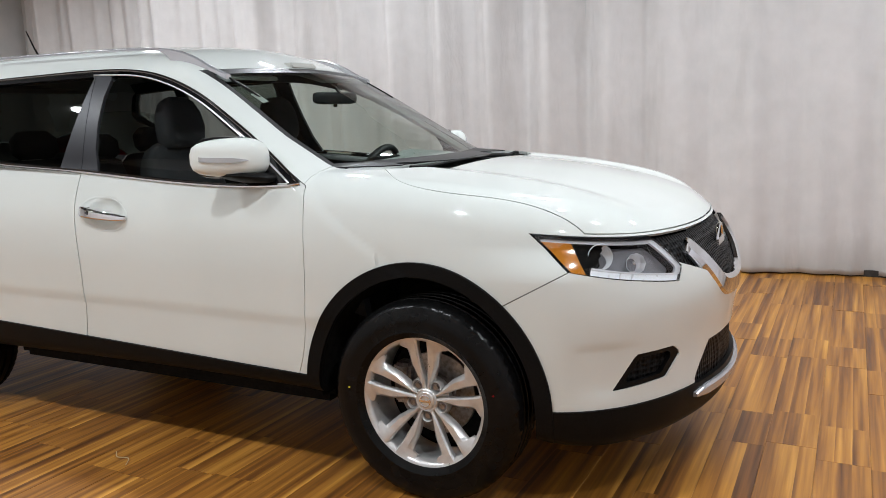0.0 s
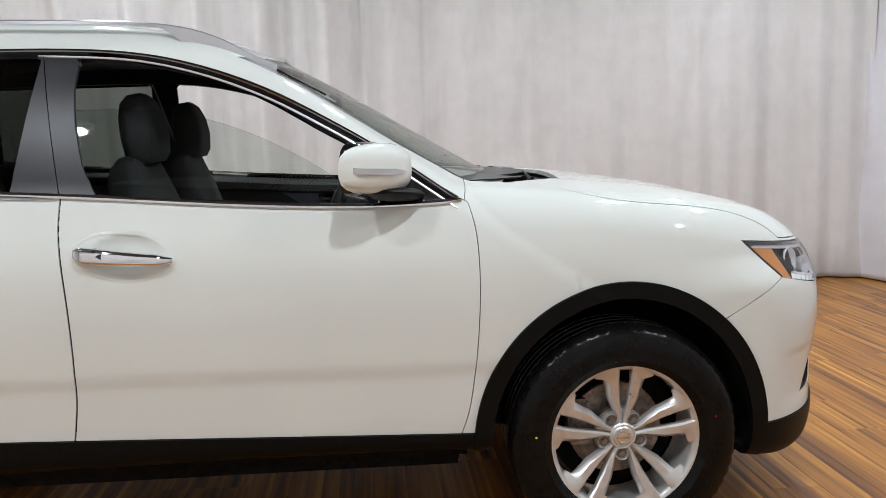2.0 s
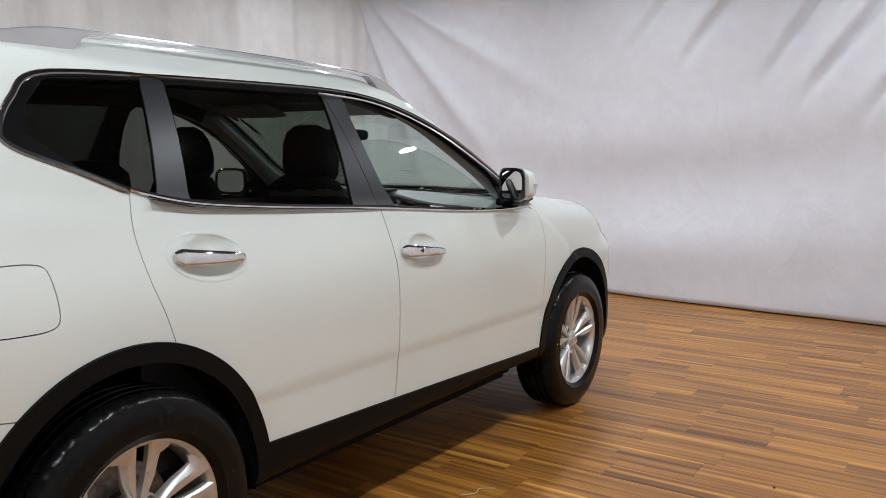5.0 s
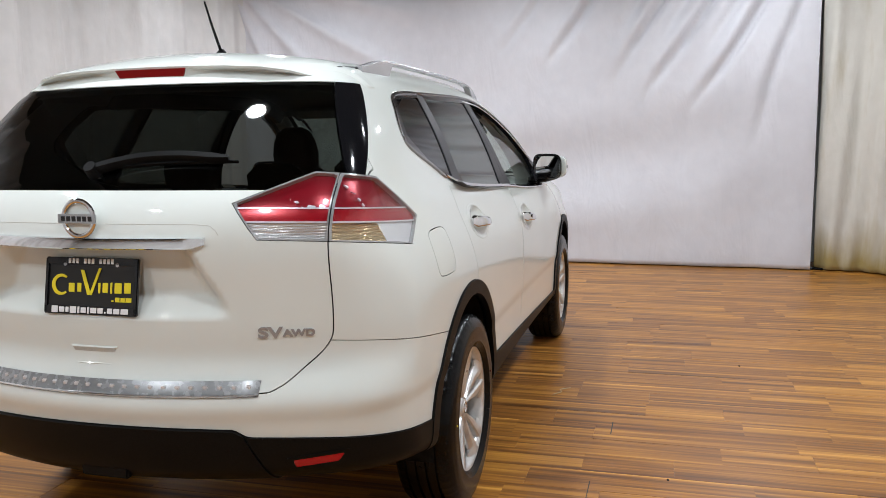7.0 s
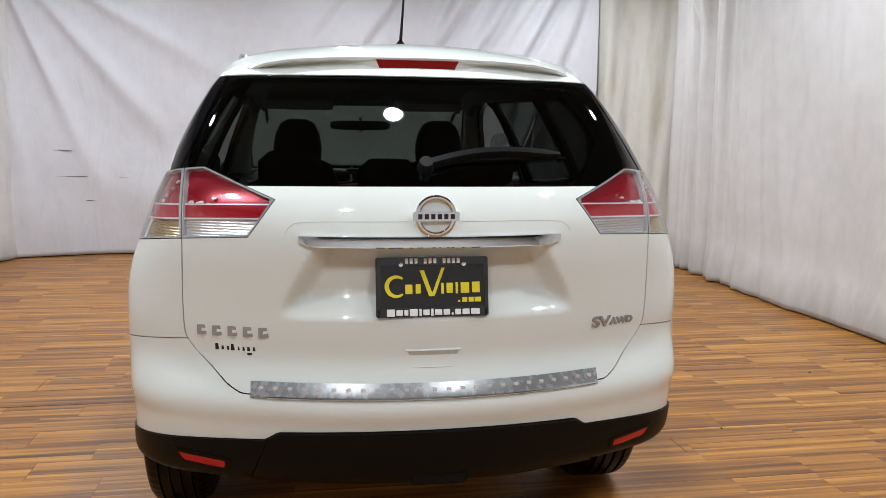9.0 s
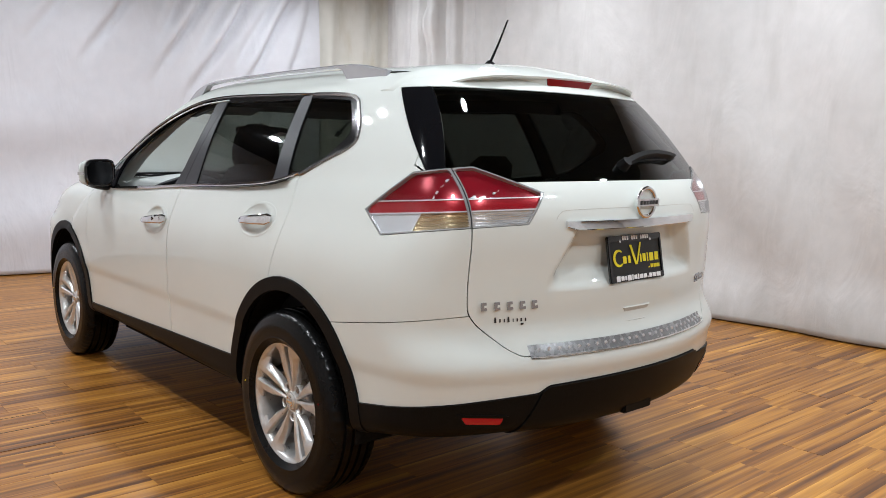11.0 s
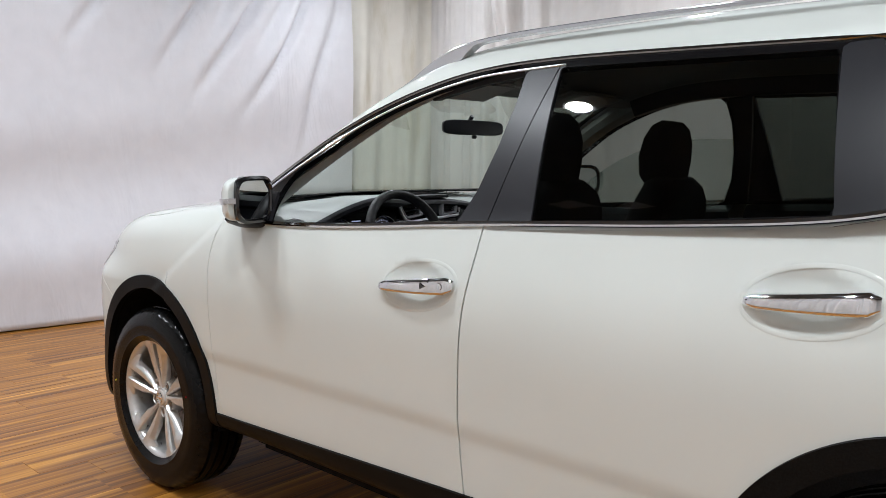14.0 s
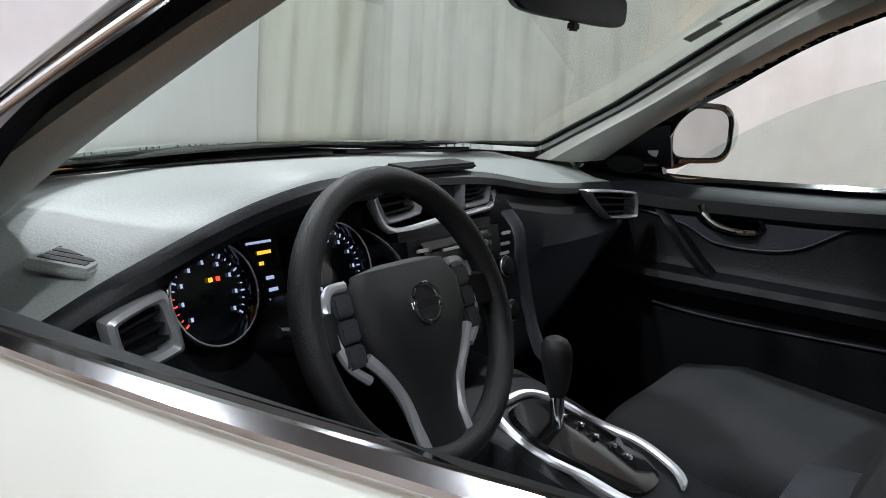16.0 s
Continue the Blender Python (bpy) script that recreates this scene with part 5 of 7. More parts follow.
# ---------------------------------------------------------------- the car: wheels
def build_wheel():
    """A wheel at the origin, its outer face towards +y."""
    turn = Matrix.Rotation(-math.pi / 2, 4, "X")
    R = 0.3635
    bm = bmesh.new()
    prof = [(0.220, -0.100), (0.245, -0.108), (0.29, -0.1135), (0.325, -0.108), (0.348, -0.096), (0.3585, -0.082)]
    for g in (-0.055, -0.018, 0.018, 0.055):
        prof += [(R - 0.001, g - 0.0065), (R - 0.009, g - 0.004), (R - 0.009, g + 0.004), (R - 0.001, g + 0.0065)]
    prof += [(0.3585, 0.082), (0.348, 0.096), (0.338, 0.1035), (0.325, 0.108), (0.312, 0.1115), (0.309, 0.1125), (0.29, 0.1135), (0.262, 0.1125), (0.256, 0.1135), (0.253, 0.111), (0.246, 0.106), (0.233, 0.096)]
    add_lathe(bm, prof, turn, 180)
    for v in bm.verts:
        a = math.atan2(v.co.z, v.co.x)
        r = math.hypot(v.co.x, v.co.z)
        if r > 0.346 and abs(v.co.y) > 0.05:
            k = int(round((a / (2 * math.pi)) * 180))
            if k % 3 == 0:
                f = (r - 0.0035) / r
                v.co.x *= f
                v.co.z *= f
        if v.co.z < -WHEEL_R:
            v.co.z = -WHEEL_R
            v.co.y *= 1.03
    tyre = part("wheel", bm, RUBBER, None, "silver twin-spoke alloy wheel with a black tyre")
    bm = bmesh.new()
    add_lathe(bm, [(0.226, -0.09), (0.214, -0.08), (0.205, -0.03), (0.205, 0.045), (0.207, 0.078), (0.2125, 0.088), (0.222, 0.0945), (0.2285, 0.095), (0.231, 0.090), (0.231, 0.08)], turn, 72)
    rim = part("rim", bm, ALLOY, tyre, "silver alloy rim")
    bm = bmesh.new()
    for k in range(5):
        for side in (-1, 1):
            base = math.pi / 2 + k * 2 * math.pi / 5
            rings = []
            for r, ui, um, uo, yt, yd, yb in ((0.034, 0.0005, 0.009, 0.013, 0.064, 0.005, 0.030), (0.056, 0.003, 0.012, 0.017, 0.067, 0.006, 0.033), (0.080, 0.007, 0.021, 0.031, 0.070, 0.008, 0.037), (0.12, 0.0125, 0.037, 0.049, 0.077, 0.011, 0.048), (0.160, 0.0165, 0.043, 0.058, 0.084, 0.014, 0.058), (0.178, 0.0175, 0.045, 0.063, 0.088, 0.015, 0.062), (0.198, 0.0175, 0.045, 0.085, 0.091, 0.020, 0.064), (0.214, 0.0175, 0.044, 0.095, 0.0925, 0.012, 0.066), (0.2235, 0.0175, 0.043, 0.098, 0.0935, 0.003, 0.068)):
                ring = []
                for u, y in ((ui, yb), (ui, yt - 0.008), (ui + 0.005, yt - 0.001), (um, yt), (uo - 0.002, yt - yd), (uo, yt - yd - 0.006), (uo, yb)):
                    u = side * u
                    rr = math.sqrt(max(r * r - u * u, 1e-6)) if r > 0.19 else r
                    ring.append(Vector((math.cos(base) * rr - math.sin(base) * u, y, math.sin(base) * rr + math.cos(base) * u)))
                rings.append(ring)
            add_loft(bm, rings)
    add_lathe(bm, [(0.078, 0.018), (0.080, 0.028), (0.076, 0.038), (0.044, 0.042), (0.0405, 0.062), (0.037, 0.0655), (0.030, 0.062), (0.0005, 0.062)], turn, 40)
    part("spokes", bm, ALLOY, rim)
    bm = bmesh.new()
    add_lathe(bm, [(0.031, 0.060), (0.031, 0.068), (0.028, 0.071), (0.0005, 0.072)], turn, 32)
    part("centre_cap", bm, ALLOY, rim, "silver centre cap")
    bm = bmesh.new()
    add_lathe(bm, [(0.019 + 0.0025 * math.cos(a), 0.0725 + 0.002 * math.sin(a)) for a in np.linspace(0, 2 * math.pi, 8, endpoint=False)], turn, 24, closed=True)
    add_box(bm, 0, 0.073, 0, 0.044, 0.003, 0.008, 0.001)
    part("cap_ring", bm, CHROME, rim)
    for k in range(5):
        a = math.pi / 2 + math.pi / 5 + k * 2 * math.pi / 5
        for nm, r, h0, h1, mm in (("nut_seat", 0.0160, 0.040, 0.0655, LAMPGREY), ("wheel_nut", 0.0100, 0.040, 0.058, STEEL)):
            bm = bmesh.new()
            add_cyl(bm, r, r * 0.9, h1 - h0 if nm == "wheel_nut" else 0.006, Matrix.Translation((0.057 * math.cos(a), (h0 + h1) / 2 if nm == "wheel_nut" else 0.0470, 0.057 * math.sin(a))) @ turn, 6 if nm == "wheel_nut" else 20)
            part(nm, bm, mm, rim)
        bm = bmesh.new()
        add_lathe(bm, [(0.0225, 0.036), (0.0215, 0.056), (0.0195, 0.0605), (0.0175, 0.058), (0.0165, 0.044)], Matrix.Translation((0.057 * math.cos(a), 0, 0.057 * math.sin(a))) @ turn, 20)
        part("nut_well", bm, ALLOY, rim)
    bm = bmesh.new()
    add_lathe(bm, [(0.0005, 0.0), (0.07, 0.0), (0.075, -0.02), (0.148, -0.02), (0.150, -0.022), (0.150, -0.04), (0.148, -0.042), (0.075, -0.042)], turn, 48)
    part("brake_disc", bm, STEEL, tyre, "steel brake disc")
    bm = bmesh.new()
    add_box(bm, 0.125, -0.022, 0.03, 0.07, 0.075, 0.15, 0.012)
    part("brake_caliper", bm, STEEL, tyre, "grey brake caliper")
    bm = bmesh.new()
    add_lathe(bm, [(0.0005, -0.075), (0.205, -0.075), (0.205, -0.06), (0.0005, -0.06)], turn, 40)
    part("back_plate", bm, DARK, tyre)
    for piece in (rim, *rim.children):
        piece.data.transform(Matrix.Diagonal((1.05, 1.0, 1.05, 1.0)))
    for a, mm in ((2.9, "red"), (0.1, "yellow")):
        bm = bmesh.new()
        add_cyl(bm, 0.0035, 0.0035, 0.002, Matrix.Translation((0.285 * math.cos(a), 0.1145, 0.285 * math.sin(a))) @ turn, 10)
        part("tyre_dot", bm, REDLENS if mm == "red" else YELLOW, tyre)
    return tyre


def put_wheel(w, m):
    w.parent = car
    w.matrix_basis = m


wheel = build_wheel()
for j, (x, s) in enumerate(((WHEEL_X, -1), (-WHEEL_X, -1), (WHEEL_X, 1), (-WHEEL_X, 1))):
    spin = (0, 0.5, 1.3, 0.25)[j]
    m = Matrix.Translation((x, s * 0.795, WHEEL_R)) @ (Matrix.Rotation(math.pi, 4, "Z") if s < 0 else Matrix())
    if j == 0:
        put_wheel(wheel, m)
    else:
        w = copy_thing(wheel, m)
        w.parent = car


# ---------------------------------------------------------------- the car: cabin
V0, T0 = skin_mesh
up = T0[(V0[T0][:, :, 2].min(1) > 1.545) & (V0[T0][:, :, 0].max(1) < 0.95)]
rest_t = T0[(V0[T0][:, :, 2].min(1) > 1.12) & (V0[T0][:, :, 2].min(1) <= 1.545) & (V0[T0][:, :, 0].max(1) < 0.95)]
skin("headliner", (V0, up), LINER, car, "grey cloth headliner", lift=-0.034, depth=0.0)
mid_y = V0[rest_t][:, :, 1].mean(1)
mid_x = V0[rest_t][:, :, 0].mean(1)
for pick in ((mid_y > 0.3) & (mid_x < -1.3), (mid_y < -0.3) & (mid_x < -1.3)):
    if pick.any():
        skin("pillar_lining", (V0, rest_t[pick]), TRIMGREY, car, "grey plastic pillar lining", lift=-0.016, depth=0.0)
for s, word in SIDES:
    bm = bmesh.new()
    rings = []
    top = np.array(DLO_TOP[5:])[::-1]
    for z in np.linspace(1.135, 1.53, 14):
        ya = 0.674 - 0.26 * max(z - 1.27, 0) - 0.012
        xa = float(screen_line(z)) - 0.34 * ya * ya - 0.030
        xb = float(np.interp(z, top[:, 1], top[:, 0])) - 0.050
        yb = float(side_w(xb, z)) - 0.045
        A, B = Vector((xa, s * ya, z - 0.012)), Vector((xb, s * yb, z - 0.01))
        m = (A + B) / 2 + Vector((-0.028, -s * 0.030, -0.004))
        rings.append([A, A * 0.65 + m * 0.35 + Vector((-0.012, -s * 0.012, 0)), m, B * 0.65 + m * 0.35 + Vector((-0.006, -s * 0.010, 0)), B, (A + B) / 2 + Vector((0.012, s * 0.012, 0.004))])
    add_loft(bm, rings)
    part("pillar_lining", bm, TRIMGREY, car, "grey plastic pillar lining")
    # dark rail along the roof edge above the doors
    bm = bmesh.new()
    rings = []
    for x, z in catmull([(0.10, 1.512), (-0.11, 1.556), (-0.375, 1.572), (-0.77, 1.567), (-1.12, 1.558), (-1.40, 1.542)], 5):
        y = float(side_w(x, z)) - 0.030
        rings.append([Vector(q) for q in ((x, s * y, z + 0.025), (x, s * (y - 0.012), z - 0.030), (x, s * (y - 0.045), z - 0.028), (x, s * (y - 0.085), z + 0.030))])
    add_loft(bm, rings)
    part("roof_side_lining", bm, CABIN, car, "dark lining along the roof edge")

bm = bmesh.new()
add_box(bm, -0.35, 0, 0.40, 3.0, 1.5, 0.06, 0.02)
part("cabin_floor", bm, DARK, car, "black carpet floor")
bm = bmesh.new()
add_box(bm, 1.02, 0, 0.75, 0.06, 1.44, 0.66, 0.02)
part("firewall", bm, DARK, car, "black footwell bulkhead")


def pad(bm, rows):
    """A padded form: rows of (x, z, half width, half thickness, tilt degrees, centre y) along its length."""
    rings = []
    for x, z, w, th, tilt, cy in rows:
        ring = []
        c, s_ = math.cos(radians(tilt)), math.sin(radians(tilt))
        for q in np.linspace(0, 2 * math.pi, 24, endpoint=False):
            a = w * math.copysign(abs(math.cos(q)) ** 0.55, math.cos(q))
            b = th * math.copysign(abs(math.sin(q)) ** 0.75, math.sin(q))
            b += 0.25 * th * (abs(a) / w) ** 2 * (1 if b > 0 else 0)
            ring.append(Vector((x + b * s_, cy + a, z + b * c)))
        rings.append(ring)
    return add_loft(bm, rings)


def front_seat(cy):
    bm = bmesh.new()
    pad(bm, [(0.44, 0.635, 0.20, 0.045, 0, cy), (0.42, 0.655, 0.24, 0.075, 0, cy), (0.30, 0.665, 0.255, 0.085, 0, cy), (0.10, 0.645, 0.255, 0.085, 0, cy), (-0.08, 0.63, 0.25, 0.085, 0, cy), (-0.12, 0.63, 0.22, 0.06, 0, cy)])
    seat = part("front_seat", bm, FABRIC, car, "charcoal cloth front seat")
    bm = bmesh.new()
    pad(bm, [(-0.07, 0.66, 0.22, 0.07, 75, cy), (-0.085, 0.72, 0.25, 0.085, 75, cy), (-0.125, 0.90, 0.25, 0.088, 75, cy), (-0.175, 1.08, 0.225, 0.078, 75, cy), (-0.198, 1.17, 0.195, 0.066, 75, cy), (-0.202, 1.215, 0.168, 0.055, 75, cy), (-0.205, 1.245, 0.11, 0.030, 75, cy)])
    part("backrest", bm, FABRIC, seat)
    bm = bmesh.new()
    pad(bm, [(-0.155, 1.218, 0.100, 0.042, 80, cy), (-0.155, 1.245, 0.120, 0.056, 80, cy), (-0.16, 1.31, 0.124, 0.063, 80, cy), (-0.17, 1.375, 0.112, 0.060, 80, cy), (-0.178, 1.425, 0.088, 0.046, 80, cy), (-0.182, 1.448, 0.050, 0.026, 80, cy)])
    part("headrest", bm, FABRIC, seat)
    for d in (-0.05, 0.05):
        bm = bmesh.new()
        add_tube(bm, [(-0.19, cy + d, 1.15), (-0.16, cy + d, 1.25)], 0.006, 8)
        part("headrest_post", bm, METALTRIM, seat)
    return seat


front_seat(0.37)
front_seat(-0.37)
bm = bmesh.new()
pad(bm, [(-0.52, 0.63, 0.60, 0.05, 0, 0), (-0.56, 0.66, 0.64, 0.08, 0, 0), (-0.80, 0.66, 0.65, 0.085, 0, 0), (-1.02, 0.64, 0.64, 0.08, 0, 0)])
bench = part("rear_bench", bm, FABRIC, car, "charcoal cloth rear bench")
for cy, w in ((0.40, 0.245), (-0.26, 0.385)):
    bm = bmesh.new()
    pad(bm, [(-0.98, 0.68, w * 0.95, 0.06, 72, cy), (-1.0, 0.74, w, 0.085, 72, cy), (-1.07, 0.96, w, 0.085, 72, cy), (-1.12, 1.12, w * 0.97, 0.07, 72, cy), (-1.13, 1.155, w * 0.8, 0.035, 72, cy)])
    part("backrest", bm, FABRIC, bench)
for cy, hz in ((0.40, 0.0), (-0.40, 0.0), (0.0, -0.03)):
    bm = bmesh.new()
    pad(bm, [(-1.13, 1.17 + hz, 0.09, 0.03, 84, cy), (-1.13, 1.20 + hz, 0.125, 0.045, 84, cy), (-1.14, 1.27 + hz, 0.125, 0.045, 84, cy), (-1.145, 1.31 + hz, 0.08, 0.025, 84, cy)])
    part("headrest", bm, FABRIC, bench)
bm = bmesh.new()
add_box(bm, -1.72, 0, 0.80, 0.90, 1.30, 0.04, 0.015)
part("luggage_cover", bm, DARK, car, "black luggage floor")

# dashboard: a pad whose front edge rises over the instruments and falls to the passenger's side
edge_z = spline([-0.74, -0.60, -0.42, -0.28, -0.17, -0.05, 0.10, 0.24, 0.36, 0.45, 0.54, 0.61, 0.67, 0.74], [1.078, 1.090, 1.100, 1.116, 1.134, 1.142, 1.147, 1.158, 1.164, 1.152, 1.126, 1.096, 1.066, 1.020])
edge_x = spline([-0.74, -0.60, -0.42, -0.28, -0.17, -0.05, 0.10, 0.24, 0.36, 0.45, 0.54, 0.61, 0.67, 0.74], [0.700, 0.672, 0.662, 0.672, 0.690, 0.700, 0.690, 0.640, 0.606, 0.600, 0.606, 0.618, 0.634, 0.660])
bm = bmesh.new()
rings = []
for y in np.linspace(-0.74, 0.74, 75):
    ze, xe = float(edge_z(y)), float(edge_x(y))
    well = float(ramp((0.225 - abs(y - 0.376)) / 0.05))
    mid = float(ramp((0.20 - abs(y)) / 0.05))
    front = 1.10 - 0.28 * y * y
    zf = 1.132 - 0.020 * float(ramp((abs(y) - 0.60) / 0.12))
    side = float(ramp((y - 0.50) / 0.06))
    belly = 0.050 * side + 0.012 - 0.030 * (1 - well) * (1 - mid) + 0.110 * well + 0.045 * mid
    ring = [(front, zf), (0.5 * (front + xe), 0.45 * zf + 0.55 * ze + 0.010), (xe + 0.060, ze + 0.006), (xe + 0.018, ze + 0.001), (xe + 0.004, ze - 0.008), (xe, ze - 0.020), (xe + 0.012 + 0.03 * mid, ze - 0.034), (xe + belly, ze - 0.060), (xe + belly + 0.004 - 0.012 * (1 - well) * (1 - mid), 0.985), (xe + 0.03 + belly * 0.5, 0.90), (xe + 0.08 + 0.02 * well, 0.78), (xe + 0.17, 0.64), (1.05, 0.60)]
    rings.append([Vector((x, y, z)) for x, z in ring])
add_loft(bm, rings)
dash = part("dashboard", bm, [CABIN, DASHTOP, CABINMID], car, "black and slate dashboard, its top pad paled for glare")
# upper faces take the glare-paled colour, passenger's lower side the slate
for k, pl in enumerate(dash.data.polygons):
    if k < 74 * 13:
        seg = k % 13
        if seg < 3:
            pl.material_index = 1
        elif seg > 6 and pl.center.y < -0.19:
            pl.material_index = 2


def vent(x, corners, parent, blades=4, bar=0.011):
    """An air outlet: a satin metal frame on four (y, z) corners, a dark box and slats."""
    C = np.array(corners, float)
    mid = C.mean(0)
    size = np.linalg.norm(C - mid, axis=1).mean()
    k = 1 - bar / size * 1.6
    loops = []
    for f, dx in ((1.0, 0.018), (1.03, 0.004), (1.0, -0.003), ((1 + k) / 2, -0.007), (k, -0.002), (k, 0.030)):
        L = catmull(np.concatenate([[a * 0.86 + b * 0.14, a * 0.14 + b * 0.86] for a, b in zip(C, np.roll(C, -1, 0))]), 3, True)
        loops.append([Vector((x + dx, mid[0] + (u - mid[0]) * f, mid[1] + (v - mid[1]) * f)) for u, v in L])
    bm = bmesh.new()
    add_loft(bm, loops, cap=False)
    f = part("air_vent", bm, METALTRIM, parent, "satin metal framed air outlet")
    bm = bmesh.new()
    add_loft(bm, [[v + Vector((d, 0, 0)) for v in loops[-1]] for d in (-0.004, 0.004)])
    part("back", bm, DARK, f)
    for j in range(blades):
        t = (j + 0.6) / (blades + 0.2)
        A, B = C[0] * (1 - t) + C[3] * t, C[1] * (1 - t) + C[2] * t
        A, B = mid + (A - mid) * (k - 0.03), mid + (B - mid) * (k - 0.03)
        bm = bmesh.new()
        add_loft(bm, [[Vector((x + dx, q[0], q[1] + dz)) for dx, dz in ((0.002, 0.0025), (0.002, -0.0015), (0.024, -0.0065), (0.024, -0.0025))] for q in (A, B)])
        part("slat", bm, CABIN, f)
    return f


# centre outlets in one wide metal frame, split by a dark block
vent(0.708, [(0.172, 1.128), (0.040, 1.132), (0.034, 1.076), (0.128, 1.066)], dash, 3, 0.009)
vent(0.708, [(-0.080, 1.132), (-0.178, 1.128), (-0.176, 1.078), (-0.084, 1.072)], dash, 4, 0.009)
bm = bmesh.new()
add_box(bm, 0.722, -0.022, 1.103, 0.020, 0.105, 0.050, 0.006)
part("outlet_block", bm, CABIN, dash, "black block between the outlets")
bm = bmesh.new()
add_tube(bm, catmull([(0.702, 0.178, 1.130), (0.698, 0.130, 1.060), (0.696, 0.0, 1.062), (0.698, -0.12, 1.068), (0.704, -0.184, 1.076), (0.708, -0.186, 1.132)], 6), 0.0065, 8)
part("outlet_trim", bm, METALTRIM, dash, "satin metal sweep under the centre outlets")
bm = bmesh.new()
add_box(bm, 0.735, -0.03, 1.152, 0.055, 0.20, 0.012, 0.004, Matrix.Rotation(radians(-3), 4, "Y"))
part("top_slot", bm, CABIN, dash, "low black ledge above the outlets")
vent(0.626, [(-0.418, 1.094), (-0.690, 1.068), (-0.706, 1.006), (-0.543, 1.018)], dash, 3, 0.012)
vent(0.630, [(0.672, 1.034), (0.597, 1.058), (0.570, 0.980), (0.648, 0.964)], dash, 3, 0.010)

# demister grille set in the pad near the pillar
gx, gy = Vector((0.055, -0.085, 0.004)).normalized(), Vector((0.085, 0.055, 0.012)).normalized()
gm = Matrix((gx, gy, gx.cross(gy))).transposed().to_4x4()
gm.translation = Vector((0.725, 0.640, 1.0835))
bm = bmesh.new()
add_box(bm, 0, 0, 0, 0.112, 0.075, 0.014, 0.004, gm)
dv = part("demister_vent", bm, DASHTOP, dash, "demister outlet, paled for glare like the pad")
for k in range(6):
    bm = bmesh.new()
    add_box(bm, 0, 0, 0, 0.0110, 0.054, 0.003, 0, gm @ Matrix.Translation((-0.038 + k * 0.0152, 0, 0.0065)))
    part("slot", bm, BLACKPRINT, dv)
bm = bmesh.new()
P = [(1.055 - 0.28 * y * y, y, 1.142 - 0.018 * float(ramp((abs(y) - 0.60) / 0.12))) for y in np.linspace(-0.1, 0.62, 15)]
add_sweep(bm, P, [(0, 0, 1)] * 15, 0.014, 0.006)
part("screen_vent", bm, BLACKPRINT, dash, "black slot below the windscreen")
bm = bmesh.new()
P = [(1.055 - 0.28 * y * y, y, 1.142) for y in np.linspace(-0.5, -0.14, 9)]
add_sweep(bm, P, [(0, 0, 1)] * 9, 0.014, 0.006)
part("screen_vent", bm, BLACKPRINT, dash, "black slot below the windscreen")

# instruments
for gy in (0.489, 0.263):
    bm = bmesh.new()
    m = Matrix.Translation((0.688, gy, 1.020)) @ Matrix.Rotation(radians(-72), 4, "Y") @ Matrix.Rotation(math.pi, 4, "Z")
    add_lathe(bm, [(0.068, -0.01), (0.070, 0.010), (0.066, 0.012), (0.060, -0.004), (0.0005, -0.006)], m, 40)
    dial = part("gauge", bm, SCREENM, dash, "round lit gauge")
    bm = bmesh.new()
    add_lathe(bm, [(0.0665 + 0.0012 * math.cos(a), 0.0125 + 0.0012 * math.sin(a)) for a in np.linspace(0, 2 * math.pi, 8, endpoint=False)], m, 40, closed=True)
    part("gauge_ring", bm, METALTRIM, dial, "thin metal ring")
    for k in range(25):
        a = radians(215 - k * 10.6)
        bm = bmesh.new()
        big = k % 3 == 0
        add_box(bm, 0, 0, 0, 0.006 if big else 0.0035, 0.0022 if big else 0.0013, 0.001, 0, m @ Matrix.Translation((-0.053 * math.sin(a), -0.053 * math.cos(a), -0.0015)) @ Matrix.Rotation(-a + math.pi / 2, 4, "Z"))
        part("tick", bm, GLOWRED if (gy > 0.4 and k > 19) else GLOWWHITE, dial)
        if big:
            bm = bmesh.new()
            add_box(bm, 0, 0, 0, 0.0055, 0.0035, 0.001, 0.0, m @ Matrix.Translation((-0.042 * math.sin(a), -0.042 * math.cos(a), -0.0015)))
            part("bar", bm, GLOWWHITE, dial)
    if gy > 0.4:
        for d, mm in ((0.0, GLOWRED), (-0.012, GLOWYEL)):
            bm = bmesh.new()
            add_box(bm, 0, 0, 0, 0.006, 0.007, 0.001, 0.0015, m @ Matrix.Translation((-0.018, 0.018 + d, -0.002)))
            part("warning_light", bm, mm, dial)
bm = bmesh.new()
add_box(bm, 0.700, 0.392, 1.030, 0.006, 0.072, 0.100, 0.003, Matrix.Rotation(radians(18), 4, "Y"))
disp = part("display", bm, SCREENM, dash, "small dark trip display")
for k, (z, w, dy, mm) in enumerate(((1.072, 0.044, 0.0, GLOWWHITE), (1.058, 0.024, -0.006, GLOWYEL), (1.044, 0.008, 0.002, GLOWYEL), (1.024, 0.014, -0.008, GLOWWHITE), (1.008, 0.016, -0.010, GLOWWHITE), (0.994, 0.020, -0.010, GLOWWHITE))):
    bm = bmesh.new()
    add_box(bm, 0.6955 + (z - 1.030) * 0.32, 0.392 + dy, z, 0.001, w, 0.005 if w < 0.04 else 0.0035, 0, Matrix.Rotation(radians(18), 4, "Y"))
    part("bar", bm, mm, disp)

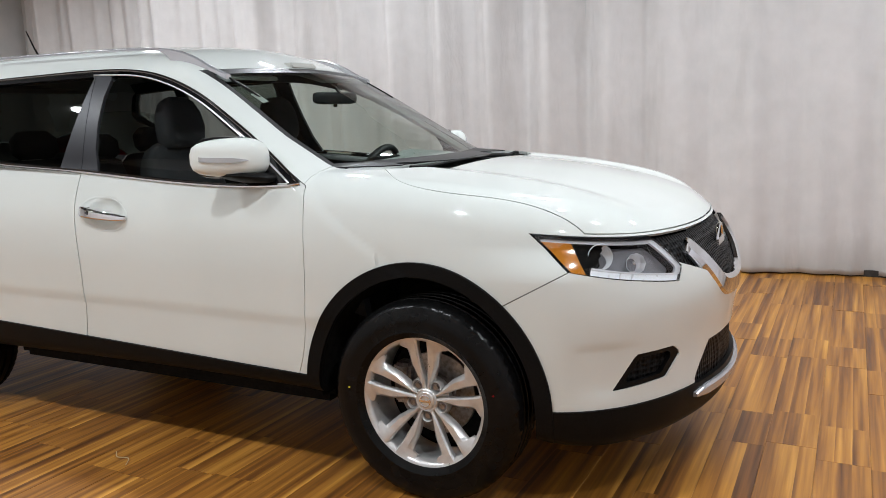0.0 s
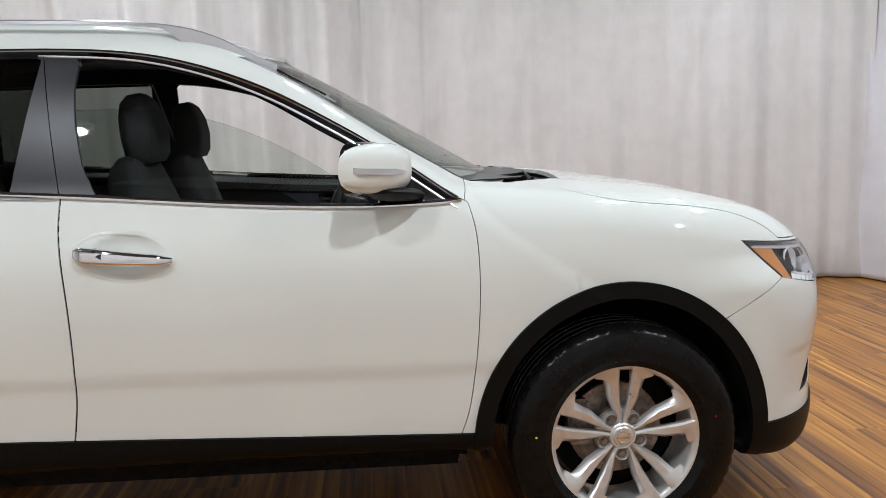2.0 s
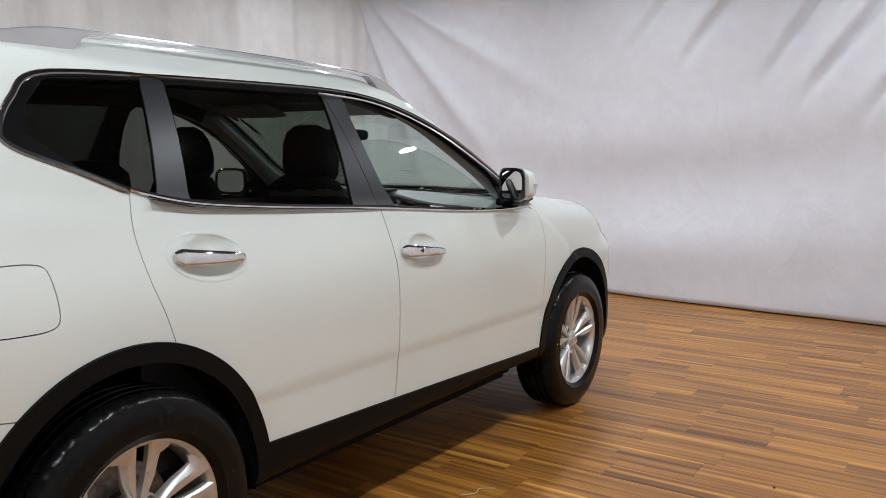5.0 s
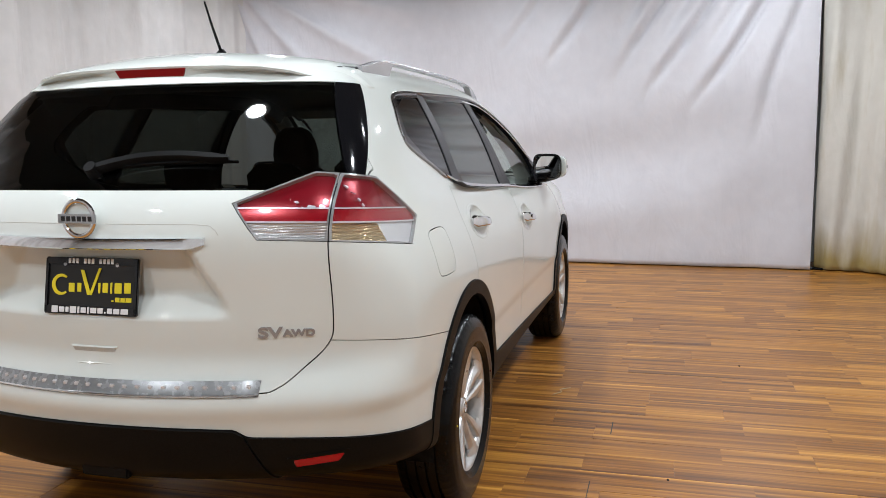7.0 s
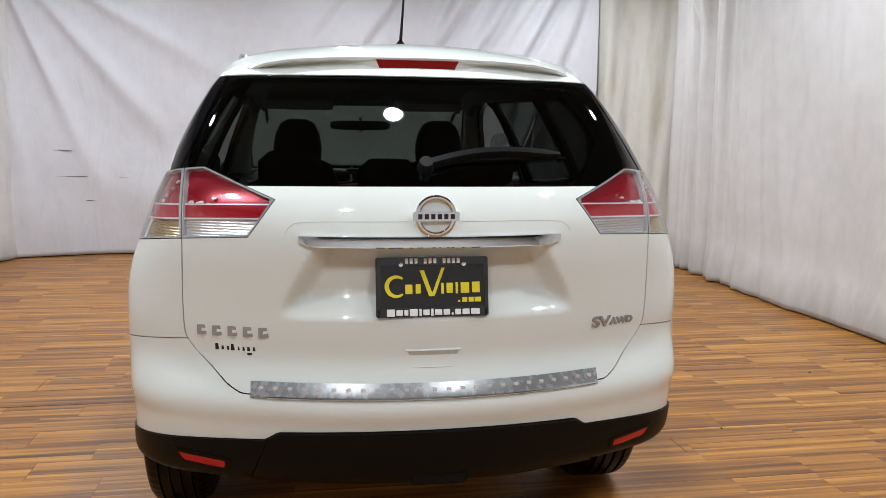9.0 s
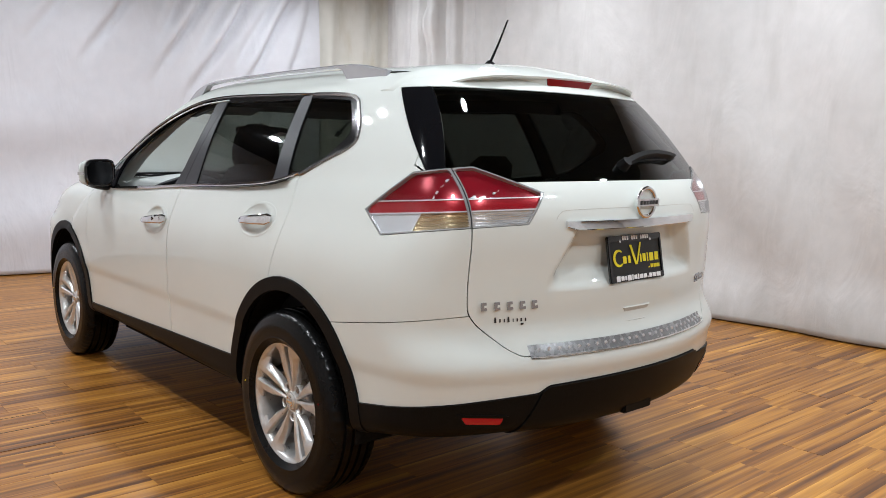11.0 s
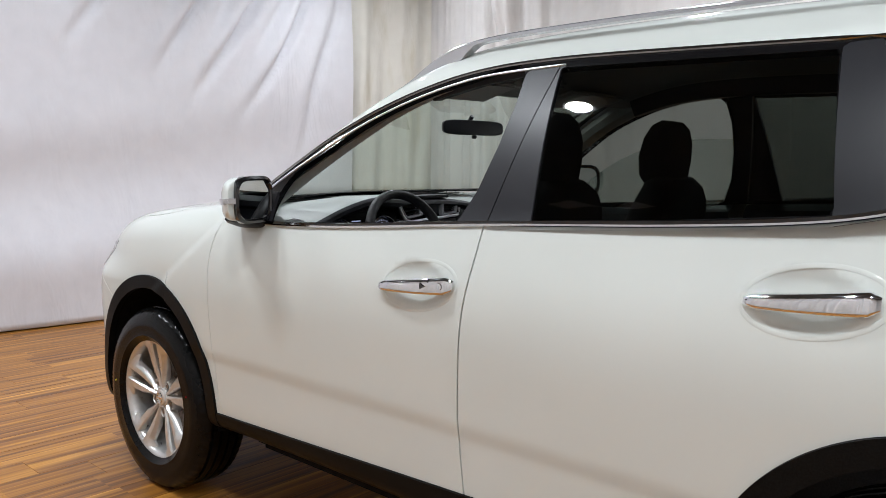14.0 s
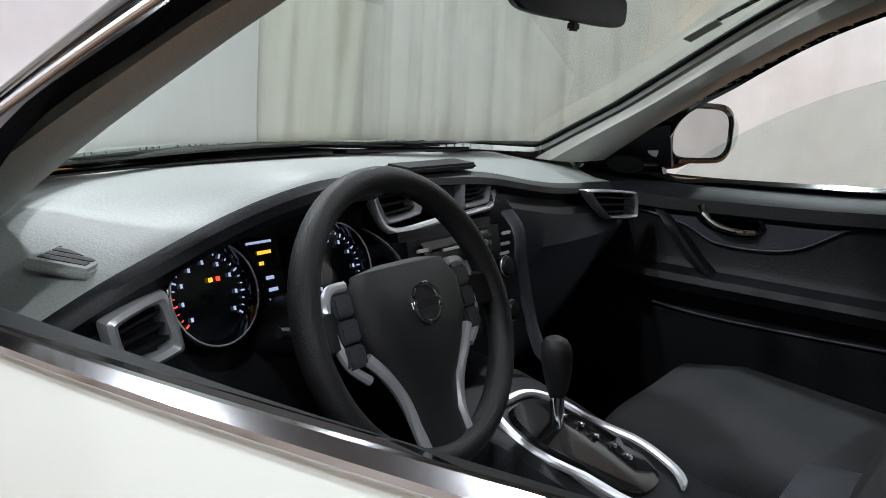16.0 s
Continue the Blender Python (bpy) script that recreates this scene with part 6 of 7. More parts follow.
# centre stack and console
lean_s = Matrix.Translation((0.640, 0.0, 0.960)) @ Matrix.Rotation(radians(14), 4, "Y")
bm = bmesh.new()
add_box(bm, 0.02, 0, 0, 0.05, 0.30, 0.20, 0.016, lean_s)
stack = part("centre_panel", bm, CABIN, dash, "black centre panel round the radio")
bm = bmesh.new()
add_box(bm, -0.004, 0.004, 0.022, 0.008, 0.205, 0.125, 0.006, lean_s)
part("radio_face", bm, GLOSSBLACK, stack, "gloss black radio face")
bm = bmesh.new()
add_box(bm, -0.009, -0.012, 0.014, 0.004, 0.098, 0.060, 0.002, lean_s)
part("radio_screen", bm, mat("pale_screen", (0.42, 0.42, 0.38), 0.2), stack, "pale radio screen")
bm = bmesh.new()
add_box(bm, -0.010, 0.004, 0.070, 0.004, 0.13, 0.005, 0.001, lean_s)
part("disc_slot", bm, METALTRIM, stack, "metal-edged disc slot")
for y, z in ((0.085, 0.0), (-0.128, 0.010), (-0.128, -0.072), (0.085, -0.072), (0.0, -0.078)):
    bm = bmesh.new()
    add_lathe(bm, [(0.019, 0.0), (0.019, 0.014), (0.016, 0.020), (0.0005, 0.021)], lean_s @ Matrix.Translation((-0.004, y, z)) @ Matrix.Rotation(-math.pi / 2, 4, "Y"), 20)
    kn = part("knob", bm, CABIN, stack, "round knob with a metal edge")
    bm = bmesh.new()
    add_lathe(bm, [(0.0185 + 0.0018 * math.cos(a), 0.012 + 0.0018 * math.sin(a)) for a in np.linspace(0, 2 * math.pi, 8, endpoint=False)], lean_s @ Matrix.Translation((-0.004, y, z)) @ Matrix.Rotation(-math.pi / 2, 4, "Y"), 20, closed=True)
    part("knob_ring", bm, METALTRIM, kn)
for z in (0.076, 0.056, 0.038):
    for y in (0.122, -0.126):
        bm = bmesh.new()
        add_box(bm, -0.008, y, z, 0.006, 0.030, 0.006, 0.002, lean_s)
        part("button", bm, METALTRIM, stack)
for sgn in (1, -1):
    bm = bmesh.new()
    P = catmull([(0.690, sgn * 0.200, 1.070), (0.640, sgn * 0.180, 1.035), (0.622, sgn * 0.172, 0.97), (0.590, sgn * 0.166, 0.87), (0.55, sgn * 0.158, 0.80)], 6)
    add_sweep(bm, P, [(-0.8, -0.6 * sgn, 0)] * len(P), 0.012, 0.006)
    part("stack_edge", bm, CABINMID, stack, "slate edge of the centre stack")
bm = bmesh.new()
rings = []
for x, z, w in ((0.72, 0.80, 0.15), (0.58, 0.785, 0.145), (0.46, 0.762, 0.135), (0.30, 0.715, 0.125), (0.20, 0.695, 0.122), (0.0, 0.70, 0.12), (-0.05, 0.70, 0.11)):
    rings.append([Vector((x, y, zz)) for y, zz in ((-w, 0.44), (-w, z - 0.03), (-w + 0.012, z - 0.006), (-w + 0.03, z), (w - 0.03, z), (w - 0.012, z - 0.006), (w, z - 0.03), (w, 0.44))])
add_loft(bm, rings)
console = part("centre_console", bm, CABIN, car, "black centre console")
slope_z = lambda x: float(np.interp(x, [0.20, 0.30, 0.46, 0.58], [0.695, 0.715, 0.762, 0.785]))
bm = bmesh.new()
add_loft(bm, [[Vector((0.385 + 0.125 * math.copysign(abs(math.cos(q)) ** 0.7, math.cos(q)) * f, 0.072 * math.copysign(abs(math.sin(q)) ** 0.7, math.sin(q)) * f, slope_z(0.385 + 0.125 * math.cos(q)) + h)) for q in np.linspace(0, 2 * math.pi, 32, endpoint=False)] for f, h in ((1.0, -0.01), (1.0, 0.006), (0.93, 0.010))])
gp = part("gear_plate", bm, GLOSSBLACK, console, "gloss black gear plate")
for k in range(5):
    bm = bmesh.new()
    x = 0.44 - 0.030 * k
    add_lathe(bm, [(0.010, 0.0), (0.010, 0.004), (0.006, 0.0055), (0.0005, 0.006)], Matrix.Translation((x, -0.030 - 0.006 * (k % 2), slope_z(x) + 0.010)), 12)
    part("gear_mark", bm, CHROME, gp, "small chrome gear mark")
bm = bmesh.new()
P = [(0.375 + 0.150 * math.copysign(abs(math.cos(q)) ** 0.6, math.cos(q)), 0.090 * math.copysign(abs(math.sin(q)) ** 0.6, math.sin(q)), slope_z(0.375 + 0.150 * math.cos(q)) + 0.003) for q in np.linspace(-2.9, 2.9, 48)]
add_sweep(bm, P, [(-0.25, 0, 0.97)] * 48, 0.0075, 0.009)
part("gear_trim", bm, METALTRIM, console, "satin metal gear surround")
bm = bmesh.new()
add_tube(bm, [(0.432, 0, 0.755), (0.437, 0, 0.835)], [0.012, 0.011], 12)
lever = part("gear_lever", bm, CHROME, console, "gear lever with a black knob")
bm = bmesh.new()
add_loft(bm, [[Vector((0.437 + dx + a * math.cos(q), 0.85 * a * math.sin(q), z)) for q in np.linspace(0, 2 * math.pi, 18, endpoint=False)] for a, z, dx in ((0.012, 0.808, 0), (0.018, 0.822, 0), (0.024, 0.850, 0.003), (0.027, 0.878, 0.006), (0.026, 0.893, 0.008), (0.019, 0.905, 0.009), (0.008, 0.910, 0.009))])
part("knob", bm, LEATHER, lever)
bm = bmesh.new()
pad(bm, [(0.085, 0.735, 0.070, 0.020, 0, -0.01), (0.07, 0.745, 0.098, 0.042, 0, -0.01), (-0.05, 0.750, 0.105, 0.048, 0, -0.01), (-0.22, 0.752, 0.102, 0.046, 0, -0.01)])
part("armrest", bm, CABINMID, console, "padded slate centre armrest")

# steering wheel
sw = Matrix.Translation((0.468, 0.372, 1.011)) @ Matrix.Rotation(radians(-66), 4, "Y") @ Matrix.Rotation(math.pi, 4, "Z")
bm = bmesh.new()
add_lathe(bm, [(0.174 + 0.0165 * math.cos(a), 0.022 + 0.019 * math.sin(a)) for a in np.linspace(0, 2 * math.pi, 16, endpoint=False)], sw, 64, closed=True)
wheel_rim = part("steering_wheel", bm, LEATHER, car, "black leather steering wheel with metal trim")


def pillow(rows, m):
    """A rounded slab in a wheel's plane: rows of (up, half width, half depth, lift)."""
    bm = bmesh.new()
    rings = []
    for u, w, d, lift in rows:
        rings.append([m @ Vector((-u, w * math.copysign(abs(math.cos(q)) ** 0.6, math.cos(q)), lift + d * math.sin(q))) for q in np.linspace(0, 2 * math.pi, 20, endpoint=False)])
    return add_loft(bm, rings)


part("airbag_cover", pillow([(0.070, 0.04, 0.008, 0.018), (0.064, 0.082, 0.020, 0.018), (0.035, 0.100, 0.028, 0.018), (-0.005, 0.098, 0.030, 0.016), (-0.045, 0.078, 0.026, 0.013), (-0.085, 0.054, 0.020, 0.009), (-0.125, 0.042, 0.014, 0.010), (-0.165, 0.040, 0.010, 0.018)], sw), LEATHER, wheel_rim, "padded black wheel hub")
for sgn in (1, -1):
    bm = bmesh.new()
    rings = []
    for v, u, w, rise in ((0.075, 0.018, 0.030, 0.0), (0.12, 0.010, 0.026, 0.004), (0.168, 0.008, 0.024, 0.018)):
        rings.append([sw @ Vector((-u + dx * w, sgn * v, dz + rise)) for dx, dz in ((-1, 0.004), (-0.8, 0.014), (0.8, 0.014), (1, 0.004), (0.8, -0.008), (-0.8, -0.008))])
    add_loft(bm, rings)
    sp = part("wheel_spoke", bm, LEATHER, wheel_rim)
    bm = bmesh.new()
    P = [sw @ Vector((x, sgn * y, 0.016)) for x, y in ((-0.056, 0.098), (-0.052, 0.126), (-0.02, 0.136), (0.03, 0.124), (0.055, 0.098))]
    add_tube(bm, catmull([tuple(p) for p in P], 5), 0.006, 8)
    part("spoke_trim", bm, METALTRIM, sp, "satin metal spoke trim")
    for k in range(3):
        bm = bmesh.new()
        add_box(bm, 0, 0, 0, 0.026, 0.030, 0.010, 0.003, sw @ Matrix.Translation((-0.034 + k * 0.029, sgn * 0.113, 0.020)))
        part("button", bm, CABINMID, sp)
    bm = bmesh.new()
    P = [tuple(sw @ Vector(q)) for q in ((0.030, sgn * 0.098, 0.020), (0.055, sgn * 0.078, 0.022), (0.09, sgn * 0.055, 0.018), (0.13, sgn * 0.044, 0.016), (0.168, sgn * 0.042, 0.022))]
    add_tube(bm, catmull(P, 5), 0.0075, 8)
    part("lower_spoke", bm, METALTRIM, wheel_rim, "satin metal lower spoke")
bm = bmesh.new()
em = sw @ Matrix.Translation((-0.012, 0, 0.047))
add_lathe(bm, [(0.024 + 0.003 * math.cos(a), 0.003 * math.sin(a)) for a in np.linspace(0, 2 * math.pi, 10, endpoint=False)], em, 28, closed=True)
add_box(bm, 0, 0, 0, 0.010, 0.058, 0.003, 0.001, em)
part("wheel_badge", bm, CHROME, wheel_rim, "chrome ring badge")
bm = bmesh.new()
add_tube(bm, [tuple(sw @ Vector((0, 0, -0.01))), (0.70, 0.372, 0.95)], 0.045, 16)
part("steering_column", bm, CABIN, car, "black steering column")
for sgn in (1, -1):
    bm = bmesh.new()
    a = sw @ Vector((0.0, sgn * 0.03, -0.055))
    b = sw @ Vector((-0.025, sgn * 0.155, -0.045))
    add_tube(bm, [tuple(a), tuple(b)], [0.009, 0.007], 10)
    part("column_stalk", bm, CABIN, car, "black column stalk")

# inside mirror, visors, sticker
bm = bmesh.new()
add_loft(bm, [[Vector((0.455 + d + 0.012 * 0, 0.003 + 0.178 * f * math.copysign(abs(math.cos(q)) ** 0.4, math.cos(q)), 1.427 + 0.029 * f * math.copysign(abs(math.sin(q)) ** 0.5, math.sin(q)))) for q in np.linspace(0, 2 * math.pi, 32, endpoint=False)] for d, f in ((0.0, 0.96), (0.004, 1.0), (0.016, 0.97), (0.030, 0.8), (0.036, 0.4))])
im = part("inside_mirror", bm, CABIN, car, "black inside mirror")
bm = bmesh.new()
add_tube(bm, [(0.478, 0, 1.430), (0.490, 0, 1.450), (0.472, 0, 1.472)], 0.009, 10)
part("stem", bm, CABIN, im)
bm = bmesh.new()
add_box(bm, 0.462, 0.0, 1.392, 0.012, 0.022, 0.014, 0.003)
part("lever", bm, CABIN, im)
for y in (0.36, -0.36):
    bm = bmesh.new()
    add_box(bm, 0.20, y, 1.538, 0.16, 0.38, 0.018, 0.007, Matrix.Rotation(radians(16), 4, "Y"))
    part("sun_visor", bm, TRIMGREY, car, "grey sun visor")
bm = bmesh.new()
add_box(bm, 0.20, 0, 1.58, 0.20, 0.20, 0.03, 0.01)
part("roof_console", bm, TRIMGREY, car, "grey roof console")
P, N = settle([(0.95, -0.545, 1.43)], (-1, 0, 0))
bm = bmesh.new()
t1 = Vector((-0.62, 0.02, 0.45)).normalized()
m = Matrix.Translation(Vector(P[0]) - Vector(N[0]) * 0.004)
nn = Vector(N[0])
t1 = (t1 - nn * t1.dot(nn)).normalized()
rot = Matrix((t1, nn.cross(t1), nn)).transposed().to_4x4()
add_box(bm, 0, 0, 0, 0.075, 0.035, 0.0006, 0, m @ rot)
part("windscreen_sticker", bm, mat("pale_sticker", (0.42, 0.45, 0.42), 0.5), car, "small pale windscreen sticker")

# door cards
for s, word in SIDES:
    for x0, x1, which in ((0.86, -0.24, "front"), (-0.30, -1.25, "rear")):
        bm = bmesh.new()
        rings = []
        for x in np.linspace(x0, x1, 16):
            zb = float(np.interp(-x, [-b[0] for b in BELT], [b[1] for b in BELT])) - 0.012
            rings.append([Vector((x, s * y, z)) for y, z in ((0.838, zb + 0.004), (0.790, zb + 0.002), (0.757, zb - 0.022), (0.752, zb - 0.050), (0.775, zb - 0.064), (0.778, 0.915), (0.765, 0.895), (0.705, 0.888), (0.698, 0.872), (0.712, 0.848), (0.752, 0.835), (0.765, 0.80), (0.742, 0.788), (0.742, 0.60), (0.80, 0.45), (0.845, 0.45))])
        add_loft(bm, rings, cap=False, closed=False)
        card = part("door_card", bm, CABIN, door[which, s], "black inner door panel")
        xh = 0.425 if which == "front" else -0.62
        # grey upper inlay above a metal line that dips under the handle
        dip = catmull([(x0 - 0.10, 1.035), (xh + 0.12, 1.000), (xh + 0.02, 0.962), (xh - 0.14, 0.972), (xh - 0.26, 1.040), (xh - 0.36, 1.062)], 6)
        bm = bmesh.new()
        rings = []
        for x, z in dip:
            zb = float(np.interp(-x, [-b[0] for b in BELT], [b[1] for b in BELT])) - 0.012
            top = zb - 0.062
            rings.append([Vector((x, s * y, zz)) for y, zz in ((0.774, max(top, z + 0.006)), (0.768, max(top, z + 0.006) - 0.003), (0.768, z + 0.003), (0.774, z))])
        add_loft(bm, rings)
        part("card_inlay", bm, CABINMID, card, "slate inlay round the handle")
        bm = bmesh.new()
        add_tube(bm, [(x, s * 0.770, z) for x, z in dip], 0.0028, 8)
        part("card_trim", bm, CABINMID, card, "thin slate trim line")
        bm = bmesh.new()
        add_loft(bm, [[Vector((xh + 0.082 * f * math.cos(q), s * (0.769 - d), 1.022 + 0.036 * f * math.sin(q) - 0.10 * 0.082 * f * math.cos(q) * -1)) for q in np.linspace(0, 2 * math.pi, 28, endpoint=False)] for f, d in ((1.0, 0.0), (1.0, 0.006), (0.86, 0.007), (0.82, 0.001))])
        part("handle_cup", bm, GLOSSBLACK, card, "gloss black handle cup")
        bm = bmesh.new()
        add_tube(bm, catmull([(xh + 0.066, s * 0.757, 1.048), (xh + 0.050, s * 0.748, 1.026), (xh + 0.015, s * 0.744, 1.006), (xh - 0.030, s * 0.745, 1.000), (xh - 0.066, s * 0.752, 1.003)], 5), np.interp(np.arange(21), [0, 4, 20], [0.010, 0.009, 0.006]), 10)
        part("inner_handle", bm, CHROME, card, "chrome inner door handle")
        # slanting pull grip from the inlay down to the armrest
        bm = bmesh.new()
        rings = []
        for (x, z), d in zip(catmull([(xh + 0.17, 1.030), (xh + 0.12, 0.985), (xh + 0.05, 0.915), (xh - 0.02, 0.875), (xh - 0.10, 0.868)], 5), np.interp(np.arange(21), [0, 5, 14, 20], [0.006, 0.036, 0.052, 0.03])):
            rings.append([Vector((x + dx, s * (0.772 - d * k), z + dz)) for k, dx, dz in ((0, 0.03, 0.008), (0.9, 0.020, 0.004), (1.0, 0.0, 0.0), (0.9, -0.016, -0.006), (0, -0.024, -0.012))])
        add_loft(bm, rings)
        part("pull_grip", bm, CABIN, card, "black pull grip")
        bm = bmesh.new()
        add_tube(bm, catmull([(x0 - 0.28, s * 0.740, 0.802), (xh - 0.05, s * 0.738, 0.792), (x1 + 0.05, s * 0.738, 0.806)], 6), 0.0035, 8)
        part("pocket_edge", bm, CABINMID, card, "edge of the door pocket")


# ---------------------------------------------------------------- the room: curtains, ceiling and lamps
def cloth(name, low, high, foot_tone=None):
    m = grain(mat(name, high, 0.85, 0, 0, 0.2), 1.3, low, high, 0.0, second=7)
    t = m.node_tree
    b = t.nodes["Principled BSDF"]
    b.inputs["Sheen Weight"].default_value = 0.15
    co = t.nodes.new("ShaderNodeTexCoord")
    w = t.nodes.new("ShaderNodeTexNoise")
    w.inputs["Scale"].default_value = 400
    bp = t.nodes.new("ShaderNodeBump")
    bp.inputs["Strength"].default_value = 0.15
    bp.inputs["Distance"].default_value = 0.002
    t.links.new(co.outputs["Object"], w.inputs["Vector"])
    t.links.new(w.outputs["Fac"], bp.inputs["Height"])
    t.links.new(bp.outputs[0], b.inputs["Normal"])
    soft = t.nodes.new("ShaderNodeTexNoise")
    soft.inputs["Scale"].default_value = 2.2
    soft.inputs["Detail"].default_value = 4
    soft.inputs["Distortion"].default_value = 0.8
    sm = t.nodes.new("ShaderNodeMapping")
    sm.inputs["Scale"].default_value = (1.4, 1.4, 0.5)
    sm.inputs["Rotation"].default_value = (0.35, 0.2, 0)
    t.links.new(co.outputs["Object"], sm.inputs[0])
    t.links.new(sm.outputs[0], soft.inputs["Vector"])
    bb = t.nodes.new("ShaderNodeBump")
    bb.inputs["Strength"].default_value = 0.30
    bb.inputs["Distance"].default_value = 0.09
    t.links.new(soft.outputs["Fac"], bb.inputs["Height"])
    t.links.new(bb.outputs[0], bp.inputs["Normal"])
    # mix in a second colour, uneven and stronger towards the floor
    if foot_tone:
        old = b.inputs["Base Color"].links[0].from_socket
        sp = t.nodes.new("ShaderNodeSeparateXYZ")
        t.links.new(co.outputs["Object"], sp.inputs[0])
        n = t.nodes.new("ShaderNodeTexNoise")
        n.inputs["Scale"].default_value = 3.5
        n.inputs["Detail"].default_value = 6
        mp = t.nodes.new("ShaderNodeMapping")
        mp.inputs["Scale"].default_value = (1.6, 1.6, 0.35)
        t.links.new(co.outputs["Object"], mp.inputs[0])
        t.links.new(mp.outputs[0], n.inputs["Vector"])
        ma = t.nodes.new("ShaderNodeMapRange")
        ma.inputs["From Min"].default_value, ma.inputs["From Max"].default_value = foot_tone[1], 0.02
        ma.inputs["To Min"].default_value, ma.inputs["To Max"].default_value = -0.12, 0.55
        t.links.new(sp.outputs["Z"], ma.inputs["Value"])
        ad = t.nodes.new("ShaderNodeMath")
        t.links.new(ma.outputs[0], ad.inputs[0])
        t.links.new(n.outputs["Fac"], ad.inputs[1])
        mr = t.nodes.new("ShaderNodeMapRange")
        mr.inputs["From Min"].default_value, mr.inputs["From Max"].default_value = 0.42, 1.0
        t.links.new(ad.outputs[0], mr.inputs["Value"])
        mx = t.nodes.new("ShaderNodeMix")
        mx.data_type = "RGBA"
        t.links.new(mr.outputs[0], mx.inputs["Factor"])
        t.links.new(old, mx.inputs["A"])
        mx.inputs["B"].default_value = (*foot_tone[0], 1)
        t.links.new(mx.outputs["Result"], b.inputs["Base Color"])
    return m


CLOTH_FRONT = cloth("white_backdrop_cloth", (0.585, 0.58, 0.615), (0.64, 0.635, 0.67))
# the side curtains turn greyer towards the floor
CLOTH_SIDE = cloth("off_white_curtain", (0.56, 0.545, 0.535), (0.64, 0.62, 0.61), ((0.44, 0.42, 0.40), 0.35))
CLOTH_STAIN = cloth("stained_cream_curtain", (0.60, 0.58, 0.525), (0.66, 0.64, 0.59), ((0.34, 0.26, 0.10), 0.55))


def waves(seed, s, z, terms):
    """Irregular folds: sines of changing pace along s, leaning with z."""
    rng = random.Random(seed)
    out = np.zeros_like(s)
    for length, amp in terms:
        ph, lean, wob = rng.uniform(0, 6.28), rng.uniform(-0.08, 0.08), rng.uniform(0.6, 1.4)
        u = 2 * math.pi / length * (s + lean * (3 - z) + 0.12 * length * np.sin(s * wob + ph) * 2)
        w = np.sin(u + ph)
        out += amp * (w * np.abs(w) ** 0.3) * (0.65 + 0.35 * np.sin(s * 0.9 * wob + ph * 2 + z * 0.4))
    return out


def curtain(name, plan, folds, material, label, top=CEIL + 0.11, du=0.028, dz=0.045, hem=True):
    """A hanging cloth along a plan line; folds(s, z) pushes it inwards to the room."""
    P = catmull(plan, 24)
    d = np.r_[0, np.cumsum(np.linalg.norm(np.diff(P, axis=0), axis=1))]
    s = np.arange(0, d[-1] + du / 2, du)
    px, py = np.interp(s, d, P[:, 0]), np.interp(s, d, P[:, 1])
    tx, ty = np.gradient(px), np.gradient(py)
    l = np.hypot(tx, ty)
    nx, ny = -ty / l, tx / l
    z = np.r_[np.arange(0.012, top, dz), top]
    S, Z = np.meshgrid(s, z)
    off = 0.03 + 2.1 * (folds(S, Z) - 0.03)
    X, Y = px + nx * off, py + ny * off
    n, m = len(s), len(z)
    V = np.stack([X, Y, Z], -1).reshape(-1, 3)
    B = V.copy()
    B[:, 0] -= np.tile(nx, m) * 0.006
    B[:, 1] -= np.tile(ny, m) * 0.006
    k = (np.arange(m - 1)[:, None] * n + np.arange(n - 1)[None]).ravel()
    F = np.stack([k, k + 1, k + n + 1, k + n], 1)
    N = len(V)
    faces = F.tolist() + (F[:, ::-1] + N).tolist()
    for j in range(n - 1):
        faces.append([j + 1, j, j + N, j + 1 + N])
    me = bpy.data.meshes.new(name)
    me.from_pydata(np.concatenate([V, B]).tolist(), [], faces)
    me.update()
    me.shade_smooth()
    me.materials.append(material)
    return tagged(link_mesh(name, me), label, "curtain", kind="structure")


def folds_left(s, z):
    deep = 0.7 + 0.5 * ramp((s - 2.5) / 2.0)
    return 0.03 + deep * waves(3, s, z, ((0.56, 0.044), (0.25, 0.016), (1.5, 0.03))) + 0.006 * waves(5, s, z, ((0.11, 0.6),)) * ramp((s - 4.0) / 1.0)


def pleat(u):
    """Narrow rounded ridges with wide shallow valleys between."""
    return np.exp(-2.2 * (1 - np.cos(u))) * 1.6 - 0.4


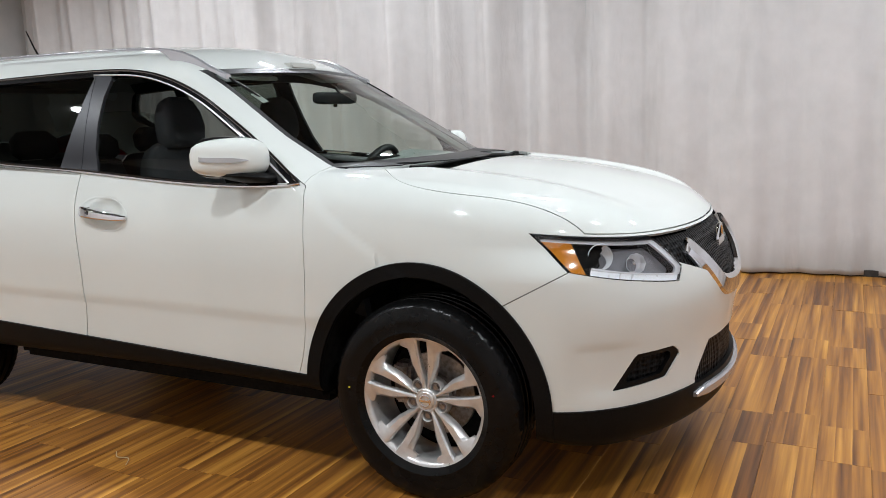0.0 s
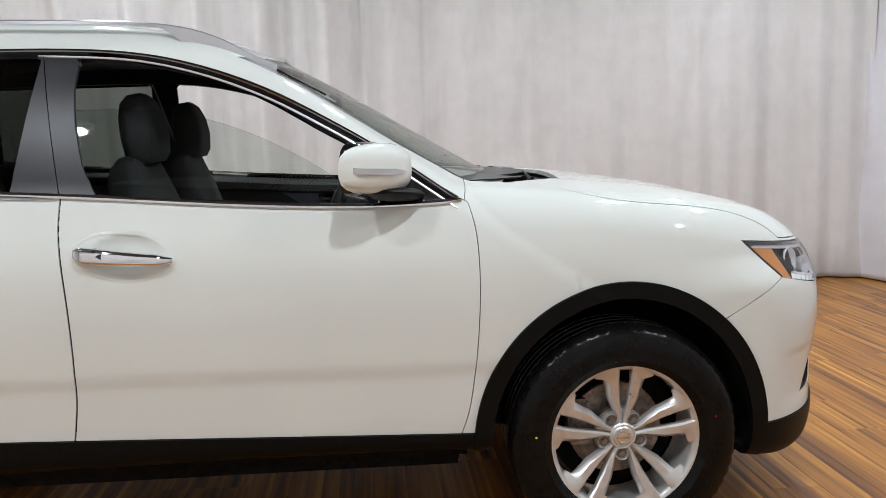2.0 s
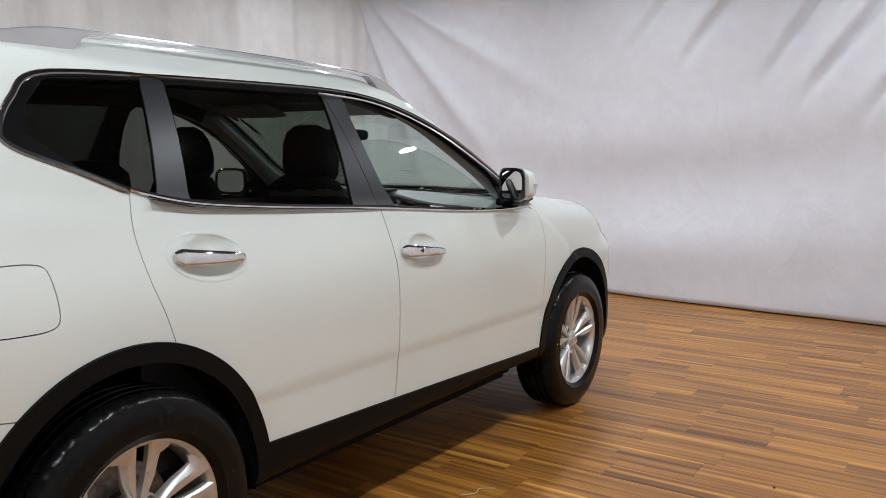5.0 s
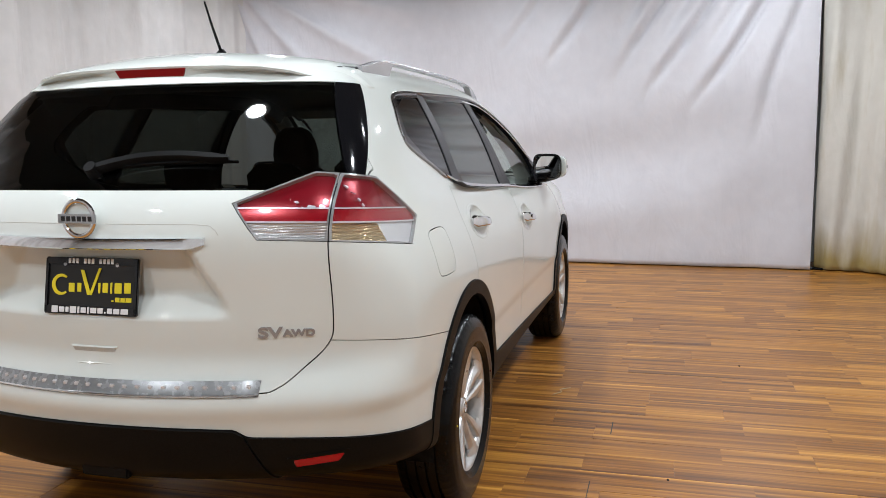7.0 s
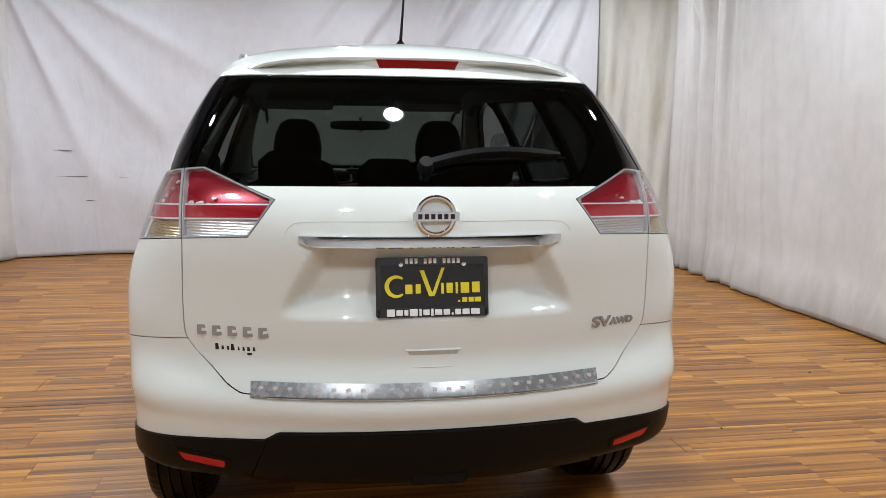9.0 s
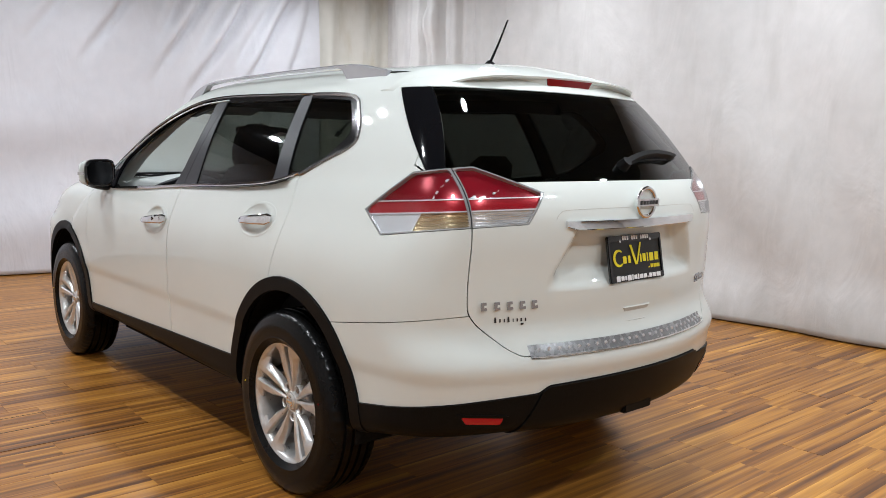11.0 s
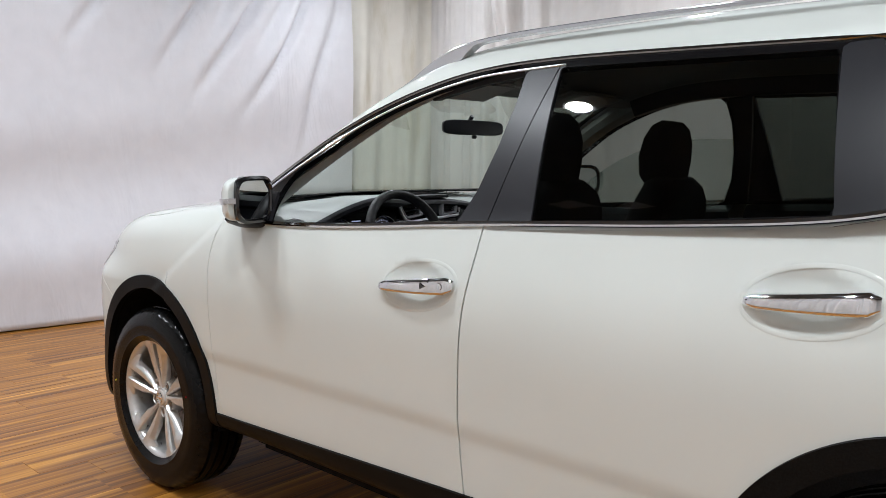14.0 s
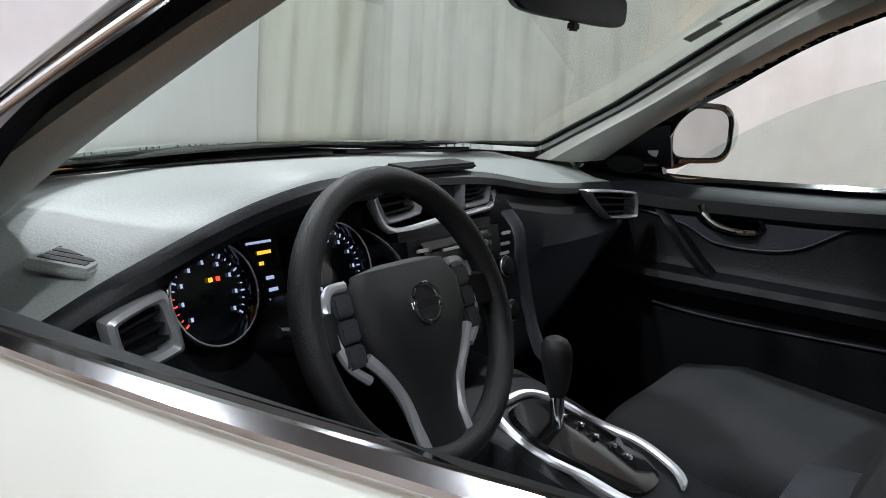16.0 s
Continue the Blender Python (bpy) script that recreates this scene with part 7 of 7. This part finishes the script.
def folds_front(s, z):
    """Loosely hung sheet: folds that fan from both upper corners and sag across the middle."""
    s1, s2 = s, 6.35 - s
    a1 = np.arctan2(3.35 - z, s1 + 0.25)
    r1 = np.hypot(s1 + 0.25, 3.35 - z)
    pulls = 0.0
    for c, lean, length, amp in ((0.08, 0.30, 2.0, 0.5), (0.31, 0.64, 1.5, 1.0), (0.58, 0.60, 0.9, 0.5), (0.86, 0.65, 1.35, 0.95), (1.12, 0.60, 0.7, 0.4), (1.38, 0.58, 1.15, 0.8), (1.62, 0.55, 0.6, 0.5), (2.15, 0.66, 0.95, 0.7), (2.75, 0.70, 0.8, 0.4)):
        d = s2 - c - lean * (3.02 - z) + 0.02 * np.sin(z * 5 + c * 9)
        fade = ramp((z - 3.02 + length) / (0.6 * length))
        pulls = pulls + amp * fade * (0.55 * np.exp(-((d - 0.11) / 0.085) ** 2) - np.exp(-(d / 0.048) ** 2))
    fan1 = pleat(a1 * 21 + 1.0 + 0.8 * np.sin(a1 * 4)) * np.exp(-((r1 - 1.3) / 1.3) ** 2)
    sag = z - 0.22 * (s - 3.2) ** 2 * 0.55
    drape = np.sin(sag * 5.2 + 0.6 * np.sin(s * 1.3)) * ramp((2.2 - z) / 1.0) * ramp(z / 0.7) * np.exp(-((s - 3.2) / 2.2) ** 2)
    low = waves(8, s, z, ((0.9, 0.010), (2.2, 0.02)))
    belly = 0.105 * np.exp(-((s - 4.2) / 1.9) ** 2) * (0.55 + 0.45 * ramp((1.6 - z) / 1.6))
    return 0.03 + belly + 0.055 * pulls + 0.022 * fan1 + 0.022 * drape + low * 0.8 + 0.012 * np.sin(z * 2.6 + 0.35 * s)


def folds_stain(s, z):
    return 0.03 + waves(12, s, z, ((0.42, 0.022), (0.19, 0.010)))


def folds_right(s, z):
    """Bunched high near the corner, sweeping down and away along the wall."""
    bunch = 1.15
    lean = (3.05 - z) * 0.55 * ramp((s - bunch) / 4.5)
    u = s - lean
    near = np.exp(-((u - bunch) / 0.9) ** 2)
    f = near * (0.022 * np.sin(u * 17 + 0.5 * np.sin(u * 5)) + 0.012 * np.sin(u * 41) + 0.006 * np.sin(u * 67 + 1.0))
    f += 0.011 * np.sin(u * 6.3 + 0.9 * np.sin(z * 1.4)) * ramp((s - 1.6) / 1.0)
    f += 0.007 * np.sin(z * 4.0 + s * 1.8) * ramp((s - 2.0) / 1.5) * ramp((2.4 - z) / 1.4)
    knot = 0.05 * np.exp(-(((s - bunch) / 0.16) ** 2 + ((z - 2.72) / 0.22) ** 2)) * (1 + np.sin(s * 60) * 0.5)
    return 0.03 + f + knot + 0.025 * ramp((0.5 - z) / 0.5) * ramp((s - 1) / 1)


EAST = [(4.70, -3.02), (4.86, -2.2), (4.98, -0.8), (5.05, 0.8), (5.06, 2.0), (5.0, 2.7), (4.80, 3.42)]
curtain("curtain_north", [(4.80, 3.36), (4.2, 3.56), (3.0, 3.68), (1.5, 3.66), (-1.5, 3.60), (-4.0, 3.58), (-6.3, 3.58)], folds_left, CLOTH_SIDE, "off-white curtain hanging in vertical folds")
curtain("curtain_east", EAST, lambda s, z: folds_front(6.36 - s, z), CLOTH_FRONT, "white backdrop sheet with slanting folds")
curtain("curtain_corner", [(4.30, -3.86), (4.52, -3.55), (4.72, -3.05)], folds_stain, CLOTH_STAIN, "cream curtain with yellow water stains")
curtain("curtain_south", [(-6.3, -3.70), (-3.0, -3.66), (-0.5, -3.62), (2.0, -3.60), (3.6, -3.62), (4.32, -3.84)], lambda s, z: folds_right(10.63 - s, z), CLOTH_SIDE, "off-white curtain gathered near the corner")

PLASTER = grain(mat("plain_wall_paint", (0.55, 0.55, 0.54), 0.8), 3, (0.5, 0.5, 0.49), (0.58, 0.58, 0.57), 0.1)
for n, (cx, cy, sx, sy) in {"wall_east": (5.3, 0, 0.12, 8.4), "wall_north": (-0.6, 3.80, 11.9, 0.12), "wall_south": (-0.6, -4.06, 11.9, 0.12), "wall_west": (-6.6, 0, 0.12, 8.4)}.items():
    bm = bmesh.new()
    add_box(bm, cx, cy, (CEIL + 0.12) / 2, sx, sy, CEIL + 0.12)
    tagged(part(n, bm, PLASTER), "plain painted wall behind the curtains", "wall", kind="structure")
# dark plinth under the cloth
SKIRT = grain(mat("dark_plinth", (0.02, 0.017, 0.015), 0.6), 30, (0.012, 0.01, 0.009), (0.035, 0.03, 0.026))
for n, pts in (("baseboard_east", [(x + 0.06, y) for x, y in EAST]), ("baseboard_north", [(4.82, 3.40), (4.2, 3.60), (3.0, 3.72), (1.5, 3.70), (-1.5, 3.64), (-6.3, 3.62)]), ("baseboard_south", [(-6.3, -3.72), (2.0, -3.64), (3.6, -3.66), (4.3, -3.88)])):
    P = catmull(pts, 10)
    bm = bmesh.new()
    add_loft(bm, [[Vector((x + dx, y, z)) for dx, z in ((0, 0), (0.012, 0.05), (-0.012, 0.05), (-0.012, 0))] if "east" in n else [Vector((x, y + dx, z)) for dx, z in ((-0.012, 0), (-0.012, 0.05), (0.012, 0.05), (0.012, 0))] for x, y in P])
    tagged(part(n, bm, SKIRT), "dark base strip below the curtain", "baseboard", kind="structure")

bm = bmesh.new()
add_box(bm, -0.6, -0.1, CEIL + 0.16, 11.9, 8.0, 0.08)
CEILM = grain(mat("dark_ceiling_tiles", (0.05, 0.05, 0.052), 0.8), 6, (0.035, 0.035, 0.037), (0.07, 0.07, 0.072), 0.2)
tagged(part("ceiling", bm, CEILM), "dark ceiling above the curtains", "ceiling", kind="structure")

# slits torn in the backdrop near the corner
for y0, y1, z, drop in ((2.78, 3.22, 1.150, 0.0), (2.94, 3.20, 1.03, 0.01), (2.20, 3.24, 0.865, -0.014), (3.02, 3.2, 0.70, 0.0), (2.55, 2.75, 0.60, 0.0)):
    bm = bmesh.new()
    P = catmull([(y0, z + drop), ((y0 + y1) / 2, z + 0.004), (y1, z)], 8)
    east = catmull(EAST, 24)
    eyes = [(float(np.interp(y, east[:, 1], east[:, 0])) + 0.008 - 2.1 * float(folds_front(np.array([[3.42 - y]]), np.array([[zz]]))[0, 0]) + 0.033, y, zz) for y, zz in P]
    add_loft(bm, [[Vector((x - 0.002, y, zz - 0.0022 * w)), Vector((x - 0.004, y, zz + 0.0022 * w)), Vector((x + 0.03, y, zz))] for (x, y, zz), w in zip(eyes, np.sin(np.linspace(0.15, 3.0, len(eyes))))])
    tagged(part("torn_slit", bm, SKIRT), "dark torn slit in the white backdrop cloth", "tear", "slits in the backdrop")

LAMPGLOW = mat("lamp_diffuser", (0.9, 0.9, 0.9), 0.4, 0, 0, 0.5, (0.96, 0.98, 1.0), 14.0)
LAMPBODY = grain(mat("white_lamp_body", (0.7, 0.7, 0.7), 0.4), 30, (0.66, 0.66, 0.66), (0.74, 0.74, 0.74))
for x, y in LAMPS:
    lt = thing("ceiling_light", "round white led ceiling lamp, switched on", "ceiling lamp", "lamps in the ceiling", at=(x, y, CEIL))
    bm = bmesh.new()
    add_lathe(bm, [(0.100, 0.122), (0.105, 0.02), (0.108, -0.02), (0.096, -0.03), (0.088, -0.022)], Matrix(), 32)
    part("housing", bm, LAMPBODY, lt)
    bm = bmesh.new()
    add_cyl(bm, 0.089, 0.089, 0.006, Matrix.Translation((0, 0, -0.016)), 32)
    part("diffuser", bm, LAMPGLOW, lt, "glowing round diffuser")
    d = bpy.data.lights.new("lamp", "AREA")
    d.shape, d.size, d.energy, d.color = "DISK", 0.165, LAMP_WATT * (0.55 if 0.9 < x < 1.4 and y > 1 else 0.75 if x > 2 and y == 0 else 1.0), LAMP_COLOUR
    d.spread = radians(175)
    o = new("lamp", d)
    o.matrix_world = pose(x, y, CEIL - 0.024)

# dark cable bundle at the foot of the backdrop
bm = bmesh.new()
add_tube(bm, catmull([(4.70, -2.55, 0.015), (4.64, -2.72, 0.018), (4.62, -2.86, 0.016), (4.66, -3.0, 0.018), (4.62, -3.12, 0.012)], 6), 0.014, 8)
tagged(part("cable", bm, RUBBER), "black cable lying at the foot of the curtain", "cable")
bm = bmesh.new()
add_tube(bm, catmull([(-0.02, -1.02, 0.004), (0.03, -1.06, 0.006), (0.08, -1.05, 0.004), (0.12, -1.10, 0.004)], 6), 0.002, 6)
tagged(part("straw_bit", bm, mat("pale_straw", (0.5, 0.42, 0.28), 0.7)), "thin pale scrap lying on the floor", "scrap")


CRUMB = mat("dark_crumb", (0.02, 0.016, 0.012), 0.8)
for x, y, r in ((1.818, -2.509, 0.006), (0.775, -2.028, 0.0055), (-0.221, -2.619, 0.006), (-1.02, -1.62, 0.005)):
    bm = bmesh.new()
    bmesh.ops.create_icosphere(bm, subdivisions=2, radius=r)
    for v in bm.verts:
        v.co = Vector((v.co.x * 1.3, v.co.y, max(v.co.z * 0.6, -0.3 * r))) * (1 + 0.25 * math.sin(v.co.x * 900 + v.co.y * 700))
    ob = part("floor_crumb", bm, CRUMB)
    ob.location = (x, y, 0.3 * r)
    tagged(ob, "small dark crumb of dirt on the floor", "crumb", "crumbs on the floor")

# ---------------------------------------------------------------- the floor: laminate planks
def wood_material():
    m = bpy.data.materials.new("oak_laminate")
    m.use_nodes = True
    t = m.node_tree
    b = t.nodes["Principled BSDF"]
    co = t.nodes.new("ShaderNodeTexCoord")
    inf = t.nodes.new("ShaderNodeObjectInfo")
    geo = t.nodes.new("ShaderNodeNewGeometry")
    rnd = t.nodes.new("ShaderNodeMath")
    rnd.operation = "ADD"
    t.links.new(inf.outputs["Random"], rnd.inputs[0])
    t.links.new(geo.outputs["Random Per Island"], rnd.inputs[1])
    big = t.nodes.new("ShaderNodeMath")
    big.operation = "MULTIPLY"
    big.inputs[1].default_value = 57.0
    t.links.new(rnd.outputs[0], big.inputs[0])
    # printed strips: three a board, each with its own tone and butt ends
    sep = t.nodes.new("ShaderNodeSeparateXYZ")
    t.links.new(co.outputs["Object"], sep.inputs[0])

    def calc(op, a, b2=None, c=None):
        n = t.nodes.new("ShaderNodeMath")
        n.operation = op
        for k, v in enumerate((a, b2, c)):
            if v is None:
                continue
            if isinstance(v, (int, float)):
                n.inputs[k].default_value = v
            else:
                t.links.new(v, n.inputs[k])
        return n.outputs[0]

    across = calc("MULTIPLY_ADD", sep.outputs["X"], 3.0 / PW, 1.5)
    strip = calc("FLOOR", across)
    within = calc("FRACT", across)
    seat = t.nodes.new("ShaderNodeCombineXYZ")
    t.links.new(strip, seat.inputs[0])
    t.links.new(big.outputs[0], seat.inputs[1])
    shift = t.nodes.new("ShaderNodeTexWhiteNoise")
    t.links.new(seat.outputs[0], shift.inputs["Vector"])
    along = calc("ADD", calc("MULTIPLY", sep.outputs["Y"], 1.0 / 0.92), calc("MULTIPLY", shift.outputs["Value"], 7.0))
    t.links.new(calc("FLOOR", along), seat.inputs[2])
    tone = t.nodes.new("ShaderNodeTexWhiteNoise")
    t.links.new(seat.outputs[0], tone.inputs["Vector"])
    # broad bands along the strip
    band = t.nodes.new("ShaderNodeTexNoise")
    band.noise_dimensions = "4D"
    band.inputs["Scale"].default_value = 1.0
    band.inputs["Detail"].default_value = 3.0
    mp = t.nodes.new("ShaderNodeMapping")
    mp.inputs["Scale"].default_value = (27.0, 0.8, 1.0)
    t.links.new(co.outputs["Object"], mp.inputs[0])
    t.links.new(mp.outputs[0], band.inputs["Vector"])
    t.links.new(calc("MULTIPLY", tone.outputs["Value"], 31.0), band.inputs["W"])
    # fine grain
    fine = t.nodes.new("ShaderNodeTexNoise")
    fine.noise_dimensions = "4D"
    fine.inputs["Scale"].default_value = 1.0
    fine.inputs["Detail"].default_value = 5.0
    fine.inputs["Distortion"].default_value = 0.4
    mp2 = t.nodes.new("ShaderNodeMapping")
    mp2.inputs["Scale"].default_value = (120.0, 5.0, 1.0)
    t.links.new(co.outputs["Object"], mp2.inputs[0])
    t.links.new(mp2.outputs[0], fine.inputs["Vector"])
    t.links.new(big.outputs[0], fine.inputs["W"])
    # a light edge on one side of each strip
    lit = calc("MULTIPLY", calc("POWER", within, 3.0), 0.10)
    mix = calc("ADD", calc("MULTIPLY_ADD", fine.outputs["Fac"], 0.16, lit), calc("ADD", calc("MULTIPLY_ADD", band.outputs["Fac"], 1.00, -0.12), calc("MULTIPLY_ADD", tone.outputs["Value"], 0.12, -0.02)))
    r = t.nodes.new("ShaderNodeValToRGB")
    cr = r.color_ramp
    cr.elements[0].position, cr.elements[0].color = 0.30, (0.095, 0.035, 0.010, 1)
    cr.elements[1].position, cr.elements[1].color = 0.82, (0.68, 0.345, 0.070, 1)
    for pos, col in ((0.42, (0.195, 0.073, 0.015, 1)), (0.54, (0.335, 0.137, 0.023, 1)), (0.68, (0.49, 0.222, 0.038, 1))):
        e = cr.elements.new(pos)
        e.color = col
    t.links.new(mix, r.inputs[0])
    t.links.new(r.outputs[0], b.inputs["Base Color"])
    b.inputs["Specular IOR Level"].default_value = 0.38
    mr = t.nodes.new("ShaderNodeMapRange")
    mr.inputs["To Min"].default_value, mr.inputs["To Max"].default_value = 0.26, 0.46
    t.links.new(fine.outputs["Fac"], mr.inputs["Value"])
    t.links.new(mr.outputs[0], b.inputs["Roughness"])
    bp = t.nodes.new("ShaderNodeBump")
    bp.inputs["Strength"].default_value = 0.12
    bp.inputs["Distance"].default_value = 0.001
    t.links.new(fine.outputs["Fac"], bp.inputs["Height"])
    t.links.new(bp.outputs[0], b.inputs["Normal"])
    return m


PW, PL, PT = 0.188, 1.26, 0.012
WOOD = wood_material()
bm = bmesh.new()
add_box(bm, -0.65, -0.12, -0.062, 11.9, 7.9, 0.10)
floor = tagged(part("floor", bm, SKIRT), "glossy striped brown laminate plank floor", "floor", kind="structure")


def plank_mesh(length):
    bm = bmesh.new()
    w, l, c = PW / 2 - 0.0003, length / 2 - 0.0003, 0.0007
    top = [bm.verts.new(p) for p in ((-w + c, -l + c, 0), (w - c, -l + c, 0), (w - c, l - c, 0), (-w + c, l - c, 0))]
    mid = [bm.verts.new(p) for p in ((-w, -l, -c), (w, -l, -c), (w, l, -c), (-w, l, -c))]
    low = [bm.verts.new(p) for p in ((-w, -l, -PT), (w, -l, -PT), (w, l, -PT), (-w, l, -PT))]
    bm.faces.new(top)
    for a, b in ((top, mid), (mid, low)):
        for k in range(4):
            bm.faces.new((b[k], b[(k + 1) % 4], a[(k + 1) % 4], a[k]))
    me = bpy.data.meshes.new("plank")
    bm.to_mesh(me)
    bm.free()
    me.materials.append(WOOD)
    return me


PLANK = plank_mesh(PL)
rng = random.Random(11)
rows = int(11.7 / PW)
near, far = [], []
for i in range(rows):
    x = -6.45 + (i + 0.5) * PW
    y = -3.98 - rng.random() * PL
    while y < 3.75:
        cy = y + PL / 2
        ok = -3.95 < cy - PL / 2 and cy + PL / 2 < 3.75
        tilt = rng.uniform(-0.001, 0.001) + (0.0035 if rng.random() < 0.03 else 0)
        (near if -3.6 < x < 4.2 and ok else far).append((x, cy, tilt))
        y += PL
near.sort(key=lambda p: math.hypot(p[0] - 0.3, p[1] * 1.2))
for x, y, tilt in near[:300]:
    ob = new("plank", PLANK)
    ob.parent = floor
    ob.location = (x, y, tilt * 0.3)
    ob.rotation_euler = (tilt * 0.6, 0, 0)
V, F = [], []
for x, y, tilt in near[300:] + far:
    y0, y1 = max(y - PL / 2 + 0.0006, -3.98), min(y + PL / 2 - 0.0006, 3.78)
    if y1 - y0 < 0.05:
        continue
    k = len(V)
    w = PW / 2 - 0.0008
    x -= -6.45 + PW / 2
    V += [(x - w, y0, 0), (x + w, y0, 0), (x + w, y1, 0), (x - w, y1, 0), (x - w, y0, -PT), (x + w, y0, -PT), (x + w, y1, -PT), (x - w, y1, -PT)]
    F += [(k, k + 1, k + 2, k + 3), (k, k + 4, k + 5, k + 1), (k + 1, k + 5, k + 6, k + 2), (k + 2, k + 6, k + 7, k + 3), (k + 3, k + 7, k + 4, k)]
me = bpy.data.meshes.new("far_planks")
me.from_pydata(V, [], F)
me.update()
me.materials.append(WOOD)
ob = link_mesh("far_planks", me, floor)
ob.location.x = -6.45 + PW / 2
tagged(ob, "more striped brown laminate planks", kind="stuff")
for x, y, w, l in ((0.012, 1.53, 0.004, 0.50), (0.222, 1.53, 0.004, 0.46), (0.117, 1.765, 0.206, 0.004), (-0.46, -1.362, 0.165, 0.005), (-1.185, -1.317, 0.17, 0.004)):
    bm = bmesh.new()
    add_box(bm, x, y, 0.0, w, l, 0.0016)
    part("open_joint", bm, BLACKPRINT, floor, "dark open joint between planks")
